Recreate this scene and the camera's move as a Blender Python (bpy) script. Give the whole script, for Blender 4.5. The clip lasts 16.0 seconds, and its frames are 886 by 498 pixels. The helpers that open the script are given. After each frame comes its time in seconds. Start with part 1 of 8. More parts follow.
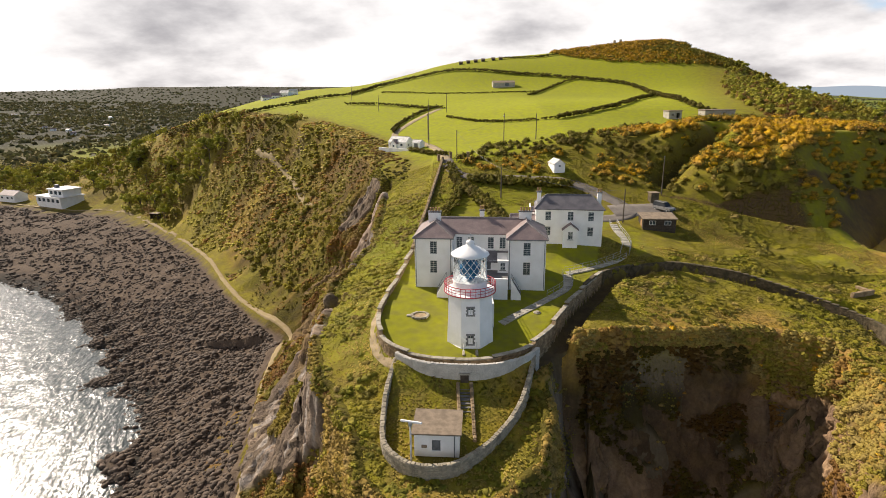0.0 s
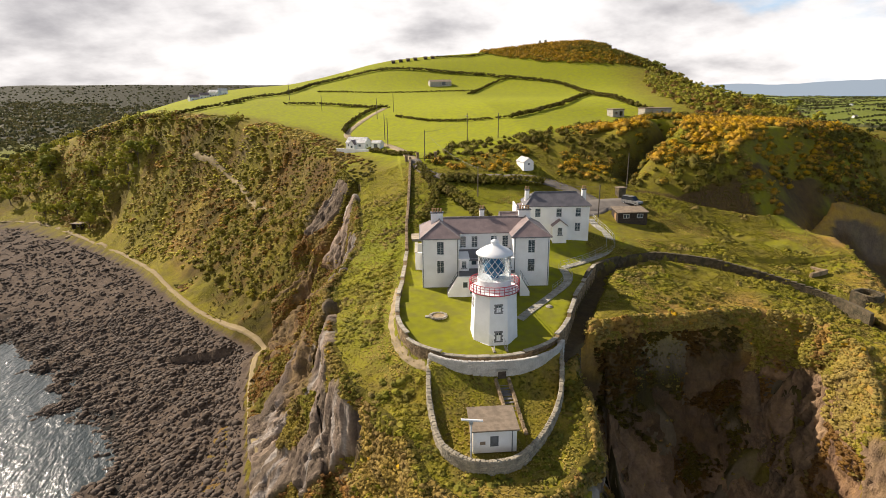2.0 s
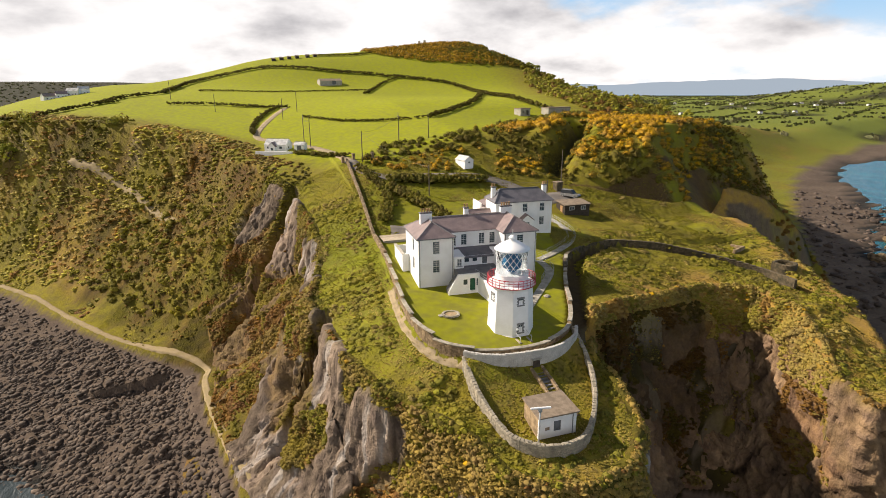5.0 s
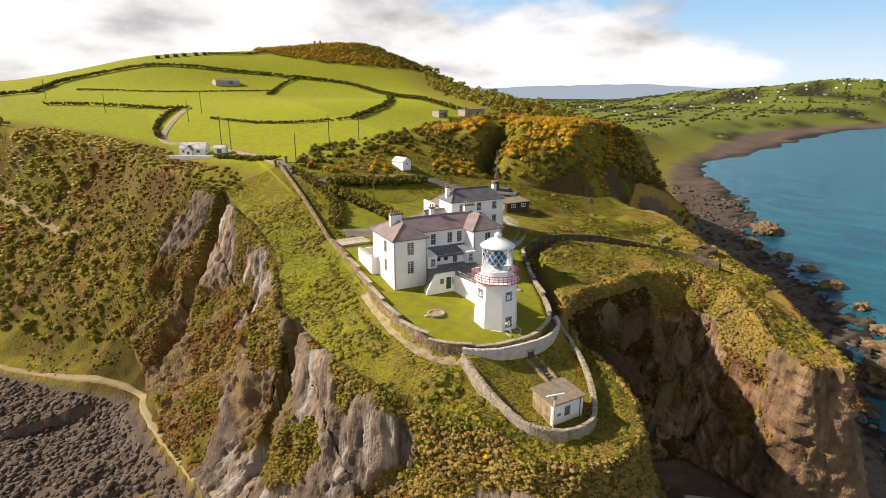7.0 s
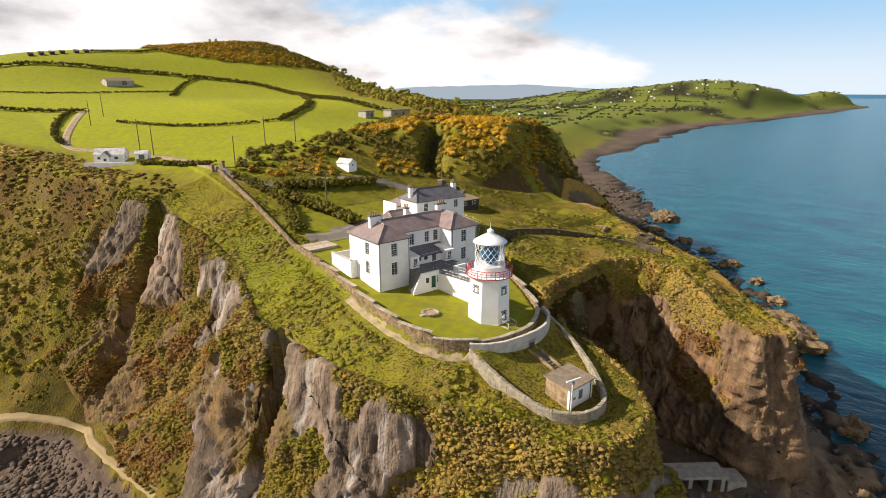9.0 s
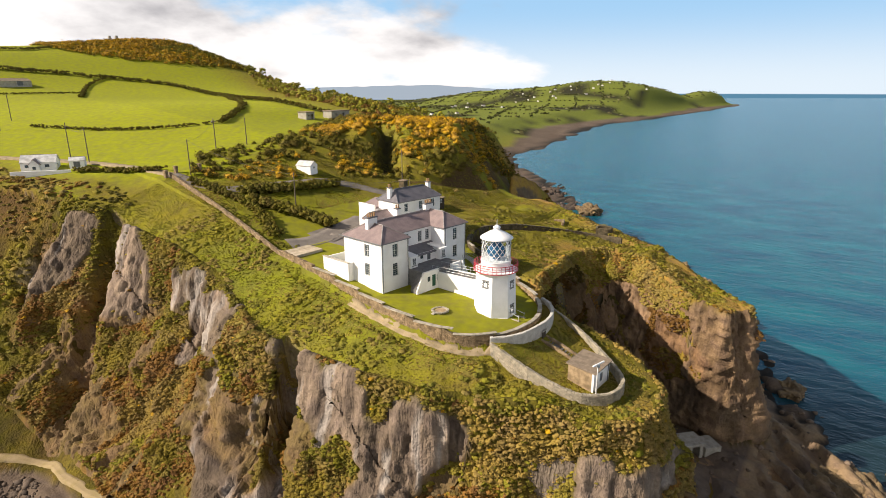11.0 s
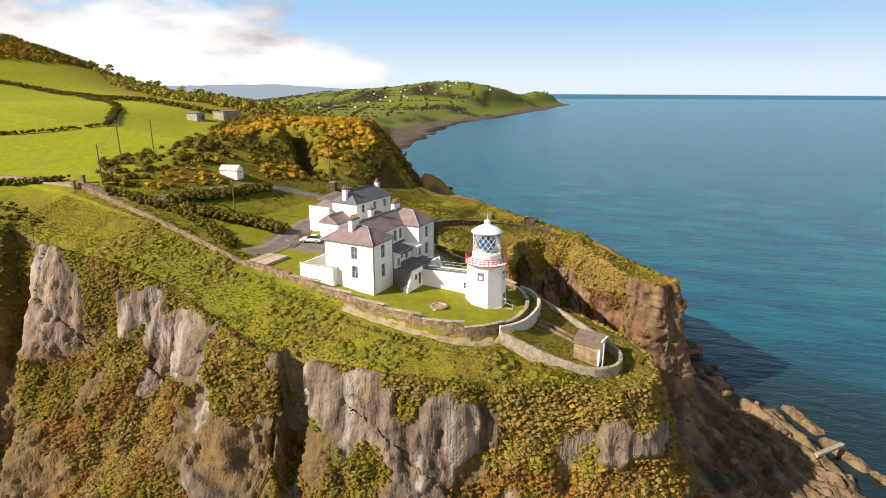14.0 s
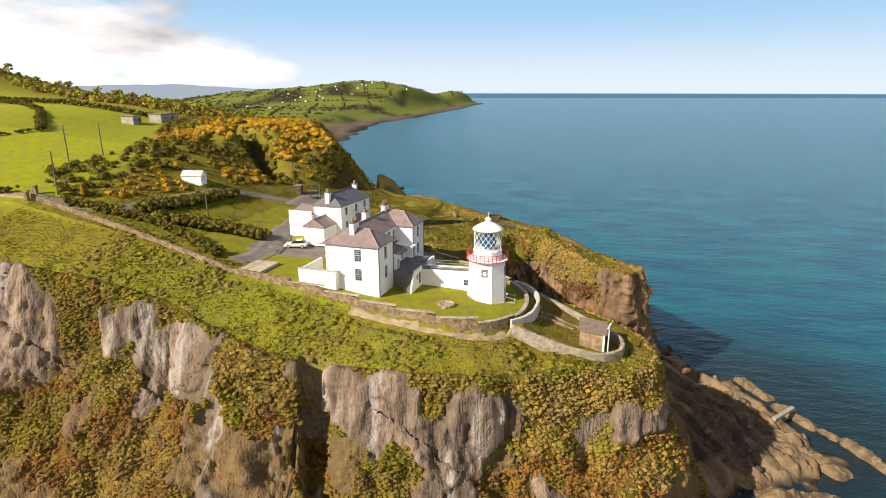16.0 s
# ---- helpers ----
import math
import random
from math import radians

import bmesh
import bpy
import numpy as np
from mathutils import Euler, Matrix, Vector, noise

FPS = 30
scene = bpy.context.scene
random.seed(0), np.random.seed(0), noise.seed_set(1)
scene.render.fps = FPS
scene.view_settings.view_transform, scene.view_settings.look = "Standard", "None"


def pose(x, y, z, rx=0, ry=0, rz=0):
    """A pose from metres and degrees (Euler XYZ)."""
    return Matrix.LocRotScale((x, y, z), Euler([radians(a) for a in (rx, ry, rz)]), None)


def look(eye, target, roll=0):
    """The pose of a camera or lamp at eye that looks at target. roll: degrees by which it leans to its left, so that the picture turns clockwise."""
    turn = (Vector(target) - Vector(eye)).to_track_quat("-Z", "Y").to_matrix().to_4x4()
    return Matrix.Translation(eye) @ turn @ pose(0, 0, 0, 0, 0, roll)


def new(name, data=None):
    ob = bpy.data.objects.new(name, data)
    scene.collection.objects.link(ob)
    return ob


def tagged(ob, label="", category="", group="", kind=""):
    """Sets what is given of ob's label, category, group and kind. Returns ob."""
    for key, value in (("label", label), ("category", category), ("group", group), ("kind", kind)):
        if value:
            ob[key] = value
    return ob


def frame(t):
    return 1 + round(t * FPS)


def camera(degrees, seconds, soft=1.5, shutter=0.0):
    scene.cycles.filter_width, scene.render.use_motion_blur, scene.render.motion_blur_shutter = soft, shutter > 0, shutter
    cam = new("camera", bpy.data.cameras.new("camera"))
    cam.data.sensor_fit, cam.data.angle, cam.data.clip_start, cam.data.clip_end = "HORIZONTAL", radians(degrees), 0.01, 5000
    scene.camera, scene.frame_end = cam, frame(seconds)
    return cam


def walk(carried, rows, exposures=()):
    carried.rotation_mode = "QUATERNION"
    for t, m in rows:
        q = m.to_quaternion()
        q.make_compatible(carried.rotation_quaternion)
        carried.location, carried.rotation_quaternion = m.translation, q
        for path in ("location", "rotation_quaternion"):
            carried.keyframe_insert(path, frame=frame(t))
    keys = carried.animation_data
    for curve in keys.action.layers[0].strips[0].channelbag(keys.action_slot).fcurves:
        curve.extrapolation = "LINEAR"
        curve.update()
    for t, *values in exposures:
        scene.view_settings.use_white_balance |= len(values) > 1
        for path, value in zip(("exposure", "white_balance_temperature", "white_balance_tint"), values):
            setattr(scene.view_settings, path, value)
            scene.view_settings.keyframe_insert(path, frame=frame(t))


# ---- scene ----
cam = camera(76.8, 16.0, soft=0.7)
PATH = [
    (0, (2.381, -1.511, 68.395), (2.333, 0.415, 67.855), -0.6),
    (0.5, (-0.932, -1.715, 68.618), (-0.929, 0.21, 68.075), -0.6),
    (1, (-4.464, -1.829, 68.733), (-4.384, 0.094, 68.19), -0.6),
    (1.5, (-7.791, -1.805, 68.894), (-7.635, 0.113, 68.348), -0.6),
    (2, (-11.268, -1.663, 69.153), (-11.034, 0.245, 68.604), -0.7),
    (2.5, (-14.664, -1.457, 69.346), (-14.356, 0.441, 68.795), -0.6),
    (3, (-18.075, -1.057, 69.473), (-17.694, 0.827, 68.921), -0.6),
    (3.5, (-21.435, -0.512, 69.597), (-20.982, 1.356, 69.044), -0.6),
    (4, (-24.944, 0.22, 69.765), (-24.415, 2.068, 69.211), -0.5),
    (4.2, (-26.218, 0.564, 69.805), (-25.66, 2.403, 69.25), -0.6),
    (6.3, (-39.687, 5.869, 69.501), (-38.761, 7.554, 68.949), 0.2),
    (6.5, (-40.853, 6.372, 69.53), (-39.895, 8.039, 68.979), 0.1),
    (7, (-43.893, 7.986, 69.592), (-42.848, 9.6, 69.041), 0.2),
    (7.5, (-46.72, 9.64, 69.604), (-45.599, 11.202, 69.054), 0.2),
    (8, (-49.665, 11.656, 69.543), (-48.467, 13.161, 68.995), 0.2),
    (8.5, (-52.261, 13.666, 69.507), (-50.998, 15.117, 68.959), 0.1),
    (9, (-54.988, 16.025, 69.414), (-53.658, 17.415, 68.866), 0.1),
    (9.2, (-56.021, 17.014, 69.415), (-54.666, 18.379, 68.866), 0.1),
    (11.3, (-66.694, 27.476, 69.424), (-65.125, 28.589, 68.878), 0.1),
    (11.5, (-67.509, 28.589, 69.397), (-65.92, 29.674, 68.851), 0.2),
    (12, (-69.607, 31.422, 69.31), (-67.97, 32.434, 68.766), 0.2),
    (12.5, (-71.602, 34.185, 69.331), (-69.92, 35.121, 68.787), 0.1),
    (13, (-73.56, 37.199, 69.322), (-71.837, 38.054, 68.777), 0.1),
    (13.5, (-75.29, 40.084, 69.312), (-73.532, 40.866, 68.767), 0.1),
    (14, (-77.075, 43.275, 69.368), (-75.285, 43.981, 68.822), 0.2),
    (14.5, (-78.652, 46.231, 69.431), (-76.836, 46.866, 68.885), 0.2),
    (15, (-80.119, 49.363, 69.459), (-78.279, 49.926, 68.913), 0.1),
    (15.5, (-81.283, 52.231, 69.538), (-79.425, 52.729, 68.992), 0.1),
    (16, (-82.339, 55.335, 69.659), (-80.465, 55.768, 69.112), 0.0),
]
walk(cam, [(t, look(eye, target, roll)) for t, eye, target, roll in PATH])

# ---- world, sun, sky ----
SUN_AZ, SUN_EL = radians(-47.0), radians(33.5)      # azimuth from +y towards +x
scene.view_settings.exposure = 0.62
world = bpy.data.worlds.new("sky")
scene.world = world
world.use_nodes = True
wn, wl = world.node_tree.nodes, world.node_tree.links
wn.clear()


def wnode(kind, **kw):
    n = wn.new(kind)
    for k, v in kw.items():
        n.inputs[k].default_value = v
    return n


def wmath(op, a, b=None):
    n = wn.new("ShaderNodeMath")
    n.operation = op
    for i, v in enumerate((a, b)):
        if v is None:
            continue
        if isinstance(v, (int, float)):
            n.inputs[i].default_value = v
        else:
            wl.new(v, n.inputs[i])
    return n.outputs[0]


def wramp(value, lo, hi):
    n = wn.new("ShaderNodeMapRange")
    n.interpolation_type = "SMOOTHSTEP"
    wl.new(value, n.inputs["Value"])
    n.inputs["From Min"].default_value, n.inputs["From Max"].default_value = lo, hi
    return n.outputs["Result"]


def wmix(fac, a, b):
    n = wn.new("ShaderNodeMix")
    n.data_type = "RGBA"
    for sock, v in ((n.inputs["Factor"], fac), (n.inputs["A"], a), (n.inputs["B"], b)):
        if isinstance(v, (int, float, tuple)):
            sock.default_value = v
        else:
            wl.new(v, sock)
    return n.outputs["Result"]


def build_sky():
    sky = wn.new("ShaderNodeTexSky")
    sky.sky_type = "NISHITA"
    sky.sun_disc = False
    sky.sun_elevation = SUN_EL
    sky.sun_rotation = SUN_AZ
    sky.air_density, sky.dust_density, sky.ozone_density = 1.0, 0.6, 1.2
    tc = wn.new("ShaderNodeTexCoord")
    sep = wn.new("ShaderNodeSeparateXYZ")
    wl.new(tc.outputs["Generated"], sep.inputs[0])
    x, y, z = sep.outputs
    # a flat cloud deck, seen in perspective
    zz = wmath("ADD", wmath("MAXIMUM", z, 0.0), 0.34)
    comb = wn.new("ShaderNodeCombineXYZ")
    wl.new(wmath("DIVIDE", x, zz), comb.inputs[0])
    wl.new(wmath("DIVIDE", y, zz), comb.inputs[1])
    big = wnode("ShaderNodeTexNoise", Scale=1.0, Detail=8.0, Roughness=0.55)
    wl.new(comb.outputs[0], big.inputs["Vector"])
    fine = wnode("ShaderNodeTexNoise", Scale=1.25, Detail=8.0, Roughness=0.55)
    wl.new(comb.outputs[0], fine.inputs["Vector"])
    # the cover is closed to the north-west and opens towards the east
    side = wmath("ADD", wmath("MULTIPLY", x, -0.50), wmath("MULTIPLY", y, 0.34))
    side = wmath("ADD", side, wmath("MULTIPLY", wmath("MAXIMUM", wmath("SUBTRACT", wmath("MULTIPLY", y, -1.0), 0.15), 0.0), 0.35))
    cover = wramp(wmath("ADD", wmath("ADD", big.outputs[0], 0.10), wmath("MULTIPLY", side, 0.75)), 0.42, 0.54)
    cover = wmath("MULTIPLY", cover, 0.96)
    shade = wramp(fine.outputs[0], 0.44, 0.70)
    lit = wmix(wramp(z, 0.2, 0.7), wmix(shade, (11.6, 11.0, 10.7, 1), (4.6, 4.3, 4.4, 1)), (2.3, 2.4, 2.8, 1))
    blue = wmix(wramp(z, 0.15, 0.4), wmix(wramp(z, 0.0, 0.14), (8.0, 9.0, 9.9, 1), (3.9, 6.5, 9.3, 1)), sky.outputs[0])
    up = wmix(cover, blue, lit)
    sea = (1.1, 2.6, 3.9, 1)
    below = wramp(z, -0.0062, -0.0046)
    col = wmix(below, sea, up)
    bg = wn.new("ShaderNodeBackground")
    bg.inputs["Strength"].default_value = 0.065
    wl.new(col, bg.inputs["Color"])
    out = wn.new("ShaderNodeOutputWorld")
    wl.new(bg.outputs[0], out.inputs["Surface"])


build_sky()
sun_data = bpy.data.lights.new("sun", "SUN")
sun_data.energy, sun_data.angle, sun_data.color = 5.0, radians(0.6), (1.0, 0.875, 0.74)
sun = new("sun", sun_data)
sun_dir = Vector((math.sin(SUN_AZ) * math.cos(SUN_EL), math.cos(SUN_AZ) * math.cos(SUN_EL), math.sin(SUN_EL)))
sun.matrix_world = look(sun_dir * 300, (0, 0, 0))


# ---- materials ----
def material(name, color, rough=0.8, metal=0.0, spread=0.25, scale=2.0, fine=18.0, bump=0.15, dark=None, per_object=0.0, attr=None, island=0.0, distance=0.05, spec=0.3, streak=0.0, leaf=0.0, stain=0.62):
    """A surface with broad stains, fine grain and relief; dark: the stain's colour; per_object: lightness that differs from piece to piece."""
    m = bpy.data.materials.new(name)
    m.use_nodes = True
    n, l = m.node_tree.nodes, m.node_tree.links
    b = n["Principled BSDF"]
    b.inputs["Roughness"].default_value, b.inputs["Metallic"].default_value = rough, metal
    b.inputs["Specular IOR Level"].default_value = spec
    tc = n.new("ShaderNodeTexCoord")
    geo = n.new("ShaderNodeNewGeometry")
    big, small = n.new("ShaderNodeTexNoise"), n.new("ShaderNodeTexNoise")
    for t, s, d in ((big, scale, 5.0), (small, fine, 4.0)):
        t.inputs["Scale"].default_value, t.inputs["Detail"].default_value = s, d
        l.new(geo.outputs["Position"], t.inputs["Vector"])

    def mth(op, a, c):
        k = n.new("ShaderNodeMath")
        k.operation = op
        for i, v in enumerate((a, c)):
            if isinstance(v, (int, float)):
                k.inputs[i].default_value = v
            else:
                l.new(v, k.inputs[i])
        return k.outputs[0]

    mix = n.new("ShaderNodeMix")
    mix.data_type = "RGBA"
    r = n.new("ShaderNodeMapRange")
    r.inputs["From Min"].default_value, r.inputs["From Max"].default_value = 0.38, 0.66
    l.new(big.outputs[0], r.inputs["Value"])
    l.new(r.outputs[0], mix.inputs["Factor"])
    mix.inputs["A"].default_value = (*color, 1)
    mix.inputs["B"].default_value = (*(dark or [c * 0.6 for c in color]), 1)
    if attr:
        at = n.new("ShaderNodeAttribute")
        at.attribute_name = attr
        l.new(at.outputs["Color"], mix.inputs["A"])
        hs = n.new("ShaderNodeHueSaturation")
        hs.inputs["Value"].default_value, hs.inputs["Saturation"].default_value, hs.inputs["Hue"].default_value = stain, 0.9, 0.49
        l.new(at.outputs["Color"], hs.inputs["Color"])
        l.new(hs.outputs[0], mix.inputs["B"])
    coarse = at.outputs["Alpha"] if attr else 1.0
    value = mth("ADD", mth("MULTIPLY", mth("SUBTRACT", small.outputs[0], 0.5), mth("MULTIPLY", coarse, spread * 2.0)), 1.0)
    if per_object:
        info = n.new("ShaderNodeObjectInfo")
        value = mth("ADD", value, mth("MULTIPLY", mth("SUBTRACT", info.outputs["Random"], 0.5), per_object))
    if island:
        value = mth("ADD", value, mth("MULTIPLY", mth("SUBTRACT", geo.outputs["Random Per Island"], 0.5), island))
    if streak:
        mp = n.new("ShaderNodeMapping")
        mp.inputs["Scale"].default_value = (1.1, 1.1, 0.13)
        l.new(geo.outputs["Position"], mp.inputs["Vector"])
        st = n.new("ShaderNodeTexNoise")
        st.inputs["Scale"].default_value, st.inputs["Detail"].default_value = 0.8, 6.0
        l.new(mp.outputs[0], st.inputs["Vector"])
        value = mth("ADD", value, mth("MULTIPLY", mth("SUBTRACT", st.outputs[0], 0.5), streak * 2))
        runs = n.new("ShaderNodeTexNoise")
        runs.inputs["Scale"].default_value, runs.inputs["Detail"].default_value = 2.6, 5.0
        l.new(mp.outputs[0], runs.inputs["Vector"])
    hsv = n.new("ShaderNodeHueSaturation")
    l.new(mix.outputs["Result"], hsv.inputs["Color"])
    l.new(value, hsv.inputs["Value"])
    l.new(hsv.outputs[0], b.inputs["Base Color"])
    if leaf:                                             # light that shines through blades and leaves
        tr, ms = n.new("ShaderNodeBsdfTranslucent"), n.new("ShaderNodeMixShader")
        l.new(hsv.outputs[0], tr.inputs["Color"])
        ms.inputs[0].default_value = leaf
        l.new(b.outputs[0], ms.inputs[1])
        l.new(tr.outputs[0], ms.inputs[2])
        l.new(ms.outputs[0], n["Material Output"].inputs["Surface"])
    if bump:
        bp = n.new("ShaderNodeBump")
        bp.inputs["Distance"].default_value = distance
        l.new(mth("MULTIPLY", coarse, bump), bp.inputs["Strength"])
        l.new(mth("ADD", small.outputs[0], mth("MULTIPLY", runs.outputs[0], 1.4)) if streak else small.outputs[0], bp.inputs["Height"])
        l.new(bp.outputs[0], b.inputs["Normal"])
    return m


def glass(name, color=(0.05, 0.07, 0.08)):
    m = bpy.data.materials.new(name)
    m.use_nodes = True
    b = m.node_tree.nodes["Principled BSDF"]
    b.inputs["Base Color"].default_value = (*color, 1)
    b.inputs["Roughness"].default_value = 0.06
    b.inputs["IOR"].default_value = 1.5
    return m


def clear_glass(name):
    m = bpy.data.materials.new(name)
    m.use_nodes = True
    n, l = m.node_tree.nodes, m.node_tree.links
    n.clear()
    tr, gl, mx, out, fr = (n.new("ShaderNode" + k) for k in ("BsdfTransparent", "BsdfGlossy", "MixShader", "OutputMaterial", "Fresnel"))
    tr.inputs[0].default_value = (0.88, 0.93, 0.95, 1)
    gl.inputs["Roughness"].default_value = 0.03
    fr.inputs[0].default_value = 1.45
    l.new(fr.outputs[0], mx.inputs[0])
    l.new(tr.outputs[0], mx.inputs[1])
    l.new(gl.outputs[0], mx.inputs[2])
    l.new(mx.outputs[0], out.inputs[0])
    return m


M_WHITE = material("white_render", (0.87, 0.865, 0.85), 0.75, spread=0.06, scale=0.5, fine=9, bump=0.08, dark=(0.79, 0.78, 0.755))
M_TOWER = material("white_gloss_paint", (0.88, 0.88, 0.88), 0.5, spread=0.04, scale=0.7, fine=6, bump=0.04, dark=(0.81, 0.81, 0.80))
M_SLATE = material("slate", (0.27, 0.205, 0.195), 0.5, spread=0.22, scale=0.8, fine=7, bump=0.2, dark=(0.20, 0.152, 0.148))
M_BLUESLATE = material("blue_slate", (0.16, 0.15, 0.16), 0.45, spread=0.22, scale=0.8, fine=7, bump=0.2, dark=(0.11, 0.105, 0.115))
M_RIDGE = material("clay_ridge_tiles", (0.36, 0.32, 0.30), 0.7, spread=0.15, scale=2, bump=0.1)
M_LEAD = material("lead", (0.16, 0.16, 0.17), 0.5, spread=0.1, scale=2, bump=0.05)
M_STONE = material("brown_stone", (0.33, 0.24, 0.14), 0.9, spread=0.35, scale=1.2, fine=9, bump=0.5, dark=(0.16, 0.115, 0.065), island=0.5)
M_DARKSTONE = material("dark_stone", (0.13, 0.10, 0.06), 0.95, spread=0.35, scale=1.2, fine=9, bump=0.5, dark=(0.06, 0.052, 0.03), island=0.5)
M_LIME = material("limewashed_stone", (0.50, 0.48, 0.435), 0.9, spread=0.3, scale=1.1, fine=8, bump=0.5, dark=(0.40, 0.38, 0.34), per_object=0.3)
M_PALESTONE = material("pale_rubble_stone", (0.37, 0.32, 0.235), 0.9, spread=0.35, scale=1.1, fine=8, bump=0.5, dark=(0.24, 0.215, 0.165), island=0.4)
M_PIPE = material("grey_paint", (0.16, 0.17, 0.18), 0.5, spread=0.05, bump=0.0)
M_WINFRAME = material("white_sash_paint", (0.72, 0.72, 0.70), 0.5, spread=0.04, bump=0.0)
M_SURROUND = material("dark_grey_surround", (0.25, 0.25, 0.25), 0.7, spread=0.1, bump=0.1)
M_GLASS = glass("window_glass")
M_CLEAR = clear_glass("lantern_glass")
M_RED = material("red_paint", (0.52, 0.07, 0.09), 0.5, spread=0.12, scale=3, bump=0.05, dark=(0.30, 0.04, 0.05))
M_LENS = material("blue_lens_glass", (0.03, 0.15, 0.30), 0.1, spread=0.1, bump=0.0, spec=0.8)
M_POT = material("terracotta", (0.45, 0.27, 0.13), 0.8, spread=0.2, bump=0.1)
M_GREENDOOR = material("green_door", (0.02, 0.10, 0.06), 0.4, spread=0.08, bump=0.0)
M_FELT = material("brown_roof_felt", (0.27, 0.21, 0.15), 0.9, spread=0.25, scale=1.5, fine=10, bump=0.3, dark=(0.18, 0.14, 0.10))
M_CONC = material("pale_concrete", (0.42, 0.39, 0.33), 0.85, spread=0.2, scale=1.0, fine=10, bump=0.2, dark=(0.30, 0.28, 0.23), per_object=0.25)
M_ASPH = material("asphalt", (0.20, 0.175, 0.15), 0.9, spread=0.3, scale=0.6, fine=14, bump=0.15, dark=(0.155, 0.135, 0.12))
M_TIMBER = material("dark_stained_timber", (0.06, 0.045, 0.032), 0.7, spread=0.25, scale=2, fine=14, bump=0.2, per_object=0.4)
M_POLE = material("weathered_pole", (0.16, 0.13, 0.10), 0.85, spread=0.25, scale=2, bump=0.2)
M_TRACK = material("earth_track", (0.36, 0.28, 0.17), 0.95, spread=0.3, scale=0.8, fine=6, bump=0.3, dark=(0.24, 0.19, 0.11))
M_RAIL = material("galvanised_rail", (0.50, 0.50, 0.49), 0.45, metal=0.4, spread=0.08, bump=0.0)
M_CAR = material("white_car_paint", (0.80, 0.80, 0.80), 0.2, spread=0.02, bump=0.0, spec=0.6)
M_TYRE = material("tyre_rubber", (0.02, 0.02, 0.02), 0.8, spread=0.1, bump=0.0)
M_TERRACE = material("grey_paving", (0.20, 0.19, 0.18), 0.85, spread=0.2, scale=1.0, fine=9, bump=0.15, dark=(0.14, 0.135, 0.13))
M_CARGLASS = glass("car_glass", (0.012, 0.014, 0.016))


# ---- building helpers ----
def part(name, bm, mat, parent=None, label="", smooth=False):
    me = bpy.data.meshes.new(name)
    bm.to_mesh(me)
    bm.free()
    me.materials.append(mat)
    if smooth:
        me.shade_smooth()
    ob = new(name, me)
    if parent is not None:
        ob.parent = parent
    if label:
        ob["label"] = label
    return ob


def thing(name, m, label, category, group="", kind=""):
    ob = new(name)
    ob.matrix_world = m
    return tagged(ob, label, category, group, kind)


def add_box(bm, x0, x1, y0, y1, z0, z1, bevel=0.0):
    r = bmesh.ops.create_cube(bm, size=1.0)
    vs = r["verts"]
    bmesh.ops.scale(bm, vec=(abs(x1 - x0), abs(y1 - y0), abs(z1 - z0)), verts=vs)
    bmesh.ops.translate(bm, vec=((x0 + x1) / 2, (y0 + y1) / 2, (z0 + z1) / 2), verts=vs)
    if bevel:
        es = list({e for v in vs for e in v.link_edges})
        bmesh.ops.bevel(bm, geom=es, offset=bevel, segments=1, affect="EDGES")
    return vs


def box(x0, x1, y0, y1, z0, z1, bevel=0.0):
    bm = bmesh.new()
    add_box(bm, x0, x1, y0, y1, z0, z1, bevel)
    return bm


def poly_mesh(verts, faces):
    bm = bmesh.new()
    vs = [bm.verts.new(v) for v in verts]
    for f in faces:
        bm.faces.new([vs[i] for i in f])
    bmesh.ops.recalc_face_normals(bm, faces=bm.faces)
    return bm


def lathe(profile, n=24, turn=0.0, close=True):
    """A solid turned round z from (radius, height) pairs, bottom to top."""
    verts, faces = [], []
    for r, z in profile:
        for i in range(n):
            a = 2 * math.pi * (i + turn) / n
            verts.append((r * math.cos(a), r * math.sin(a), z))
    for k in range(len(profile) - 1):
        for i in range(n):
            j = (i + 1) % n
            faces.append((k * n + i, k * n + j, (k + 1) * n + j, (k + 1) * n + i))
    if close:
        faces.append(tuple(range(n - 1, -1, -1)))
        faces.append(tuple((len(profile) - 1) * n + i for i in range(n)))
    return poly_mesh(verts, faces)


def add_rod(bm, a, b, r, n=6, r2=None):
    a, b = Vector(a), Vector(b)
    d = b - a
    if d.length < 1e-6:
        return
    q = d.to_track_quat("Z", "Y")
    r2 = r if r2 is None else r2
    lo, hi = [], []
    for i in range(n):
        c = Vector((math.cos(2 * math.pi * i / n), math.sin(2 * math.pi * i / n), 0))
        lo.append(bm.verts.new(a + q @ (c * r)))
        hi.append(bm.verts.new(b + q @ (c * r2)))
    for i in range(n):
        j = (i + 1) % n
        bm.faces.new((lo[i], lo[j], hi[j], hi[i]))
    bm.faces.new(lo[::-1])
    bm.faces.new(hi)


def rod(a, b, r, n=6, r2=None):
    bm = bmesh.new()
    add_rod(bm, a, b, r, n, r2)
    return bm


# ---- lie of the land ----
def lattice(ix, iy, seed):
    h = (ix.astype(np.int64) * 374761393 + iy.astype(np.int64) * 668265263 + seed * 1442695041) & 0xFFFFFFFF
    h = ((h ^ (h >> 13)) * 1274126177) & 0xFFFFFFFF
    return ((h ^ (h >> 16)) & 0xFFFF) / 65535.0


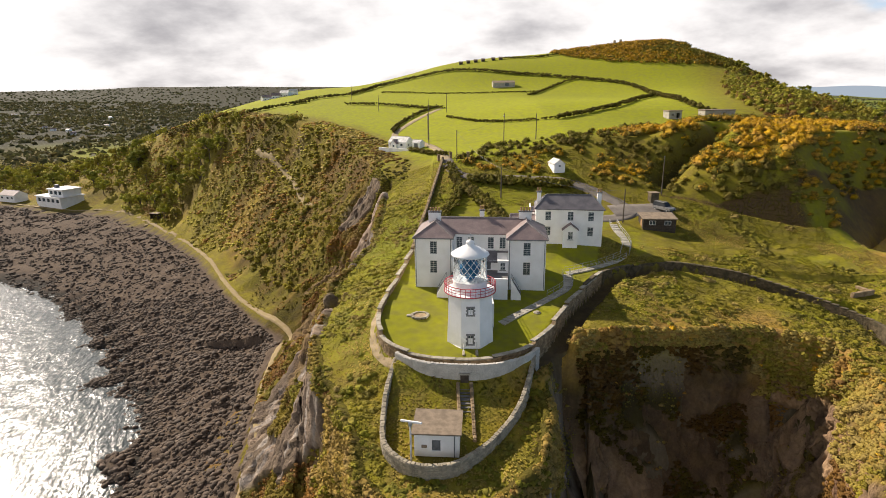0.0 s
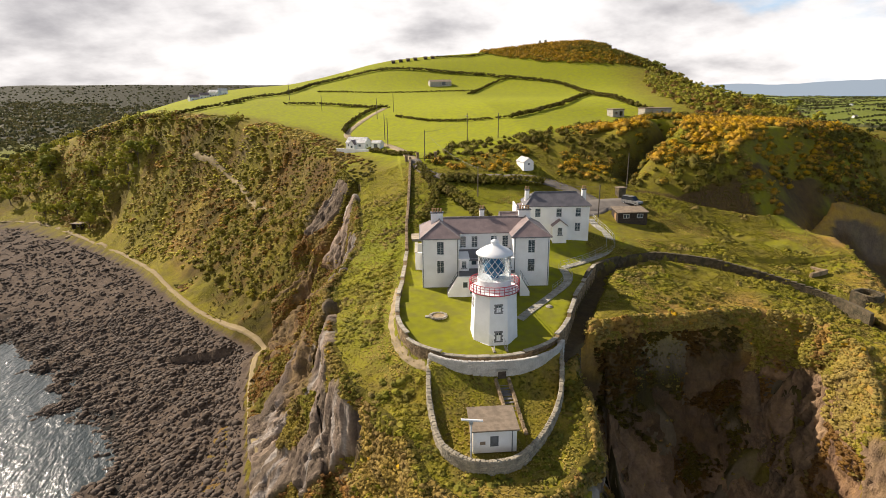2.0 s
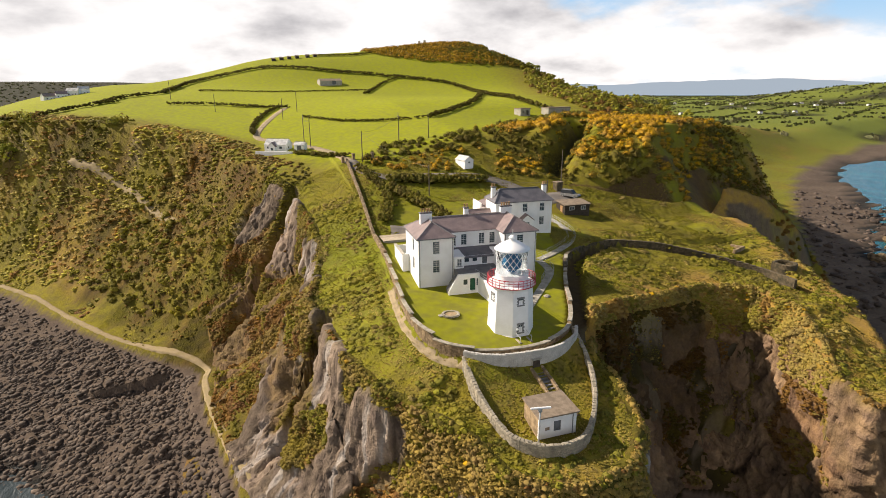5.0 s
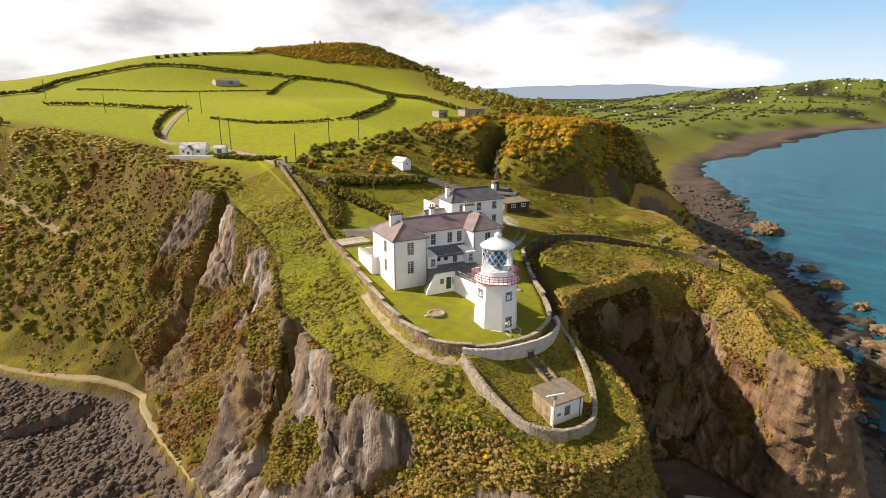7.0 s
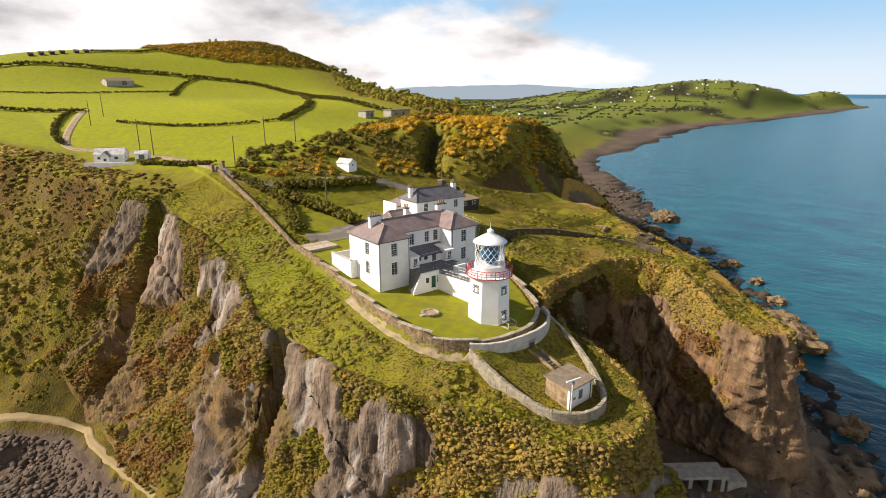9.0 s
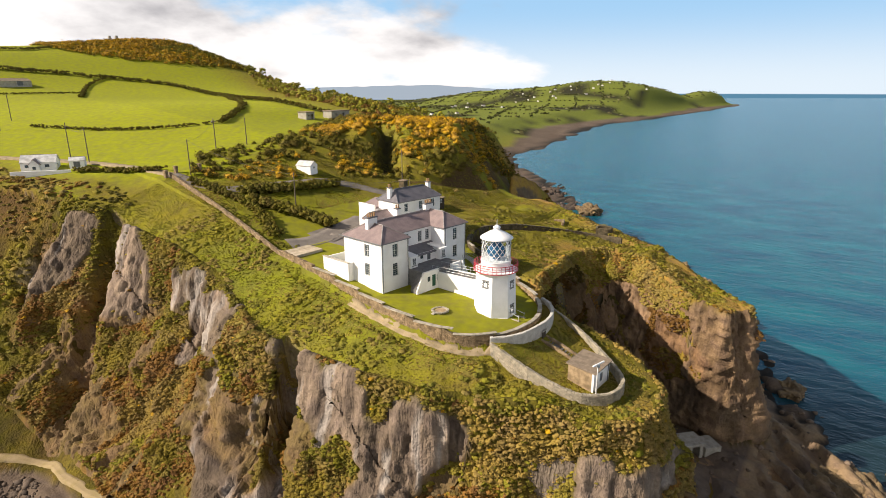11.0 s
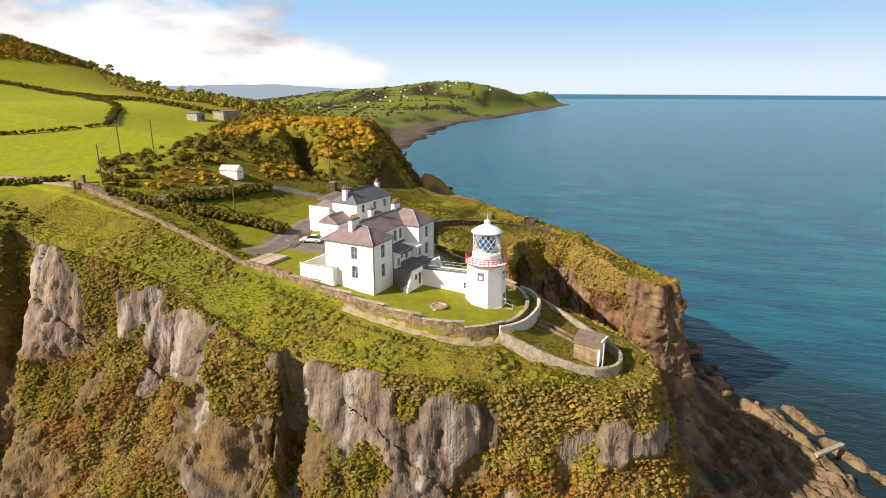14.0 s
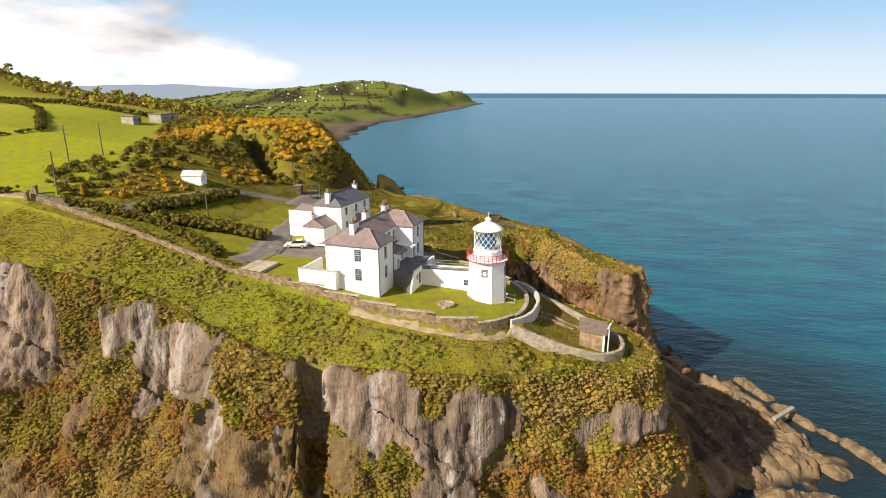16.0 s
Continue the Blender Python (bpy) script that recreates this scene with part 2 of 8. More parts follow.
def vnoise(x, y, seed=0):
    ix, iy = np.floor(x), np.floor(y)
    fx, fy = x - ix, y - iy
    fx, fy = fx * fx * (3 - 2 * fx), fy * fy * (3 - 2 * fy)
    a, b = lattice(ix, iy, seed), lattice(ix + 1, iy, seed)
    c, d = lattice(ix, iy + 1, seed), lattice(ix + 1, iy + 1, seed)
    return (a * (1 - fx) + b * fx) * (1 - fy) + (c * (1 - fx) + d * fx) * fy


def fbm(x, y, size, octaves=4, seed=0):
    """Noise between about -1 and 1 whose broadest swells are size metres."""
    s, amp, tot = 0.0, 1.0, 0.0
    for k in range(octaves):
        s = s + amp * (vnoise(x / size * 2 ** k + 17.3 * k, y / size * 2 ** k - 9.1 * k, seed + k) * 2 - 1)
        tot += amp
        amp *= 0.5
    return s / tot


def vnoise3(p, seed=0):
    i = np.floor(p)
    f = p - i
    f = f * f * (3 - 2 * f)
    out = 0.0
    for dx in (0, 1):
        for dy in (0, 1):
            for dz in (0, 1):
                h = lattice(i[..., 0] + dx + 1013 * (i[..., 2] + dz), i[..., 1] + dy - 517 * (i[..., 2] + dz), seed)
                out = out + h * (f[..., 0] if dx else 1 - f[..., 0]) * (f[..., 1] if dy else 1 - f[..., 1]) * (f[..., 2] if dz else 1 - f[..., 2])
    return out


def blocks3(p, seed=0):
    """Jointed rock: for each point the nearest block's own value, the tilt of its face there, and the distance to its edge."""
    i = np.floor(p)
    best, second = np.full(p.shape[:-1], 9.0), np.full(p.shape[:-1], 9.0)
    val, tilt = np.zeros(p.shape[:-1]), np.zeros(p.shape[:-1])
    for dx in (-1, 0, 1):
        for dy in (-1, 0, 1):
            for dz in (-1, 0, 1):
                c = i + np.array([dx, dy, dz])
                k1, k2 = c[..., 0] + 1013 * c[..., 2], c[..., 1] - 517 * c[..., 2]
                q = c + np.stack([lattice(k1, k2, seed + n) for n in (1, 2, 3)], -1)
                d = np.linalg.norm(p - q, axis=-1)
                v = lattice(k1, k2, seed + 4)
                t = ((p - q) * (np.stack([lattice(k1, k2, seed + n) for n in (5, 6, 7)], -1) - 0.5)).sum(-1)
                near = d < best
                second = np.where(near, best, np.minimum(second, d))
                val, tilt = np.where(near, v, val), np.where(near, t, tilt)
                best = np.where(near, d, best)
    return val, tilt, second - best


def smooth(a, b, v):
    t = np.clip((v - a) / (b - a), 0, 1)
    return t * t * (3 - 2 * t)


def line_distance(x, y, pts, closed=False):
    """Distance to a polyline, and the share of its length at the nearest point."""
    best = np.full(np.shape(x), 1e9)
    along = np.zeros(np.shape(x))
    seg = list(zip(pts[:-1], pts[1:])) + ([(pts[-1], pts[0])] if closed else [])
    lens = [math.dist(a, b) for a, b in seg]
    run = 0.0
    for (a, b), n in zip(seg, lens):
        dx, dy = (b[0] - a[0]) / n, (b[1] - a[1]) / n
        t = np.clip((x - a[0]) * dx + (y - a[1]) * dy, 0, n)
        d = np.hypot(x - a[0] - t * dx, y - a[1] - t * dy)
        m = d < best
        best = np.where(m, d, best)
        along = np.where(m, run + t, along)
        run += n
    return best, along / run


def inside(x, y, pts):
    c = np.zeros(np.shape(x), bool)
    j = len(pts) - 1
    for i in range(len(pts)):
        (xi, yi), (xj, yj) = pts[i], pts[j]
        if yi != yj:
            c ^= ((yi > y) != (yj > y)) & (x < (xj - xi) * (y - yi) / (yj - yi) + xi)
        j = i
    return c


# plan lines, metres
BRINK = [(-1500, 1300), (-420, 570), (-250, 405), (-150, 314), (-100, 266), (-62, 233), (-42, 212), (-31, 194), (-28, 176), (-21, 160), (-17, 150), (-16, 140),
         (-15, 127), (-15, 115), (-17.5, 103), (-20.5, 95), (-19.5, 87), (-18.6, 74), (-15.5, 64), (-11.6, 57.0), (-9.0, 51.5), (-7.6, 46.2), (-4.2, 42.6), (0, 41.4), (6, 43),
         (11, 48), (12.6, 54), (13.6, 60), (15.6, 66.3), (19.5, 68.8), (25, 70), (33, 71.5), (41, 72.8), (47, 73), (54, 69), (54, 61), (50, 53.5), (45.5, 48), (43.5, 42), (48, 38),
         (52.8, 41.2), (60, 50), (67, 60), (74.5, 74), (82, 92), (86, 103), (91, 111.5), (100, 119.5), (112, 119), (126, 117.5), (140, 122), (149, 138), (152, 160), (158, 205), (176, 250), (235, 310), (320, 370), (900, 575), (1900, 640), (2960, 620)]
FOOT = [(-1500, 900), (-420, 400), (-259, 318), (-218, 300), (-185, 292), (-140, 253), (-100, 209), (-72, 167), (-55, 146), (-42, 131), (-41.5, 119), (-40, 107),
        (-36.5, 90), (-33.5, 76), (-28, 60), (-22, 46), (-13, 36), (-4, 31), (6, 29), (14, 31), (18, 38), (21, 47), (26, 56), (34, 61), (40, 57), (41, 50), (40.5, 44), (40, 37),
        (46, 32), (54, 33), (64, 40), (76, 52), (92, 70), (112, 86), (140, 108), (165, 130), (200, 165), (260, 215), (330, 270), (420, 330), (900, 520), (1544, 505), (2000, 545), (3040, 565)]
WATER = [(-1500, 820), (-420, 320), (-300, 262), (-172, 197), (-152, 187), (-124, 168), (-101, 146), (-86, 129), (-74, 115), (-64, 101), (-59, 86), (-58, 74), (-46, 60),
         (-32, 40), (-18, 28), (-4, 24), (8, 25), (13.5, 23), (14.5, 16), (20, 8), (29, 6), (36, 9.5), (45, 12.5), (51, 17), (56, 25), (66, 30), (82, 37), (92, 45), (112, 52), (150, 71), (165, 81), (178, 100), (211, 138),
         (223, 151), (309, 196), (355, 238), (400, 286), (474, 338), (587, 353), (1092, 470), (1544, 465), (3059, 541)]
NORTH = [(3150, 800), (3000, 2000), (3800, 7000), (-6000, 7000), (-3000, 1500)]
GARDEN = [(-4.6, 108), (-5.8, 98), (-7.2, 87), (-8.5, 78), (-8.7, 72), (-7.6, 67), (-5.2, 63.8), (-2.2, 62.0), (1, 61.3), (4.5, 61.2), (8, 62.1), (12, 64.8),
          (15.6, 70), (19, 76.5), (22.5, 82), (26.5, 88), (30, 108)]
FORE = [(-5.3, 62.6), (-5.9, 58), (-5.9, 53.6), (-5.5, 50.2), (-4.5, 48.3), (-2.6, 46.7), (-0.2, 46.2), (2.4, 46.8), (4.9, 48.9), (7.3, 51.7), (9.6, 55.4), (11.3, 60),
        (12.4, 64.5)]
WALL_EAST = [(22.5, 82), (26.5, 88), (33, 92), (40, 93.5), (47, 92), (53.5, 88.5), (60, 82.5), (64, 76), (63.5, 69)]
KNOLL_FOOT = [(44, 127), (54, 122.3), (65, 117), (75, 113), (86, 113.5), (95, 118), (101, 121.5), (112, 121), (150, 118)]
KNOLL_CLEFT = [(50, 132), (56, 138), (65, 146), (74, 153.5), (80, 164)]
WEST_LINE = [(-1.2, 151), (-2.6, 135), (-4.0, 120), (-5.0, 111), (-5.5, 103), (-5.8, 98)]


def plateau(x, y):
    axis = np.interp(y, [40, 47, 52, 58, 61, 67, 73, 80, 86, 98, 108, 118, 130, 151, 185, 215, 234, 280, 344, 390, 430, 500, 700],
                     [30.6, 31.2, 32.2, 34.2, 36.0, 36.6, 37.5, 38.0, 38.4, 40.0, 40.9, 43.2, 46.2, 50.8, 53.6, 57.0, 59.5, 63.5, 69.0, 76, 79, 76, 45])
    z = axis + smooth(120, 160, y) * smooth(330, 200, y) * np.clip(x, -20, 35) * 0.155
    # the level stand of the rear house
    z = z + 1.5 * np.exp(-(((x - 24) / 10) ** 4 + ((y - 102) / 7) ** 4))
    # the gorse knoll beyond the houses
    z = z + 1.5 * np.exp(-(((x - 76) / 26) ** 2 + ((y - 140) / 18) ** 2)) 
    # its steep bank above the grass ramp, and the cleft that splits it
    kd, _ = line_distance(x, y, KNOLL_FOOT)
    within = inside(x, y, KNOLL_FOOT + [(210, 215), (60, 210), (38, 150)])
    foot = np.interp(x, [44, 54, 65, 75, 86, 95, 103, 114, 128, 142], [46.8, 44.4, 41.8, 38.8, 35.6, 32.6, 31.0, 26.0, 17.5, 9.0])
    high = np.maximum(z + 1.0, np.interp(x, [44, 60, 75, 90, 120, 150], [50, 51.5, 53.5, 56.5, 57.5, 52.0]) + 0.25 * np.clip(kd - 14, 0, 20))
    high = np.minimum(high, 58.0)
    kz = np.minimum(foot + 1.15 * kd, high)
    east = smooth(52, 70, x) * smooth(215, 175, y)
    z = np.where(within, z * (1 - east) + kz * east, z)
    ramp = np.where(within, 0, smooth(80, 92, x) * smooth(14, 2, kd) * smooth(125, 112, y))
    z = z * (1 - ramp) + (foot + 0.2 * kd) * ramp
    cd, _ = line_distance(x, y, KNOLL_CLEFT)
    z = z - 5.5 * np.exp(-(cd / 2.8) ** 2) * smooth(46, 54, x) + 1.3 * np.exp(-((cd - 7) / 4) ** 2) * smooth(50, 60, x)
    # the big hill and its shoulder
    sx = np.where(x > 158, 46.0, 90.0)
    z = z + 24.0 * np.exp(-(((x - 158) / sx) ** 2 + ((y - 458) / 100) ** 2))
    z = z + 10.0 * np.exp(-(((x - 25) / 80) ** 2 + ((y - 430) / 60) ** 2)) - 8.0 * smooth(10, -80, x) * smooth(330, 430, y)
    z = z - 2.4 * smooth(152, 184, x) * smooth(330, 375, y) * smooth(700, 520, y)
    # low ground to the east beyond the knoll, and to the west
    z = z - smooth(110, 260, x - 0.28 * (y - 150)) * 40 * smooth(900, 400, y)
    z = z - smooth(60, 300, -x - 0.12 * (y - 200)) * 60
    # verge outside the garden walls
    gd, _ = line_distance(x, y, WEST_LINE + GARDEN[2:-1])
    out = np.where(inside(x, y, GARDEN) | inside(x, y, FORE), 0.0, gd)
    z = z - np.clip(out - 0.5, 0, 12) * 0.36 * np.where(x < 5, smooth(165, 140, y), smooth(40, 10, x) * (1 - 0.75 * smooth(9, 15, x))) * smooth(52, 62, y) * np.where((x > -4) & (y > 90), 0, 1)
    step = np.where(x < 9, smooth(0.15, 0.6, out), 0) * np.interp(y, [57, 61, 80, 100, 112], [0, 1.15, 1.15, 0.7, 0])
    z = z - step
    # the sunken walk outside the garden wall and under the east wall
    td, _ = line_distance(x, y, GARDEN[1:-1] + WALL_EAST[2:])
    south = ~(inside(x, y, GARDEN) | inside(x, y, FORE)) & ((x < 24) | (y < np.interp(x, [p[0] for p in WALL_EAST[:7]], [p[1] for p in WALL_EAST[:7]])))
    z = z - np.where(south, smooth(3.5, 2.7, td) * smooth(-0.2, 0.25, td) * (0.3 + 1.9 * smooth(2, 9, x)), 0) * smooth(57, 61, y)
    # the grass mound between the east wall and the ravine
    ex, _ = line_distance(x, y, WALL_EAST)
    z = z - np.clip(ex - 4, 0, 14) * 0.12 * ((x > 24) & (y < 93)) * smooth(24, 34, x) * smooth(52, 66, y) * smooth(86, 62, x)
    z = z - np.clip(x - 38, 0, 27) * 0.09 * smooth(125, 105, y) * smooth(52, 66, y)
    z = z - smooth(60, 50, y) * smooth(30, 44, x) * 1.2
    return z


def far_land(x, y):
    z = 16 + 14 * fbm(x, y, 500, 3, 5)
    z = z + 92 * np.exp(-(((x + 1300) / 2000) ** 2 + ((y - 2900) / 700) ** 2)) + 24 * np.exp(-(((x + 1500) / 900) ** 2 + ((y - 1700) / 500) ** 2))
    z = z + 74 * np.exp(-(((x - 2000) / 430) ** 2 + ((y - 800) / 260) ** 2)) + 50 * np.exp(-(((x - 1850) / 420) ** 2 + ((y - 1200) / 320) ** 2))
    z = z + 52 * np.exp(-(((x - 2800) / 250) ** 2 + ((y - 660) / 120) ** 2))
    z = z - 60 * np.exp(-(((x - 2750) / 500) ** 2 + ((y - 2900) / 500) ** 2))
    z = z + 25 * smooth(3300, 4500, y) * smooth(-400, 900, x) * (0.75 + 0.3 * fbm(x, y, 1200, 2, 8))
    return z


LENGTH = sum(math.dist(a, b) for a, b in zip(BRINK[:-1], BRINK[1:]))


def land(x, y, detail=True):
    """Ground height, and how much of a place is cliff (0 to 1), beach and hinterland."""
    x, y = np.asarray(x, float), np.asarray(y, float)
    wob = 2.2 * fbm(x, y, 14, 3, 3) * smooth(4, 10, np.hypot((x - 2) / 14, (y - 75) / 28) * 9) if detail else 0.0
    top = inside(x, y, BRINK + NORTH)
    base = inside(x, y, FOOT + NORTH)
    shore = inside(x, y, WATER + NORTH)
    db, along = line_distance(x, y, BRINK)
    df, _ = line_distance(x, y, FOOT)
    dw, _ = line_distance(x, y, WATER)
    db = np.where(top, -db, db)
    # gullies that bite into the western face
    west = (x < -4) & (y > 60)
    gully = 11.0 * smooth(2.9, 1.4, np.abs(y - 88.6 - 0.5 * (x + 18))) + 8.0 * smooth(4.2, 1.6, np.abs(y - 144 - 0.6 * (x + 20))) + 2.2 * np.exp(-((y - 112) / 2.5) ** 2) + 2.0 * np.exp(-((y - 62 - 0.2 * (x + 14)) / 1.6) ** 2)
    # upright ribs and clefts along the brink
    run = along * LENGTH
    rib = np.abs(fbm(run + 2 * fbm(x, y, 6, 2, 93), 2.5 * np.clip(db, 0, 30), 15.0, 3, 91)) * 5.6 + np.abs(fbm(run + 1.5 * fbm(x, y, 4, 2, 94), 3.0 * np.clip(db, 0, 30), 6.0, 2, 92)) * 1.2 - 1.8
    near = smooth(0, 7, db) * np.where((np.abs(x) < 70) & (y < 160), 1.0, 0.0)
    db = db + np.where(west, gully * smooth(-3.5, 1.5, db), 0) + np.where(top, 0, wob) + (rib * near if detail else 0)
    inner = db < 0
    share = np.clip(db, 0, None) / (np.clip(db, 0, None) + np.maximum(df, 0.01))
    share = np.where(inner, 0, np.where(base, share, 1))
    zt = plateau(x, y)
    far = smooth(260, 520, np.hypot(x - 90, (y - 330) * 0.8))
    zt = zt * (1 - far) + far_land(x, y) * far
    zf = np.where(x < -20, 7.0 + 2.0 * smooth(132, 122, y) * smooth(66, 80, y), np.where((x > 15) & (x < 44) & (y > 30), 5.0, 4.0))
    # the steepness of the fall: sheer near the light, a scrub slope to the west
    sheer = np.maximum(smooth(165, 104, y) * (x < 20), smooth(64, 46, y) * (x >= 20), smooth(80, 74, y) * ((x >= 14) & (x < 55)))
    ledge = 0.06 * fbm(along * LENGTH, 0 * x, 18, 2, 95)
    p_sheer = np.interp(share + ledge * smooth(0.02, 0.1, share), [0, 0.05, 0.14, 0.26, 0.38, 0.54, 0.66, 0.78, 1], [0, 0.08, 0.33, 0.48, 0.56, 0.76, 0.83, 0.93, 1])
    p_slope = np.interp(share, [0, 0.1, 0.35, 0.7, 0.9, 1], [0, 0.13, 0.45, 0.84, 0.96, 1])
    p = p_sheer * sheer + p_slope * (1 - sheer)
    z = zt * (1 - p) + zf * p
    # beach below the foot
    wf = np.where(base, 0, df / (df + np.maximum(dw, 0.01)))
    zb = zf * (1 - smooth(0, 1, wf) * 0.95) * 0.9
    zb = zb - 2.0 * smooth(0.05, 0.16, wf) * smooth(0.6, 0.25, wf) * np.where((x < -20) & (y < 135), smooth(62, 74, y), 0)
    z = np.where(base, z, zb)
    z = np.where(shore, z, -0.12 * dw - 0.1)
    fall = np.where(base & ~inner, 1.0, 0.0)
    cliff = fall * smooth(0.02, 0.10, share) * sheer
    if detail:
        rough = fbm(x, y, 6.0, 4, 11)
        z = z + rough * (0.25 * smooth(-1, 1.0, db) * fall + 1.5 * cliff * smooth(0.05, 0.2, share) * smooth(1, 0.8, share))
        slope_rough = fall * (1 - sheer) * smooth(0.03, 0.15, share) * smooth(1.0, 0.9, share)
        z = z + slope_rough * (2.0 * fbm(x, y, 16, 3, 21) + 0.7 * rough)
        rocks = np.where(base | ~shore, 0, 1.0)
        z = z + rocks * (np.abs(fbm(x, y, 7, 4, 31)) * 2.2 - 0.5) * smooth(0, 0.15, wf)
        shoal = np.where(shore, 0, 1.0) * smooth(16, 0, dw)
        z = z + shoal * np.clip(fbm(x, y, 9, 3, 41), 0, 1) * 4.0
        knobs = smooth(1.2, 3.5, np.minimum(line_distance(x, y, GARDEN)[0], line_distance(x, y, FORE)[0])) * np.where(inside(x, y, GARDEN) | inside(x, y, FORE), 0, 1) * smooth(1.5, -0.5, db) * smooth(118, 100, y) * smooth(40, 44, y)
        z = z + knobs * (0.42 * fbm(x, y, 4.2, 3, 45) + 0.25 * fbm(x, y, 10, 2, 47))
        # tilted strata of the rock platform off the point
        shelf = np.where(shore & ~base, 1.0, 0) * smooth(8, 13, x) * smooth(66, 54, x) * smooth(34, 28, y)
        bed = (-0.5 * x + 0.86 * y) / 5.2 + 0.75 * fbm(x, y, 11, 4, 57)
        z = z * (1 - 0.6 * shelf) + shelf * (0.9 + 1.9 * smooth(0, 0.85, bed % 1.0) * smooth(1.0, 0.93, bed % 1.0) + 1.7 * fbm(x, y, 6, 4, 58) + 0.8 * np.abs(fbm(x, y, 2.4, 2, 59))) * smooth(-0.1, 1.2, dw)
        hinter = np.where(inner, 1.0, 0) * smooth(6, 25, -db) * smooth(110, 150, y)
        z = z + hinter * 0.5 * fbm(x, y, 30, 3, 51)
    return z, cliff, share, wf, db


def ground(x, y):
    return float(land(np.array([x]), np.array([y]), False)[0][0])


# ---- ground sheet ----
def axis_steps(lo, hi, step, far_lo, far_hi, grow):
    mid = list(np.arange(lo, hi + 1e-6, step))
    a, s = mid[-1], step
    while a < far_hi:
        s *= grow
        a += s
        mid.append(a)
    a, s = mid[0], step
    left = []
    while a > far_lo:
        s *= grow
        a -= s
        left.append(a)
    return np.array(left[::-1] + mid)


LAWN, FIELD, ROUGH, SCRUB, DRY = (0.235, 0.238, 0.012), (0.270, 0.292, 0.006), (0.205, 0.176, 0.016), (0.145, 0.108, 0.014), (0.370, 0.225, 0.044)
ROCK, BEACH, RUST = (0.285, 0.225, 0.160), (0.122, 0.090, 0.064), (0.235, 0.125, 0.045)


def blend(base, color, f):
    return base * (1 - f[..., None]) + np.array(color) * f[..., None]


def make_ground():
    xs = axis_steps(-50, 82, 0.7, -5200, 5200, 1.05)
    xs = xs[(xs > -50) | (xs < -150)]
    xs = np.sort(np.concatenate([xs, np.arange(-150, -50, 1.1), np.arange(-26, 2, 0.7) + 0.233, np.arange(-26, 2, 0.7) + 0.467, np.arange(40, 58, 0.7) + 0.35]))
    ys = axis_steps(24, 156, 0.7, -3000, 5200, 1.05)
    ys = np.sort(np.concatenate([ys, np.arange(36, 140, 0.7) + 0.35]))
    X, Y = np.meshgrid(xs, ys)
    Z, cliff, share, wf, db = land(X, Y)
    # overhangs and ribs: push the steep rock sideways
    n1, n2 = fbm(Z * 0.7 + X, Y + Z * 0.4, 3.2, 3, 61), fbm(X + 40, Y + Z * 0.9, 3.0, 3, 62)
    Xs, Ys = X + cliff * n1 * 0.9, Y + cliff * n2 * 0.9
    gy, gx = np.gradient(Z, ys, xs)
    steep = np.hypot(gx, gy)
    a, b, c = fbm(X, Y, 9, 4, 71), fbm(X, Y, 28, 3, 72), fbm(X, Y, 3, 3, 73)
    inner = db < 0
    col = np.zeros(X.shape + (3,)) + np.array(ROUGH)
    # western scrub slope: scrub with dry grass between
    fall = (~inner) & (share < 1)
    col = blend(col, SCRUB, np.where(fall, smooth(-0.35, 0.3, a + 0.3 * b) * 0.85, 0))
    col = blend(col, DRY, np.where(fall, smooth(0.1, 0.6, b - 0.4 * a) * 0.3, 0))
    col = blend(col, RUST, np.where(fall, smooth(0.0, 0.5, c + 0.6 * a) * 0.3, 0))
    down = fbm(line_distance(X, Y, BRINK)[1] * LENGTH, share * 16, 7, 3, 193)
    col = col * (1 + 0.75 * down * np.where(fall & (X < 0), 1, 0))[..., None]
    col = blend(col, (0.21, 0.215, 0.018), np.where(fall & (X > 135) & (Y > 150), 0.8 * smooth(-0.5, 0.1, a), 0))
    bank = np.where(inside(X, Y, KNOLL_FOOT + [(152, 150), (128, 142), (112, 136), (95, 132), (75, 122), (60, 121)]) | (fall & (X > 88) & (X < 165) & (Y < 200)), 1.0, 0)
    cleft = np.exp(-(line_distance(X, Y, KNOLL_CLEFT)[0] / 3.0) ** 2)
    # shade inside the cleft is put into its ground colour
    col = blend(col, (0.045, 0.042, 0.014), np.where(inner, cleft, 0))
    col = blend(col, (0.11, 0.066, 0.030), bank * smooth(-0.6, 0.2, a + 0.5 * c) * 0.9)
    near_slope = np.where(fall & (X < -8), smooth(-95, -50, X) * smooth(105, 125, Y), 0)
    col = blend(col, np.array(RUST) * 0.75, near_slope * smooth(-0.1, 0.4, b) * 0.5)
    col = col * (1 - 0.3 * near_slope)[..., None]
    # rough grass on top, dry towards the edge
    edge = np.where(inner, smooth(9, 0, -db), 0)
    col = blend(col, DRY, edge * np.where(X > 30, smooth(-0.7, 0.0, a) * 0.95, smooth(-0.1, 0.5, a) * 0.5))
    col = blend(col, FIELD, np.where(inner, smooth(0.0, 0.5, -a) * 0.4, 0))
    col = blend(col, (0.185, 0.205, 0.014), np.where(X < 12, smooth(-0.15, 0.3, b + 0.4 * a) * smooth(0.14, 0.05, share) * smooth(150, 130, Y), 0) * 0.75)
    # rock where it is steep
    run = line_distance(X, Y, BRINK)[1] * LENGTH
    face = fbm(run, Z * 1.6, 11, 4, 171)                 # ledges and hanging grass across the faces
    bare = smooth(-0.05, 0.16, face + 0.5 * smooth(0.2, 0.04, share) - 0.30 * smooth(0.2, 0.5, share) + 0.16)
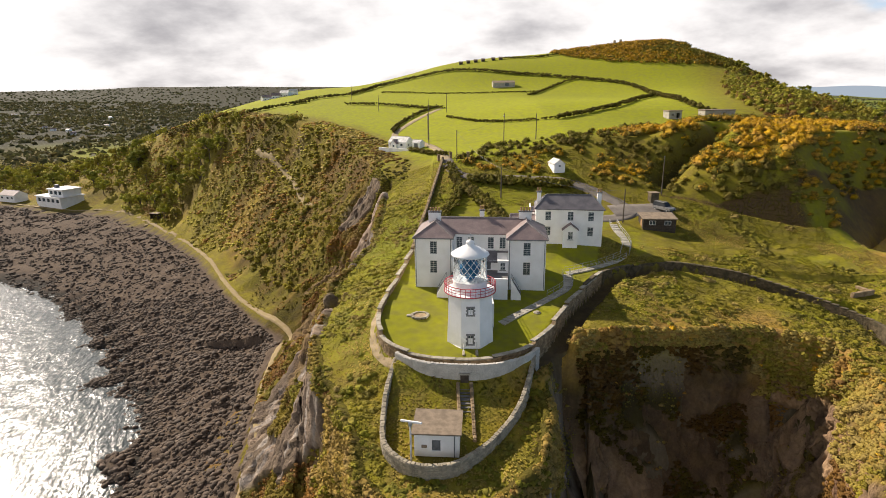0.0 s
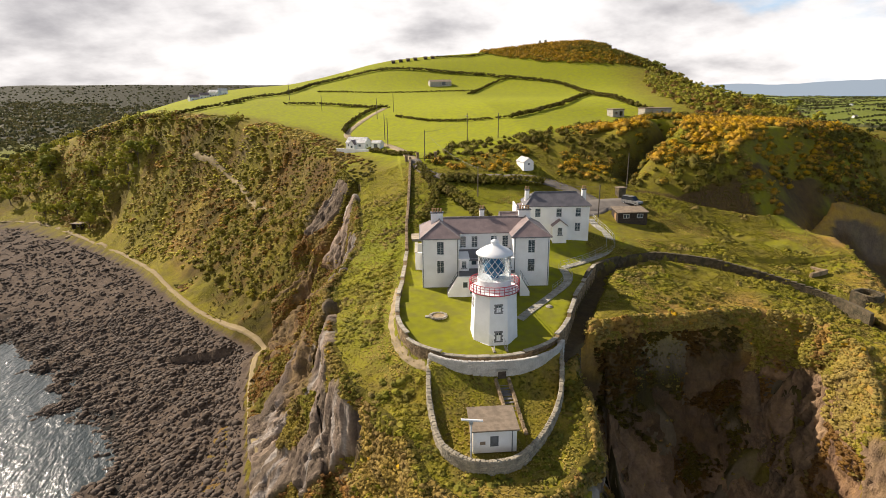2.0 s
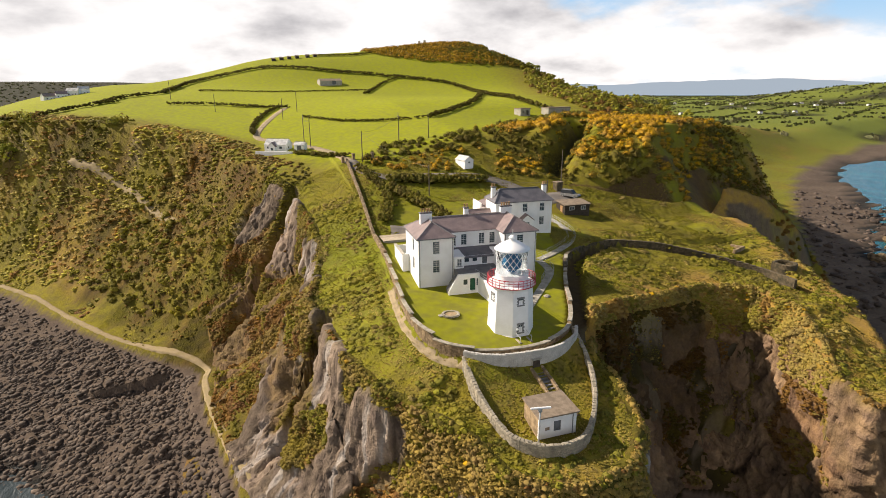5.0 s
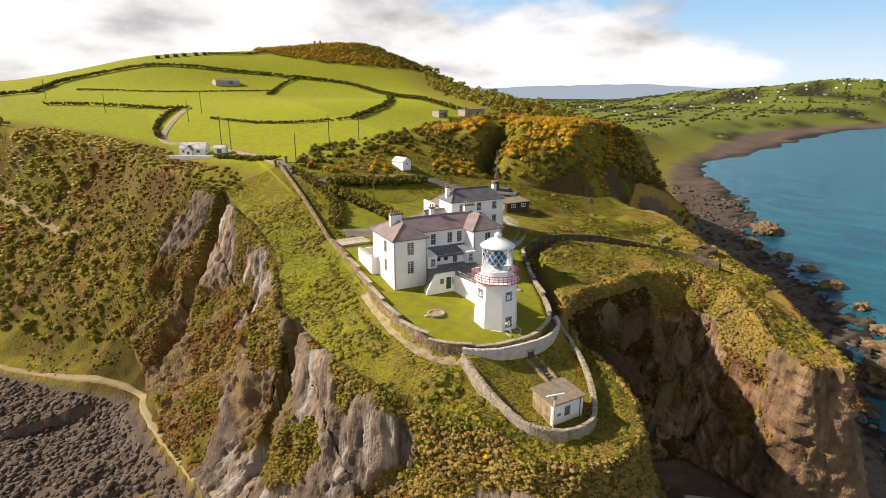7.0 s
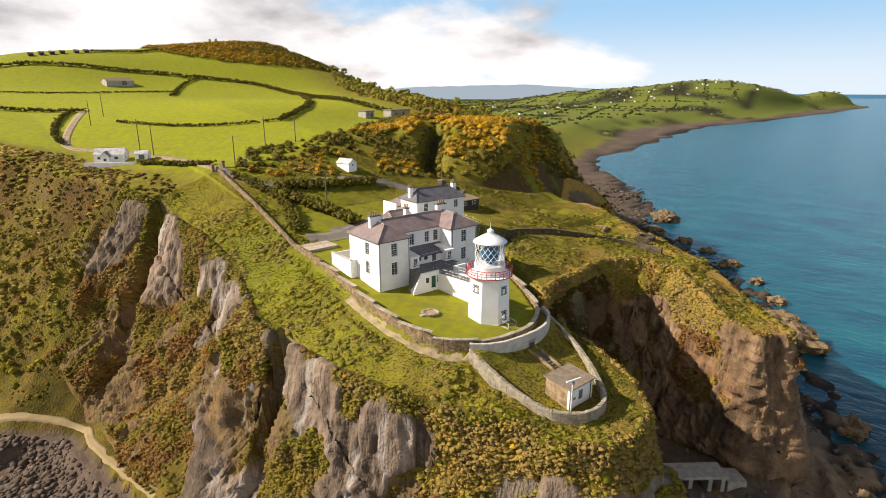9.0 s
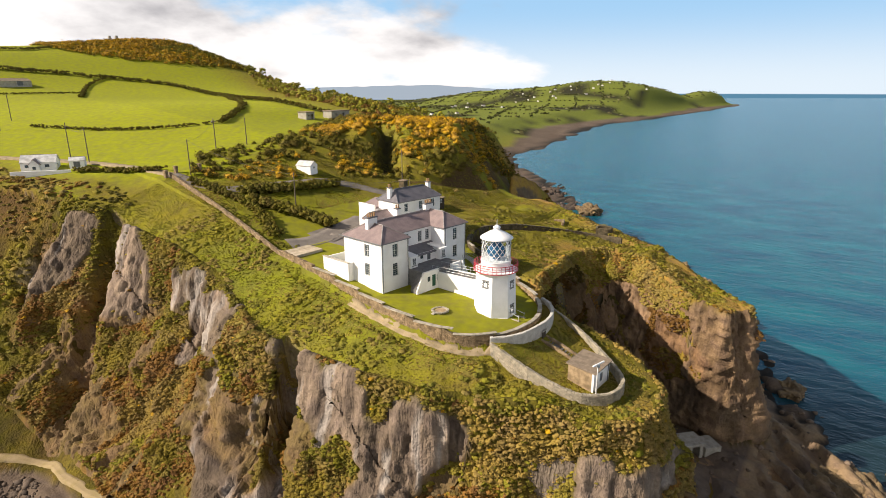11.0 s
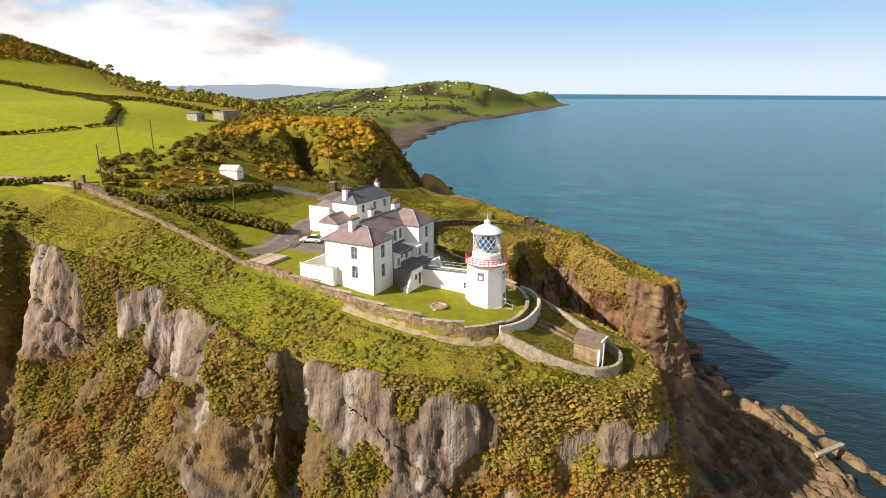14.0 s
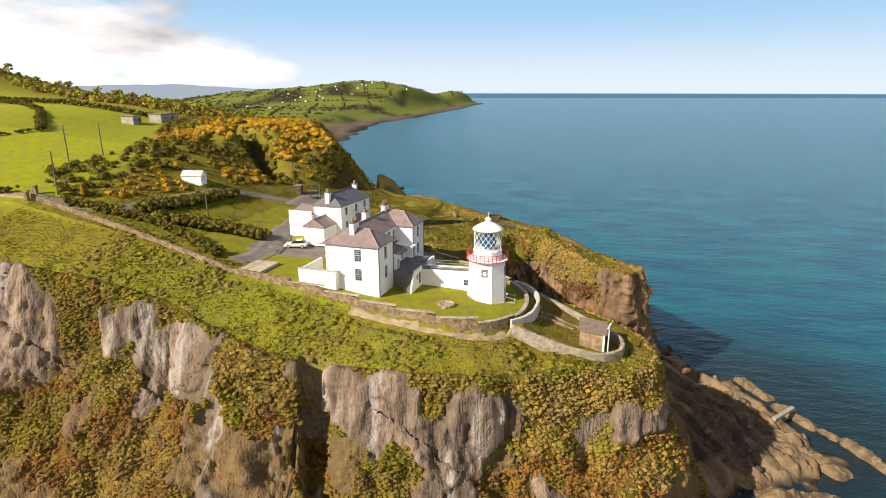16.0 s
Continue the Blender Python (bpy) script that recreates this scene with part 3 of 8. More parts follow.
    col = blend(col, DRY, np.where(fall, smooth(0.0, 0.35, -face) * cliff * 0.6, 0))
    # the ravine's shade is put into a near-black ground colour
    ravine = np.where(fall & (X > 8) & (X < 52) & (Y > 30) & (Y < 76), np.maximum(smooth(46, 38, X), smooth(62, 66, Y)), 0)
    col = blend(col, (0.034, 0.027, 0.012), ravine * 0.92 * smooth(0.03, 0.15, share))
    rock = bare * smooth(1.3, 2.1, steep + 0.6 * c + 0.35 * a) * np.where(fall, 1, 0) * np.clip(cliff * 1.2 + 0.35 * smooth(1.6, 2.4, steep), 0, 1)
    col = blend(col, ROCK, rock)
    # fields
    fields = inner & (Y > 0) & ~inside(X, Y, GARDEN)
    f = smooth(8, 17, -db + 5 * a) * np.where(fields, 1, 0) * smooth(140, 150, Y - 0.28 * np.abs(X - 4)) * smooth(95, 60, X - 0.35 * (Y - 150))
    hill = smooth(0.0, 0.25, np.hypot((X - 175) / 110, (Y - 470) / 90) - 0.75)
    f = f * np.clip(hill, 0, 1)
    patch = vnoise(X / 70 + 0.004 * Y, Y / 48, 77)
    col = blend(col, FIELD, f)
    col = col * (1 + (f * (patch - 0.5) * 0.25))[..., None]
    gorse = (1 - np.clip(hill, 0, 1)) * np.where(Y > 250, 1, 0) * np.where(inner, 1, 0)
    col = blend(col, (0.30, 0.16, 0.008), gorse * smooth(-0.15, 0.3, a + 0.5 * c) * 0.85)
    col = blend(col, SCRUB, gorse * smooth(0.0, 0.4, -a) * 0.9)
    # distance: patchwork of woods and fields, darkened westward for a cloud's shadow
    dist = np.hypot(X, Y)
    far = smooth(520, 900, dist)
    p2 = vnoise(X / 130 + 0.3 * vnoise(Y / 90, X / 90, 5), Y / 90, 81)
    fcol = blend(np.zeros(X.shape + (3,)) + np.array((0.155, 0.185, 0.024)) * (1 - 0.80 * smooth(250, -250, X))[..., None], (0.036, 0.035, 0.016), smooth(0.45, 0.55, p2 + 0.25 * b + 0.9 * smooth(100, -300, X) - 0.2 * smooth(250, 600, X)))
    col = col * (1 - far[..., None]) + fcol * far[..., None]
    col = blend(col, (0.225, 0.19, 0.014), np.where(fall & (X < -50) & (Y > 120) & (dist < 420), smooth(0.76, 0.84, share + 0.08 * a - 0.08 * smooth(-112, -70, X)), 0) * 0.9)
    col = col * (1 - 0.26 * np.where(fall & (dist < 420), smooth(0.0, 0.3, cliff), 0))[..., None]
    # garden lawns
    lawn = np.maximum(inside(X, Y, GARDEN) * 1.0, 0.8 * inside(X, Y, [(-3.5, 112), (1, 140), (26, 131), (36, 116), (30, 104), (10, 100), (-4, 104)]))
    col = blend(col, LAWN, lawn)
    # earth of the sunken walk, darkened for the shade under the walls
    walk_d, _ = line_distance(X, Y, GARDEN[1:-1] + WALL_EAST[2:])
    walk_shade = np.where(inside(X, Y, GARDEN) | inside(X, Y, FORE) | ((X > 24) & (Y > np.interp(X, [p[0] for p in WALL_EAST[:7]], [p[1] for p in WALL_EAST[:7]]))), 0, smooth(3.2, 2.5, walk_d) * smooth(5, 10, X)) * smooth(58, 61, Y)
    col = blend(col, (0.085, 0.062, 0.038), walk_shade * 0.9)
    # beach and rocks
    beach = np.where((share >= 1) & (Z > -8), 1.0, 0.0)
    col = blend(col, BEACH, beach)
    col = blend(col, (0.16, 0.12, 0.085), beach * np.where(X > -5, 1, 0) * smooth(-0.2, 0.4, a))
    col = blend(col, (0.25, 0.175, 0.10), beach * np.where((X > 8) & (X < 66) & (Y < 34), smooth(-0.5, 0.1, a + 0.5 * c), 0))
    col = blend(col, (0.03, 0.028, 0.024), beach * smooth(0.9, 0.2, Z))
    # the sheet stays behind the rock faces that are built over it
    plain_cover = np.clip(f * smooth(0.0, 0.4, -db) + lawn, 0, 1)
    zone = np.where(((X < 13) & (Y > 26) & (Y < 162)) | ((X > 16) & (X < 60) & (Y > 28) & (Y < 78)), 1.0, 0)
    plain, cliff0, share0, _, db0 = land(X, Y, False)
    behind = zone * np.clip(cliff0 * 1.5, 0, 1) * smooth(0.0, 0.05, share0) * smooth(0.95, 0.72, share0) * smooth(22, 17, db0) * smooth(160, 135, Y)
    Z = Z * (1 - behind) + (plain - 3.2) * behind
    Xs, Ys = X + (Xs - X) * (1 - behind), Y + (Ys - Y) * (1 - behind)
    nx, ny = len(xs), len(ys)
    verts = np.stack([Xs, Ys, Z], -1).reshape(-1, 3)
    idx = np.arange(nx * ny).reshape(ny, nx)
    quads = np.stack([idx[:-1, :-1], idx[:-1, 1:], idx[1:, 1:], idx[1:, :-1]], -1).reshape(-1, 4)
    keep = (Z.reshape(-1)[quads] > -14).any(1)
    quads = quads[keep]
    me = bpy.data.meshes.new("ground")
    me.vertices.add(len(verts))
    me.vertices.foreach_set("co", verts.ravel())
    me.loops.add(quads.size)
    me.loops.foreach_set("vertex_index", quads.ravel())
    me.polygons.add(len(quads))
    me.polygons.foreach_set("loop_start", np.arange(0, quads.size, 4))
    me.update(calc_edges=True)
    at = me.color_attributes.new("cover", "FLOAT_COLOR", "POINT")
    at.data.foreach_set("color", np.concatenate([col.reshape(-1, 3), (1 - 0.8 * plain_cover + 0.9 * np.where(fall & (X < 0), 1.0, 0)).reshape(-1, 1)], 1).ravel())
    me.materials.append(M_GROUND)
    me.shade_smooth()
    ob = new("ground", me)
    return tagged(ob, "grassy headland with rocky cliffs, fields and hill", "ground", kind="structure")


M_GROUND = material("ground_cover", (0.1, 0.1, 0.1), 0.95, spread=0.34, scale=0.55, fine=2.2, bump=0.45, attr="cover", distance=0.3, spec=0.1, streak=0.2, stain=0.78)
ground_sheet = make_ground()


def make_far_hills():
    """A backdrop range of hills across the water, its distance haze put in as a flat blue glow."""
    m = bpy.data.materials.new("hazy_hills")
    m.use_nodes = True
    n = m.node_tree.nodes
    n.clear()
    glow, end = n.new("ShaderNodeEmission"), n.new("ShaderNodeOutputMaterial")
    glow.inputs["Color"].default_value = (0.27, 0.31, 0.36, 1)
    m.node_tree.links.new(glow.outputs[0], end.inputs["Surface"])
    az = np.radians(np.linspace(24, 60, 160))
    top = 64 + 48 * np.clip(np.sin((az - az[0]) / (az[-1] - az[0]) * math.pi), 0, 1) ** 0.6 * (0.8 + 0.9 * fbm(np.degrees(az), 0 * az, 7, 4, 191))
    V = []
    for r, h in ((4450, 0 * top - 6), (4600, top), (4750, 0 * top - 6)):
        V.append(np.stack([np.sin(az) * r, np.cos(az) * r, h], 1))
    k = len(az)
    F = [(j * k + i, j * k + i + 1, j * k + k + i + 1, j * k + k + i) for j in range(2) for i in range(k - 1)]
    me = bpy.data.meshes.new("backdrop")
    me.from_pydata(np.concatenate(V).tolist(), [], F)
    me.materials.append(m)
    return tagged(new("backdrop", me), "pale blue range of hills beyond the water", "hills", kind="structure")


make_far_hills()



LEDGES = []


def make_cliff(name, line, step, reach, label, warm=0.0):
    """A jointed rock face laid over the steep ground outward from a line along the brink."""
    pts = resample_line(line, step)
    xy = np.array(pts)
    t = np.gradient(xy, axis=0)
    for _ in range(14):                                  # even out the way it faces
        t[1:-1] = (t[:-2] + t[1:-1] * 2 + t[2:]) / 4
    t /= np.linalg.norm(t, axis=1)[:, None]
    out = np.stack([t[:, 1], -t[:, 0]], 1) * -1.0
    mid = len(xy) // 2
    probe = xy[mid] + out[mid] * 3
    if land(np.array([probe[0]]), np.array([probe[1]]), False)[4][0] < 0:
        out = -out
    d = np.linspace(-1.6, reach, 260)
    X, Y = xy[:, None, 0] + out[:, None, 0] * d, xy[:, None, 1] + out[:, None, 1] * d
    Z = land(X, Y, False)[0]
    # even steps down the slope
    arc = np.concatenate([np.zeros((len(xy), 1)), np.cumsum(np.hypot(np.diff(d)[None], np.diff(Z, axis=1)), 1)], 1)
    rows = int(arc[:, -1].mean() / step)
    u = np.linspace(0, 1, rows)
    D = np.stack([np.interp(u * a[-1], a, d) for a in arc])
    X, Y = xy[:, None, 0] + out[:, None, 0] * D, xy[:, None, 1] + out[:, None, 1] * D
    Z, cliff, share, wf, db = land(X, Y, False)
    P = np.stack([X, Y, Z], -1)
    du, dv = np.gradient(P, axis=0), np.gradient(P, axis=1)
    nrm = np.cross(du, dv)
    nrm /= np.linalg.norm(nrm, axis=-1)[..., None] + 1e-9
    nrm = np.where(nrm[..., 2:] < 0, -nrm, nrm)
    for ax in (0, 1):
        for _ in range(4):
            nrm = (np.roll(nrm, 1, ax) + 2 * nrm + np.roll(nrm, -1, ax)) / 4
    nrm /= np.linalg.norm(nrm, axis=-1)[..., None] + 1e-9
    run = np.arange(len(xy))[:, None] * step + 0 * Z
    face = fbm(run, Z * 1.5, 12, 4, 171)
    band = np.interp(share, [0, 0.03, 0.08, 0.22, 0.31, 0.38, 0.50, 0.58, 0.75, 1], [-0.6, -0.45, -0.10, 0.22, -0.10, -0.02, 0.06, -0.20, -0.26, -0.5])
    bare = smooth(-0.03, 0.10, face + band + 0.12 * smooth(0.75, 0.35, nrm[..., 2]))
    if not warm:                                         # sheer slabs between an upper turf and a lower earthy apron
        top = np.interp(Y, [42, 46, 52, 60, 70, 85, 91, 100, 114, 126, 140, 150], [26.5, 28.0, 29.3, 29.0, 32.2, 33.0, 34.8, 36.0, 38.0, 37.3, 43.5, 43.5])
        low = np.interp(Y, [42, 52, 58, 64, 84, 92, 100, 115, 122, 138, 148], [22, 20, 11, 8, 8, 10, 17, 22, 27, 28, 30])
        along = np.interp(Y, [40, 86, 121, 125, 130, 134, 152, 157, 161], [1, 1, 1, 0.3, 0.3, 1, 1, 0.3, 0])
        patch = fbm(run, Z * 0.7, 7, 4, 173)
        bare = smooth(-0.6, 0.9, top - Z + 3.0 * patch + 2.4 * fbm(run, Z, 3.2, 3, 185)) * smooth(-1.0, 1.0, Z - low + 5.0 * face) * smooth(0.35, 0.65, along + 0.4 * patch) * smooth(-0.10, 0.06, patch + 0.3 * face)
    else:                                                # rock only low down, earth and dry turf above
        patch = fbm(run, Z * 0.7, 6, 4, 173)
        bare = smooth(-0.8, 1.0, 28.0 - Z + 4.0 * patch) * smooth(-0.35, -0.2, patch + face)
        ravine_shade = smooth(46, 41, X) * smooth(62, 66, Y)     # earth and ivy at the ravine's shut end, coloured dark for its shade
        bare = bare * (1 - 0.8 * ravine_shade)
    warp = (vnoise3(P * 0.3, 5) - 0.5)[..., None]
    big = blocks3(P * np.array([0.20, 0.20, 0.07]) + 0.35 * warp, 11)
    small = blocks3(P * np.array([0.75, 0.75, 0.20]) + 0.3 * warp, 31)
    tiny = blocks3(P * np.array([1.9, 1.9, 0.9]), 51)
    flute = vnoise3(P * np.array([0.75, 0.75, 0.09]), 6) - 0.5
    fine = vnoise3(P * np.array([2.1, 2.1, 0.35]), 16) - 0.5
    rock = 0.85 * big[0] + 0.45 * big[1] + 0.34 * small[0] + 0.25 * small[1] + 0.16 * tiny[0] + 0.9 * flute + 0.45 * fine - 0.2 * smooth(0.06, 0.0, big[2]) - 0.12 * smooth(0.10, 0.0, small[2])
    if warm:                                             # beds that weather back in steps
        bed = vnoise3(P * np.array([0.10, 0.10, 0.85]), 21) - 0.5
        rock = rock + 0.75 * bed + 0.5 * (vnoise3(P * np.array([1.6, 1.6, 2.4]), 22) - 0.5) + 0.4 * (tiny[0] - 0.5) + 0.3 * (small[1] - 0.5)
    crumb = smooth(0.02, 0.25, fbm(run, Z * 0.8, 9, 3, 177)) * smooth(0.08, 0.16, share)
    soft = 0.45 * vnoise3(P * 0.9, 3) + 0.3 * vnoise3(P * 2.2, 4)
    edge = smooth(0, 0.04, u)[None] * smooth(1.0, 0.96, u)[None]
    ends = smooth(0, 8, np.arange(len(xy)))[:, None] * smooth(0, 8, np.arange(len(xy))[::-1])[:, None]
    swell = 3.6 * (vnoise3(P * 0.10, 7) - 0.5) + 2.6 * (vnoise3(P * np.array([0.27, 0.27, 0.2]), 8) - 0.5) + 1.2 * (vnoise3(P * 0.55, 9) - 0.5)
    swell = swell * smooth(0.0, 0.14, share) * smooth(1.0, 0.85, share)
    amount = (swell * (1 - 0.65 * bare) + bare * (0.25 + rock) + (1 - bare) * (0.12 + soft + crumb * (0.9 * small[0] + 0.5 * tiny[0] - 0.5)))
    hold = edge * ends * smooth(0.985, 0.94, share)
    amount = amount * hold - 0.35 * (1 - hold)
    P = P + nrm * amount[..., None]
    # cover
    a, c = fbm(X, Y, 5, 3, 73), fbm(run, Z * 1.3, 4, 3, 74)
    col = np.zeros(Z.shape + (3,)) + np.array(ROUGH) * 0.5
    col = blend(col, np.array(DRY) * 0.6, smooth(-0.2, 0.35, c) * 0.6 * smooth(0.02, 0.12, share))
    col = blend(col, RUST, smooth(0.0, 0.5, a) * 0.55 * smooth(0.05, 0.2, share))
    col = blend(col, SCRUB, smooth(0.1, 0.5, -c) * 0.5)
    col = blend(col, (0.19, 0.125, 0.070), crumb * 0.75 * (0.6 + 0.4 * small[0]))
    if warm:
        col = blend(col, (0.23, 0.135, 0.07), smooth(29.5, 27.0, Z + 4.0 * c) * 0.85)
        col = blend(col, np.array(DRY), smooth(28.0, 31.0, Z + 3.0 * c) * 0.8)
        col = blend(col, (0.075, 0.052, 0.024), ravine_shade * smooth(0.03, 0.12, share) * 0.9)
    drip = fbm(run + 0.6 * fbm(run, Z, 4, 2, 187), Z * 0.10, 1.8, 4, 179)
    tone = (0.74 + 0.18 * (big[0] - 0.5) + 0.24 * (small[0] - 0.5) + 0.16 * (tiny[0] - 0.5) + 0.62 * drip + 0.35 * fine)[..., None]
    stone = np.array(ROCK) * tone * np.array([1.06 + 0.14 * warm, 1.0, 0.97 - 0.2 * warm])
    stone = stone * (1 - 0.16 * warm)
    stone = stone * (1 - 0.22 * smooth(0.08, 0.0, big[2]))[..., None]
    stone = blend(stone, (0.13, 0.098, 0.062), smooth(0.02, 0.4, fbm(run, Z * 0.6, 6, 4, 181)) * 0.65)
    if not warm:
        seep = smooth(0.16, 0.34, fbm(run + 0.5 * fbm(run, Z, 5, 2, 197), Z * 0.05, 1.3, 3, 195)) * smooth(-0.1, 0.25, fbm(run, Z, 9, 2, 199) + 0.1)
        stone = blend(stone * np.array([0.94, 0.95, 0.98]), (0.47, 0.42, 0.365), seep * 0.6)
    f = bare[..., None]
    col = col * (1 - f) + stone * f
    # places where plants root on the ledges
    root = (bare < 0.45) & (hold > 0.9) & (crumb < 0.55 + 0.45 * vnoise(X * 0.9, Y * 0.9 + Z, 183))
    LEDGES.append((P[root], c[root], a[root], share[root]))
    idx = np.arange(Z.size).reshape(Z.shape)
    F = np.stack([idx[:-1, :-1], idx[1:, :-1], idx[1:, 1:], idx[:-1, 1:]], -1).reshape(-1, 4)
    me = bpy.data.meshes.new(name)
    me.from_pydata(P.reshape(-1, 3).tolist(), [], F.tolist())
    at = me.color_attributes.new("cover", "FLOAT_COLOR", "POINT")
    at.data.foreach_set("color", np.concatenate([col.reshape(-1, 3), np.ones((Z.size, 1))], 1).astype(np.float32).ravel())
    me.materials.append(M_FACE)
    me.shade_smooth()
    return tagged(new(name, me), label, "cliff", kind="structure")


def resample_line(pts, step):
    out, left = [pts[0]], step
    for a, b in zip(pts[:-1], pts[1:]):
        n = math.dist(a, b)
        run = 0.0
        while n - run >= left:
            run += left
            out.append((a[0] + (b[0] - a[0]) * run / n, a[1] + (b[1] - a[1]) * run / n))
            left = step
        left -= n - run
    return out


M_FACE = material("cliff_face", (0.1, 0.1, 0.1), 0.92, spread=0.35, scale=0.5, fine=2.8, bump=0.85, attr="cover", distance=0.2, spec=0.12, streak=0.3, stain=0.75)
make_cliff("cliff_west", [p for p in BRINK if p[0] < 14 and 40 < p[1] < 161 ], 0.30, 24, "weathered grey rock face with grassy ledges below the light")
make_cliff("cliff_headland", [(16, 66.8), (19.5, 68.8), (25, 70), (33, 71.5), (41, 72.8), (47, 73), (54, 69), (54, 61), (50, 53.5), (45.5, 48), (43.5, 42), (47, 38.2), (53, 41.5)], 0.32, 15, "brown rock face of the neighbouring headland", 1.0)


def make_sea():
    m = bpy.data.materials.new("sea_water")
    m.use_nodes = True
    n, l = m.node_tree.nodes, m.node_tree.links
    b = n["Principled BSDF"]
    b.inputs["Base Color"].default_value = (0.012, 0.10, 0.145, 1)
    b.inputs["Specular IOR Level"].default_value = 0.5
    b.inputs["Roughness"].default_value = 0.22
    b.inputs["IOR"].default_value = 1.30
    geo = n.new("ShaderNodeNewGeometry")
    mp = n.new("ShaderNodeMapping")
    mp.inputs["Rotation"].default_value = (0, 0, radians(35))
    mp.inputs["Scale"].default_value = (1, 0.45, 1)
    l.new(geo.outputs["Position"], mp.inputs["Vector"])
    w1, w2, w3 = (n.new("ShaderNodeTexNoise") for _ in range(3))
    for w, s, d in ((w1, 0.28, 5), (w2, 1.5, 4), (w3, 0.07, 8)):
        w.inputs["Scale"].default_value, w.inputs["Detail"].default_value = s, d
        l.new(mp.outputs[0], w.inputs["Vector"])
    add = n.new("ShaderNodeMath")
    add.operation = "MULTIPLY_ADD"
    l.new(w2.outputs[0], add.inputs[0])
    add.inputs[1].default_value = 0.35
    l.new(w1.outputs[0], add.inputs[2])
    bp = n.new("ShaderNodeBump")
    bp.inputs["Strength"].default_value, bp.inputs["Distance"].default_value = 1.0, 0.5
    l.new(add.outputs[0], bp.inputs["Height"])
    l.new(bp.outputs[0], b.inputs["Normal"])
    mix = n.new("ShaderNodeMix")
    mix.data_type = "RGBA"
    mix.inputs["A"].default_value, mix.inputs["B"].default_value = (0.004, 0.060, 0.106, 1), (0.008, 0.115, 0.148, 1)
    swell = n.new("ShaderNodeMapRange")
    swell.inputs["From Min"].default_value, swell.inputs["From Max"].default_value = 0.36, 0.64
    l.new(w3.outputs[0], swell.inputs["Value"])
    l.new(swell.outputs[0], mix.inputs["Factor"])
    # murky shallows over dark rock on the western side
    sep, mr, mud = n.new("ShaderNodeSeparateXYZ"), n.new("ShaderNodeMapRange"), n.new("ShaderNodeMix")
    mud.data_type = "RGBA"
    l.new(geo.outputs["Position"], sep.inputs[0])
    l.new(sep.outputs[0], mr.inputs["Value"])
    mr.inputs["From Min"].default_value, mr.inputs["From Max"].default_value = -10.0, -55.0
    l.new(mr.outputs[0], mud.inputs["Factor"])
    # dark kelp and reef under the water off the point
    dist, reef, weed = n.new("ShaderNodeVectorMath"), n.new("ShaderNodeMapRange"), n.new("ShaderNodeMix")
    dist.operation = "DISTANCE"
    dist.inputs[1].default_value = (40.0, 14.0, 0.0)
    weed.data_type = "RGBA"
    l.new(geo.outputs["Position"], dist.inputs[0])
    l.new(dist.outputs["Value"], reef.inputs["Value"])
    reef.inputs["From Min"].default_value, reef.inputs["From Max"].default_value = 62.0, 26.0
    l.new(reef.outputs[0], weed.inputs["Factor"])
    l.new(mix.outputs["Result"], weed.inputs["A"])
    weed.inputs["B"].default_value = (0.012, 0.028, 0.034, 1)
    l.new(weed.outputs["Result"], mud.inputs["A"])
    mud.inputs["B"].default_value = (0.035, 0.048, 0.052, 1)
    l.new(mud.outputs["Result"], b.inputs["Base Color"])
    bm = bmesh.new()
    ring = [bm.verts.new((9000 * math.cos(a), 9000 * math.sin(a), 0)) for a in np.linspace(0, 2 * math.pi, 64, endpoint=False)]
    bm.faces.new(ring)
    return tagged(part("water", bm, m), "blue-green sea with small waves", "sea", kind="structure")


make_sea()


# ---- lighthouse ----
def octo(r, z):
    return [(r * math.cos(radians(22.5 + 45 * i)), r * math.sin(radians(22.5 + 45 * i)), z) for i in range(8)]


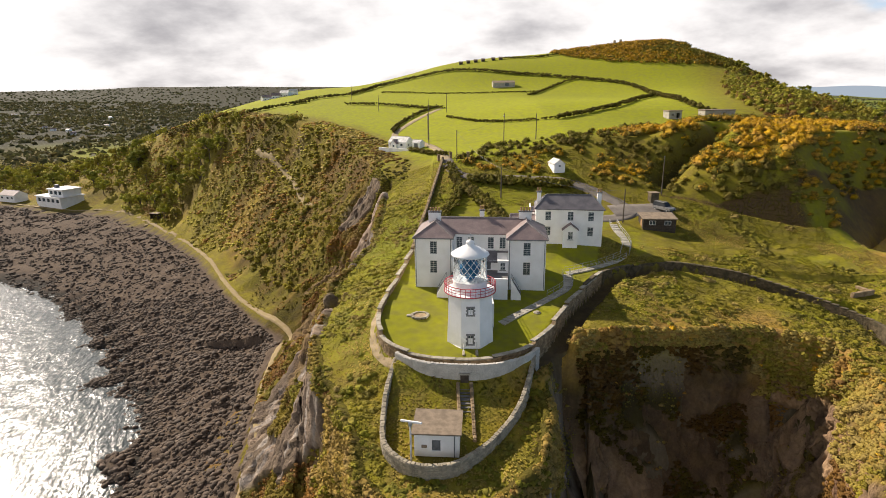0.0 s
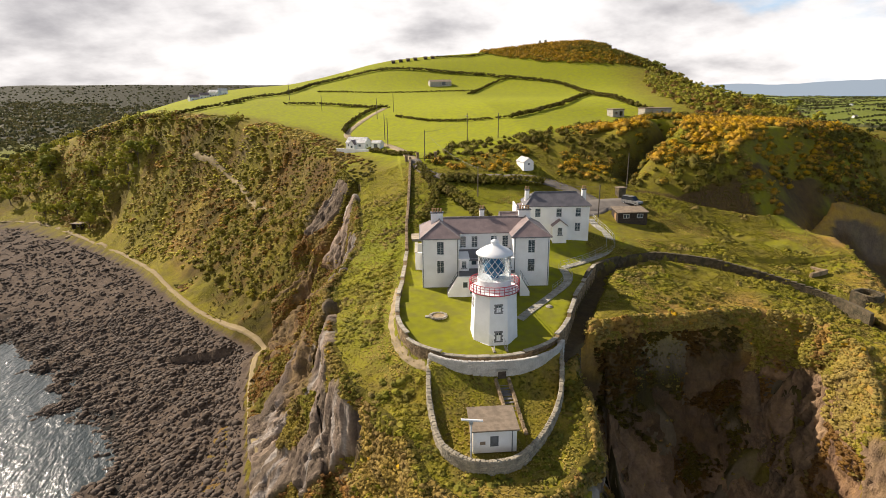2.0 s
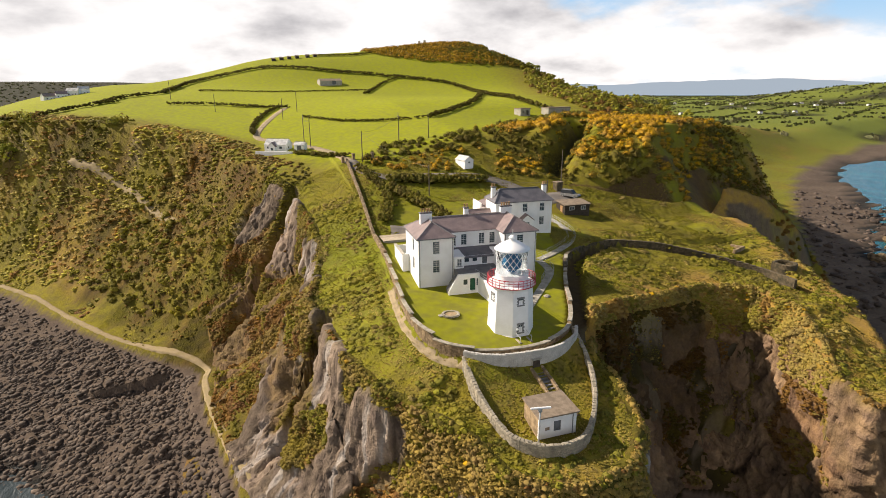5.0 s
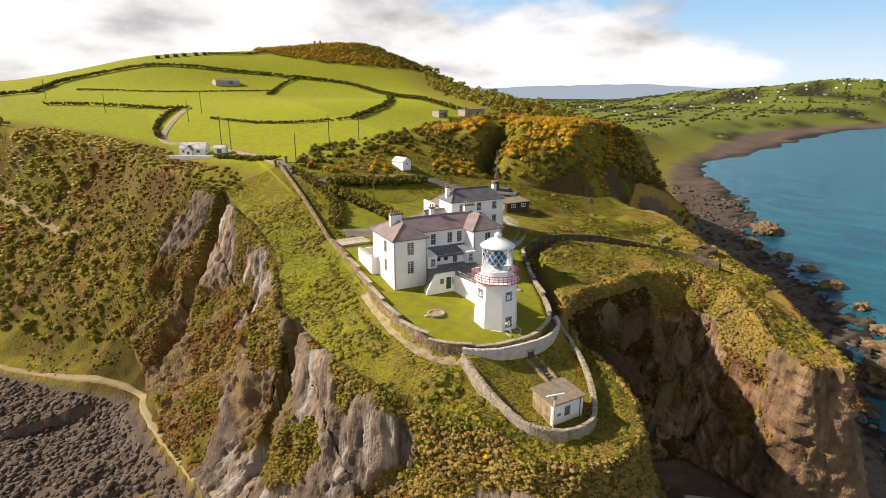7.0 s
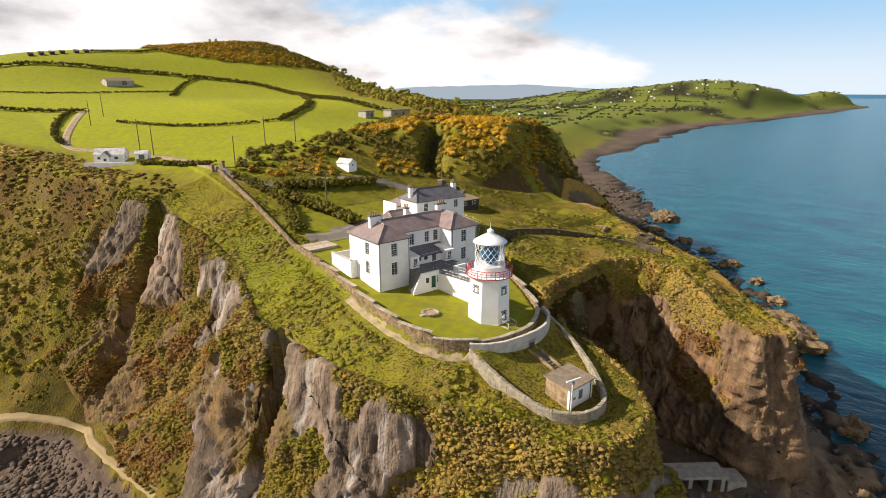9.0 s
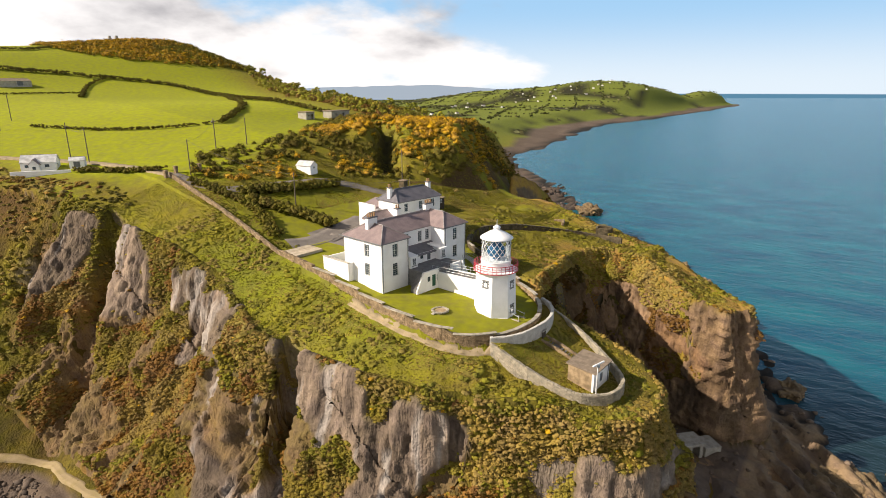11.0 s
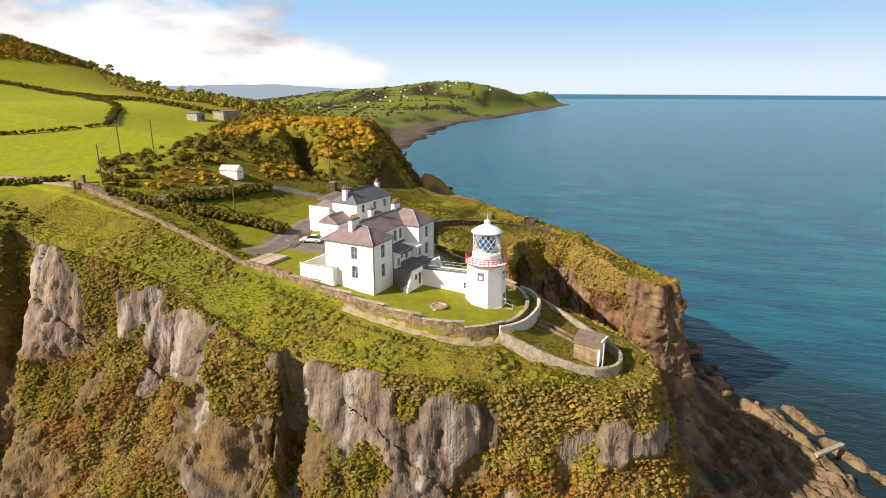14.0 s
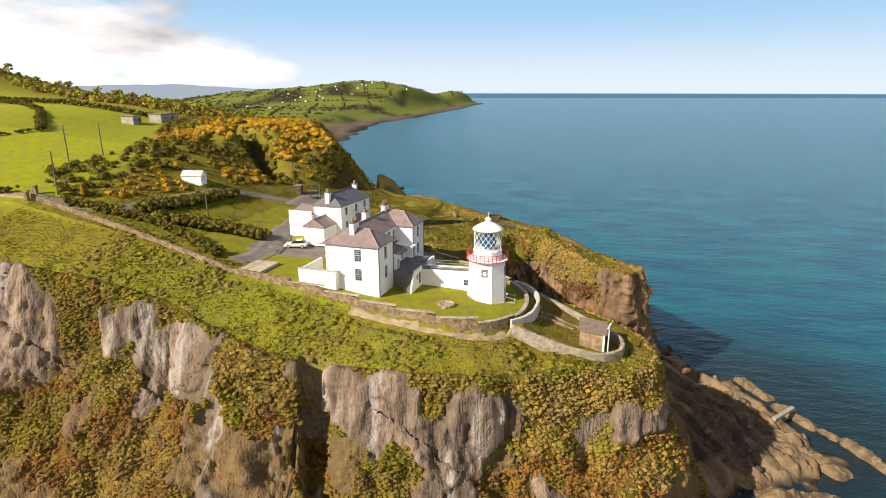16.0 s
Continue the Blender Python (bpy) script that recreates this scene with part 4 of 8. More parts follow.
def make_lighthouse():
    c = 1 / math.cos(radians(22.5))
    t = thing("lighthouse", pose(4.15, 67.9, 36.2), "white octagonal lighthouse tower with red gallery railing", "lighthouse")
    rings = [(3.12, -0.6), (3.12, 0.25), (3.05, 0.3), (2.78, 6.7), (2.95, 6.95), (2.95, 7.05)]
    verts = [v for r, z in rings for v in octo(r * c, z)]
    faces = [(k * 8 + i, k * 8 + (i + 1) % 8, k * 8 + 8 + (i + 1) % 8, k * 8 + 8 + i) for k in range(len(rings) - 1) for i in range(8)]
    faces += [tuple(range(7, -1, -1)), tuple(range((len(rings) - 1) * 8, len(rings) * 8))]
    part("tower", poly_mesh(verts, faces), M_TOWER, t, "white painted octagonal tower")
    part("gallery", lathe([(2.6, 6.85), (3.3, 7.08), (3.36, 7.14), (3.36, 7.22), (2.2, 7.24)], 32), M_TOWER, t, "white gallery floor")
    part("gallery_rim", lathe([(3.36, 7.13), (3.42, 7.14), (3.42, 7.25), (3.36, 7.26)], 32, close=False), M_RED, t, "dark red gallery rim")
    # railing
    for k, zz in enumerate((7.62, 7.98, 8.34)):
        bm = bmesh.new()
        pts = [(3.33 * math.cos(2 * math.pi * i / 32), 3.33 * math.sin(2 * math.pi * i / 32), zz) for i in range(32)]
        for i in range(32):
            add_rod(bm, pts[i], pts[(i + 1) % 32], 0.04 if k < 2 else 0.055, 5)
        part("rail", bm, M_RED, t, "red rail")
    post = rod((3.33, 0, 7.2), (3.33, 0, 8.36), 0.04, 6)
    first = part("post", post, M_RED, t)
    for i in range(1, 32):
        o = new("post", first.data)
        o.parent = t
        o.matrix_basis = pose(0, 0, 0, 0, 0, 360 / 32 * i)
    # lantern
    part("lantern_base", lathe([(2.25, 7.26), (2.25, 8.5), (2.32, 8.55), (2.32, 8.68), (2.2, 8.68)], 32), M_TOWER, t, "white lantern base wall")
    part("vent", box(-0.16, 0.16, -2.36, -2.22, 7.9, 8.3, 0.03), M_TOWER, t)
    gl = part("lantern_glass", lathe([(2.12, 8.68), (2.12, 12.05)], 32, close=False), M_CLEAR, t, "clear lantern glass")
    gl.visible_shadow = False
    n = 16
    for s in (1, -1):
        for i in range(n):
            bm = bmesh.new()
            prev = None
            for k in range(9):
                a = 2 * math.pi * (i + s * k * 0.375) / n
                p = (2.16 * math.cos(a), 2.16 * math.sin(a), 8.68 + 3.37 * k / 8)
                if prev:
                    add_rod(bm, prev, p, 0.034, 4)
                prev = p
            part("glazing_bar", bm, M_TOWER, t)
    part("lens", lathe([(0.5, 8.7), (0.75, 9.1), (1.25, 9.4), (1.38, 9.9), (1.38, 10.5), (1.2, 10.5), (0.7, 11.4), (0.3, 11.5)], 24), M_LENS, t, "blue-tinted glass lens")
    part("lens_pedestal", lathe([(1.0, 7.3), (1.0, 8.7), (0.5, 8.75)], 20), M_TOWER, t)
    part("dome", lathe([(2.46, 12.0), (2.50, 12.06), (2.46, 12.16), (2.05, 12.45), (1.4, 12.85), (0.72, 13.16), (0.50, 13.28), (0.48, 13.55), (0.56, 13.6), (0.50, 13.75), (0.2, 13.95), (0.1, 13.98)], 32), M_TOWER, t, "white conical lantern roof", True)
    part("finial", rod((0, 0, 13.9), (0, 0, 14.85), 0.08, 6, 0.03), M_WINFRAME, t)
    # windows and door in stone-grey surrounds
    for az, z, w, h in ((-90, 5.2, 0.55, 0.85), (-90, 1.35, 0.55, 1.1), (0, 1.4, 0.6, 1.2), (180, 5.4, 0.5, 0.8)):
        d = 3.05 - (z - 0.3) * 0.0422
        q = pose(0, 0, 0, 0, 0, az + 90) @ pose(0, -d + 0.03, z)
        sur = bmesh.new()
        rows = 4
        for s in (-1, 1):                                # long and short quoin blocks
            for k in range(rows):
                out = 0.34 if k % 2 == 0 else 0.2
                x0, x1 = sorted((s * w / 2, s * (w / 2 + out)))
                add_box(sur, x0, x1, -0.07 - 0.01 * (k % 2), 0.05, -h / 2 + h * k / rows + 0.01, -h / 2 + h * (k + 1) / rows - 0.01, 0.015)
        for x0, x1 in ((-w / 2 - 0.3, -w * 0.18), (-w * 0.17, w * 0.17), (w * 0.18, w / 2 + 0.3)):
            add_box(sur, x0, x1, -0.08, 0.05, h / 2 + 0.01, h / 2 + 0.26, 0.015)
        add_box(sur, -w / 2 - 0.3, w / 2 + 0.3, -0.12, 0.05, -h / 2 - 0.2, -h / 2 - 0.01, 0.015)
        win = part("window", sur, M_SURROUND, t, "small window in a dark grey stone surround")
        win.matrix_basis = q
        part("pane", box(-w / 2, w / 2, -0.02, 0.02, -h / 2, h / 2), M_GLASS, win)
        bar = box(-w / 2, w / 2, -0.045, -0.015, -0.025, 0.025)
        add_box(bar, -0.025, 0.025, -0.045, -0.015, -h / 2, h / 2)
        part("glazing_bar", bar, M_WINFRAME, win)
    lamp = bmesh.new()
    add_rod(lamp, (-1.5, -2.95, 2.0), (-0.7, -3.45, 1.6), 0.04)
    add_box(lamp, -0.85, -0.6, -3.6, -3.3, 1.45, 1.62)
    part("wall_lamp", lamp, M_TOWER, t)
    return t


make_lighthouse()


# ---- houses ----
def sash_window(parent, q, w, h, cols=2, rows=3):
    """A two-leaf sash window set into the wall; q: its pose, looking out along -y, foot centre at the origin."""
    fr = bmesh.new()
    b = 0.07
    for x0, x1, z0, z1 in ((-w / 2, -w / 2 + b, 0, h), (w / 2 - b, w / 2, 0, h), (-w / 2 + b, w / 2 - b, 0, b), (-w / 2 + b, w / 2 - b, h - b, h), (-w / 2 + b, w / 2 - b, h / 2 - 0.035, h / 2 + 0.035)):
        add_box(fr, x0, x1, -0.03, 0.05, z0, z1)
    win = part("window", fr, M_WINFRAME, parent, "white sash window")
    win.matrix_basis = q
    for k in range(2):
        z0 = b + k * (h / 2 - 0.035)
        part("pane", box(-w / 2 + b, w / 2 - b, -0.004, 0.01, z0, z0 + h / 2 - b), M_GLASS, win)
    bars = bmesh.new()
    for i in range(1, cols):
        x = -w / 2 + w * i / cols
        add_box(bars, x - 0.018, x + 0.018, -0.02, -0.005, b, h - b)
    for i in range(1, rows * 2):
        if i != rows:
            z = h * i / (rows * 2)
            add_box(bars, -w / 2 + b, w / 2 - b, -0.022, -0.007, z - 0.015, z + 0.015)
    part("glazing_bars", bars, M_WINFRAME, win)
    part("sill", box(-w / 2 - 0.1, w / 2 + 0.1, -0.12, 0.03, -0.12, 0.0), M_SURROUND, win, "grey stone sill")
    return win


def wall_with_holes(w, h, holes, depth=0.35):
    """An upright slab of wall along x, face at y = 0, with rectangular openings (x0, x1, z0, z1) cut through."""
    xs = sorted({0.0, w, *[v for o in holes for v in o[:2]]})
    zs = sorted({0.0, h, *[v for o in holes for v in o[2:]]})
    bm = bmesh.new()
    made = {}

    def vert(x, y, z):
        k = (round(x, 4), y, round(z, 4))
        if k not in made:
            made[k] = bm.verts.new((x, y, z))
        return made[k]

    solid = {}
    for i in range(len(xs) - 1):
        for k in range(len(zs) - 1):
            cx, cz = (xs[i] + xs[i + 1]) / 2, (zs[k] + zs[k + 1]) / 2
            solid[i, k] = not any(o[0] < cx < o[1] and o[2] < cz < o[3] for o in holes)
    for (i, k), s in solid.items():
        if not s:
            continue
        a, b, c, d = xs[i], xs[i + 1], zs[k], zs[k + 1]
        bm.faces.new((vert(a, 0, c), vert(b, 0, c), vert(b, 0, d), vert(a, 0, d)))
        bm.faces.new((vert(a, depth, d), vert(b, depth, d), vert(b, depth, c), vert(a, depth, c)))
        for (di, dk), quad in (((-1, 0), ((a, c), (a, d))), ((1, 0), ((b, d), (b, c))), ((0, -1), ((b, c), (a, c))), ((0, 1), ((a, d), (b, d)))):
            if not solid.get((i + di, k + dk), False):
                (p, q), (r, s2) = quad
                bm.faces.new((vert(p, 0, q), vert(r, 0, s2), vert(r, depth, s2), vert(p, depth, q)))
    bmesh.ops.recalc_face_normals(bm, faces=bm.faces)
    return bm


def facade(house, a, b, z0, h, wins, mat=None):
    """A wall from a to b (its outer face to the right of that way) with sash windows (x, foot, width, height)."""
    (ax, ay), (bx, by) = a, b
    n = math.dist(a, b)
    holes = [(x - w / 2, x + w / 2, f, f + wh) for x, f, w, wh in wins]
    q = pose(ax, ay, z0, 0, 0, math.degrees(math.atan2(by - ay, bx - ax)))
    wl_ = part("wall", wall_with_holes(n, h, holes), mat or M_WHITE, house)
    wl_.matrix_basis = q
    for x, f, w, wh in wins:
        sash_window(house, q @ pose(x, 0.16, f), w, wh)
    return wl_


def hip_roof(house, x0, x1, y0, y1, z, rise, over=0.28, hips=(1, 1), along="x", name="roof", mat=None):
    x0, x1, y0, y1 = x0 - over, x1 + over, y0 - over, y1 + over
    if along == "x":
        m = (y0 + y1) / 2
        r = (y1 - y0) / 2
        a, b = (x0 + r * hips[0] * 0.95, m, z + rise), (x1 - r * hips[1] * 0.95, m, z + rise)
        if a[0] > b[0]:
            a = b = ((a[0] + b[0]) / 2, m, z + rise)
    else:
        m = (x0 + x1) / 2
        r = (x1 - x0) / 2
        a, b = (m, y0 + r * hips[0] * 0.95, z + rise), (m, y1 - r * hips[1] * 0.95, z + rise)
    t = 0.14
    v = [(x0, y0, z), (x1, y0, z), (x1, y1, z), (x0, y1, z), a, b] + [(x0, y0, z - t), (x1, y0, z - t), (x1, y1, z - t), (x0, y1, z - t)]
    if along == "x":
        f = [(0, 1, 5, 4), (1, 2, 5), (2, 3, 4, 5), (3, 0, 4)]
    else:
        f = [(0, 1, 4), (1, 2, 5, 4), (2, 3, 5), (3, 0, 4, 5)]
    f += [(0, 6, 7, 1), (1, 7, 8, 2), (2, 8, 9, 3), (3, 9, 6, 0), (9, 8, 7, 6)]
    roof = part(name, poly_mesh(v, f), mat or M_SLATE, house, "dark blue-grey slate roof" if mat else "faded purple-grey slate roof")
    bm = bmesh.new()
    corners = [Vector(v[i]) for i in range(4)]
    A, B = Vector(a), Vector(b)
    up = Vector((0, 0, 0.04))
    if (A - B).length > 0.1:
        add_rod(bm, A + up, B + up, 0.11, 6)
    ends = ((0, A), (1, B), (2, B), (3, A)) if along == "x" else ((0, A), (1, A), (2, B), (3, B))
    for i, e in ends:
        add_rod(bm, corners[i] + up * 0.5, e + up, 0.09, 6)
    part("ridge_tiles", bm, M_LEAD if mat else M_RIDGE, roof)
    return roof


def chimney(house, x, y, z, w, d, h, pots):
    ch = part("chimney", box(x - w / 2, x + w / 2, y - d / 2, y + d / 2, z, z + h, 0.02), M_WHITE, house, "white rendered chimney stack")
    cap = box(x - w / 2 - 0.12, x + w / 2 + 0.12, y - d / 2 - 0.12, y + d / 2 + 0.12, z + h, z + h + 0.18, 0.03)
    part("cap", cap, M_LEAD, ch)
    for i in range(pots):
        px = x + (i - (pots - 1) / 2) * 0.46
        pot = lathe([(0.15, 0), (0.12, 0.45), (0.17, 0.5), (0.16, 0.6), (0.1, 0.6)], 10)
        po = part("chimney_pot", pot, M_POT, ch, "buff clay pot")
        po.matrix_basis = pose(px, y, z + h + 0.18)


def make_keepers_house():
    h = thing("keepers_house", pose(-4.2, 83.65, 38.85, 0, 0, -5.0), "large white two-storey keepers' house with hipped slate roofs", "house")
    E, up, lo = 7.6, 4.9, 1.75
    W = 1.15
    facade(h, (0, 0), (5.9, 0), -1.0, E + 1.0, [(2.95, up + 1, W, 2.1), (2.95, lo + 1, W, 2.1)])
    facade(h, (14.7, 0), (20.5, 0), -1.0, E + 1.0, [(2.9, up + 1, W, 2.1), (2.9, lo + 1, W, 2.1)])
    facade(h, (5.9, 3.2), (14.7, 3.2), -1.0, E + 1.0, [(0.9, up + 1.2, 1.0, 1.9), (2.8, up + 1.2, 1.0, 1.9), (6.0, up + 1.2, 1.0, 1.9), (7.9, up + 1.2, 1.0, 1.9)])
    facade(h, (5.9, 0.35), (5.9, 3.2), -1.0, E + 1.0, [])
    facade(h, (14.7, 3.2), (14.7, 0.35), -1.0, E + 1.0, [])
    facade(h, (0, 9.2), (0, 0.35), -1.0, E + 1.0, [(5.7, up + 1, W, 2.0), (5.7, lo + 1, W, 2.0)])
    facade(h, (20.5, 0.35), (20.5, 9.2), -1.0, E + 1.0, [(2.9, up + 1, W, 2.0), (2.9, lo + 1, W, 2.0)])
    facade(h, (20.5, 9.2), (0, 9.2), -1.0, E + 1.0, [(3.0, up + 1, W, 2.0), (7.5, up + 1, W, 2.0), (13, up + 1, W, 2.0), (17.5, up + 1, W, 2.0)])
    hip_roof(h, 0, 5.9, 0, 9.2, E, 2.0, along="y")
    hip_roof(h, 14.6, 20.5, 0, 9.2, E, 2.0, along="y")
    hip_roof(h, 3.4, 17.1, 3.2, 9.2, E + 0.02, 1.94, hips=(0, 0))
    chimney(h, 2.6, 5.2, E + 1.0, 2.0, 0.75, 2.0, 4)
    chimney(h, 10.3, 7.1, E + 1.3, 0.75, 0.75, 1.7, 2)
    chimney(h, 17.4, 6.4, E + 1.0, 2.0, 0.75, 2.0, 4)
    # paved terrace over the undercroft, the lean-to on it, and two small gabled bays
    T = 2.25
    front = -3.9
    ter = part("terrace", box(5.9, 14.7, front + 0.35, 3.2, -1.6, T - 0.02), M_TERRACE, h, "grey paved terrace")
    fw = part("undercroft_wall", wall_with_holes(3.6, T + 1.6 + 0.12, [(0.9, 1.6, 2.2, 3.1), (2.0, 2.9, 1.2, 3.2), (3.1, 3.4, 1.9, 3.1)]), M_WHITE, h)
    fw.matrix_basis = pose(5.4, front, -1.6)
    part("door", box(7.4, 8.3, front + 0.1, front + 0.16, -0.4, 1.6), M_GREENDOOR, h, "dark green panelled door")
    part("pane", box(6.3, 7.0, front + 0.12, front + 0.14, 0.6, 1.5), M_GLASS, h)
    part("pane", box(8.5, 8.8, front + 0.12, front + 0.14, 0.3, 1.5), M_GLASS, h)
    part("terrace_wall", box(12.2, 14.7, front, front + 0.35, -1.6, T + 0.1), M_WHITE, h)
    part("lean_to_wall", wall_with_holes(5.6, 1.65, [(0.5, 1.3, 0.6, 1.3), (1.9, 2.7, 0.6, 1.3), (3.6, 4.5, 0.1, 1.4)], 0.3), M_WHITE, h).matrix_basis = pose(7.5, 0.7, T)
    for x in (8.0, 9.4):
        part("pane", box(x, x + 0.8, 0.85, 0.87, T + 0.6, T + 1.3), M_GLASS, h)
    part("door", box(11.1, 12.0, 0.84, 0.9, T + 0.0, T + 1.4), M_PIPE, h)
    part("lean_to_roof", poly_mesh([(5.9, 0.35, 3.75), (14.7, 0.35, 3.75), (14.7, 3.2, 4.8), (5.9, 3.2, 4.8), (5.9, 0.35, 3.6), (14.7, 0.35, 3.6), (14.7, 3.2, 4.65), (5.9, 3.2, 4.65)],
                                   [(0, 1, 2, 3), (7, 6, 5, 4), (0, 4, 5, 1), (1, 5, 6, 2), (2, 6, 7, 3), (3, 7, 4, 0)]), M_BLUESLATE, h, "dark slate lean-to roof")
    for x in (6.7, 13.9):
        bay = part("bay", box(x - 0.8, x + 0.8, -0.5, 2.9, T, 4.1), M_WHITE, h, "small white projecting bay")
        part("bay_roof", poly_mesh([(x - 0.9, -0.6, 4.1), (x + 0.9, -0.6, 4.1), (x + 0.9, 3.1, 4.5), (x - 0.9, 3.1, 4.5), (x - 0.9, -0.6, 4.25), (x + 0.9, -0.6, 4.25), (x + 0.9, 3.1, 4.65), (x - 0.9, 3.1, 4.65)],
                                   [(4, 5, 6, 7), (3, 2, 1, 0), (0, 1, 5, 4), (1, 2, 6, 5), (2, 3, 7, 6), (3, 0, 4, 7)]), M_WHITE, bay)
        sash_window(h, pose(x, -0.54, T + 0.45), 0.8, 1.2)
    # outside stairs from the terrace down to the lawn, against the wings
    for s, x in ((-1, 5.4), (1, 15.2)):
        bm = bmesh.new()
        for k in range(12):
            x1 = x + s * k * 0.125
            add_box(bm, min(x1, x1 + s * 0.135), max(x1, x1 + s * 0.135), front + 0.3, front + 1.5, -1.6, T - 0.19 * (k + 1))
        st = part("stair", bm, M_TERRACE, h, "grey stone outside stair")
        v = [(x, T + 0.1), (x, -1.6), (x + s * 1.5, -1.6), (x + s * 1.5, -0.3)]
        par = poly_mesh([(a_, front, c_) for a_, c_ in v] + [(a_, front + 0.3, c_) for a_, c_ in v], [(0, 1, 2, 3), (7, 6, 5, 4), (0, 4, 5, 1), (1, 5, 6, 2), (2, 6, 7, 3), (3, 7, 4, 0)])
        part("stair_wall", par, M_WHITE, st, "white sloping stair wall")
        bm = bmesh.new()
        add_rod(bm, (x, front + 0.15, T + 0.95), (x + s * 1.45, front + 0.15, 0.65), 0.025, 5)
        for k in range(5):
            xx = x + s * 1.45 * k / 4
            zz = T + 0.95 + (0.65 - T - 0.95) * k / 4
            add_rod(bm, (xx, front + 0.15, zz - 0.95), (xx, front + 0.15, zz), 0.02, 5)
        part("handrail", bm, M_PIPE, st)
    # yard wall at the back corner
    yard = part("yard_wall", box(-1.2, -0.9, 6.9, 13.6, -1.0, 3.3), M_WHITE, h)
    part("yard_wall", box(-0.9, 0.0, 6.9, 7.2, -1.0, 3.3), M_WHITE, h)
    part("yard_wall", box(-0.9, 6.0, 13.3, 13.6, -1.0, 3.1), M_WHITE, h)
    part("coping", box(-1.3, -0.8, 6.8, 13.7, 3.3, 3.4), M_CONC, yard)
    # rainwater pipes
    for x, y in ((0.15, -0.08), (5.7, -0.08), (14.9, -0.08), (20.3, -0.08)):
        part("downpipe", rod((x, y, -0.6), (x, y, E - 0.05), 0.05, 6), M_PIPE, h)
    # gutters
    for a, b in (((-0.3, -0.33), (6.2, -0.33)), ((14.4, -0.33), (20.8, -0.33)), ((-0.33, -0.3), (-0.33, 10.0)), ((20.83, -0.3), (20.83, 10.0))):
        part("gutter", rod((*a, E - 0.1), (*b, E - 0.1), 0.07, 6), M_PIPE, h)
    return h


make_keepers_house()


def make_link():
    """The low passage between the house and the tower."""
    k = thing("passage", pose(4.5, 70.0, 36.3, 0, 0, 2.0), "low white passage with a railed flat roof joining house and tower", "passage")
    n, w, top = 10.4, 3.0, 4.25
    west = part("wall", wall_with_holes(n, top, [(8.6, 9.3, 1.9, 2.9)], 0.3), M_WHITE, k)
    west.matrix_basis = pose(0, n, 0, 0, 0, -90)
    part("pane", box(0.1, 0.14, n - 9.3, n - 8.6, 1.9, 2.9), M_GLASS, k)
    bar = box(0.04, 0.09, n - 8.97, n - 8.93, 1.9, 2.9)
    add_box(bar, 0.04, 0.09, n - 9.3, n - 8.6, 2.38, 2.42)
    part("glazing_bar", bar, M_WINFRAME, k)
    part("wall", box(w - 0.3, w, 0, n, 0, top), M_WHITE, k)
    part("roof_deck", box(0.3, w - 0.3, 0, n, top - 0.4, top - 0.15), M_TERRACE, k, "grey flat roof deck")
    part("coping", box(-0.04, 0.34, 0, n, top, top + 0.08), M_WHITE, k)
    for x in (0.15, w - 0.15):
        for z in (top + 0.5, top + 0.95):
            part("rail", rod((x, 0, z), (x, n, z), 0.028, 6), M_RAIL, k, "galvanised handrail")
        for i in range(8):
            y = 0.2 + (n - 0.4) * i / 7
            part("post", rod((x, y, top), (x, y, top + 0.97), 0.025, 6), M_RAIL, k)


make_link()


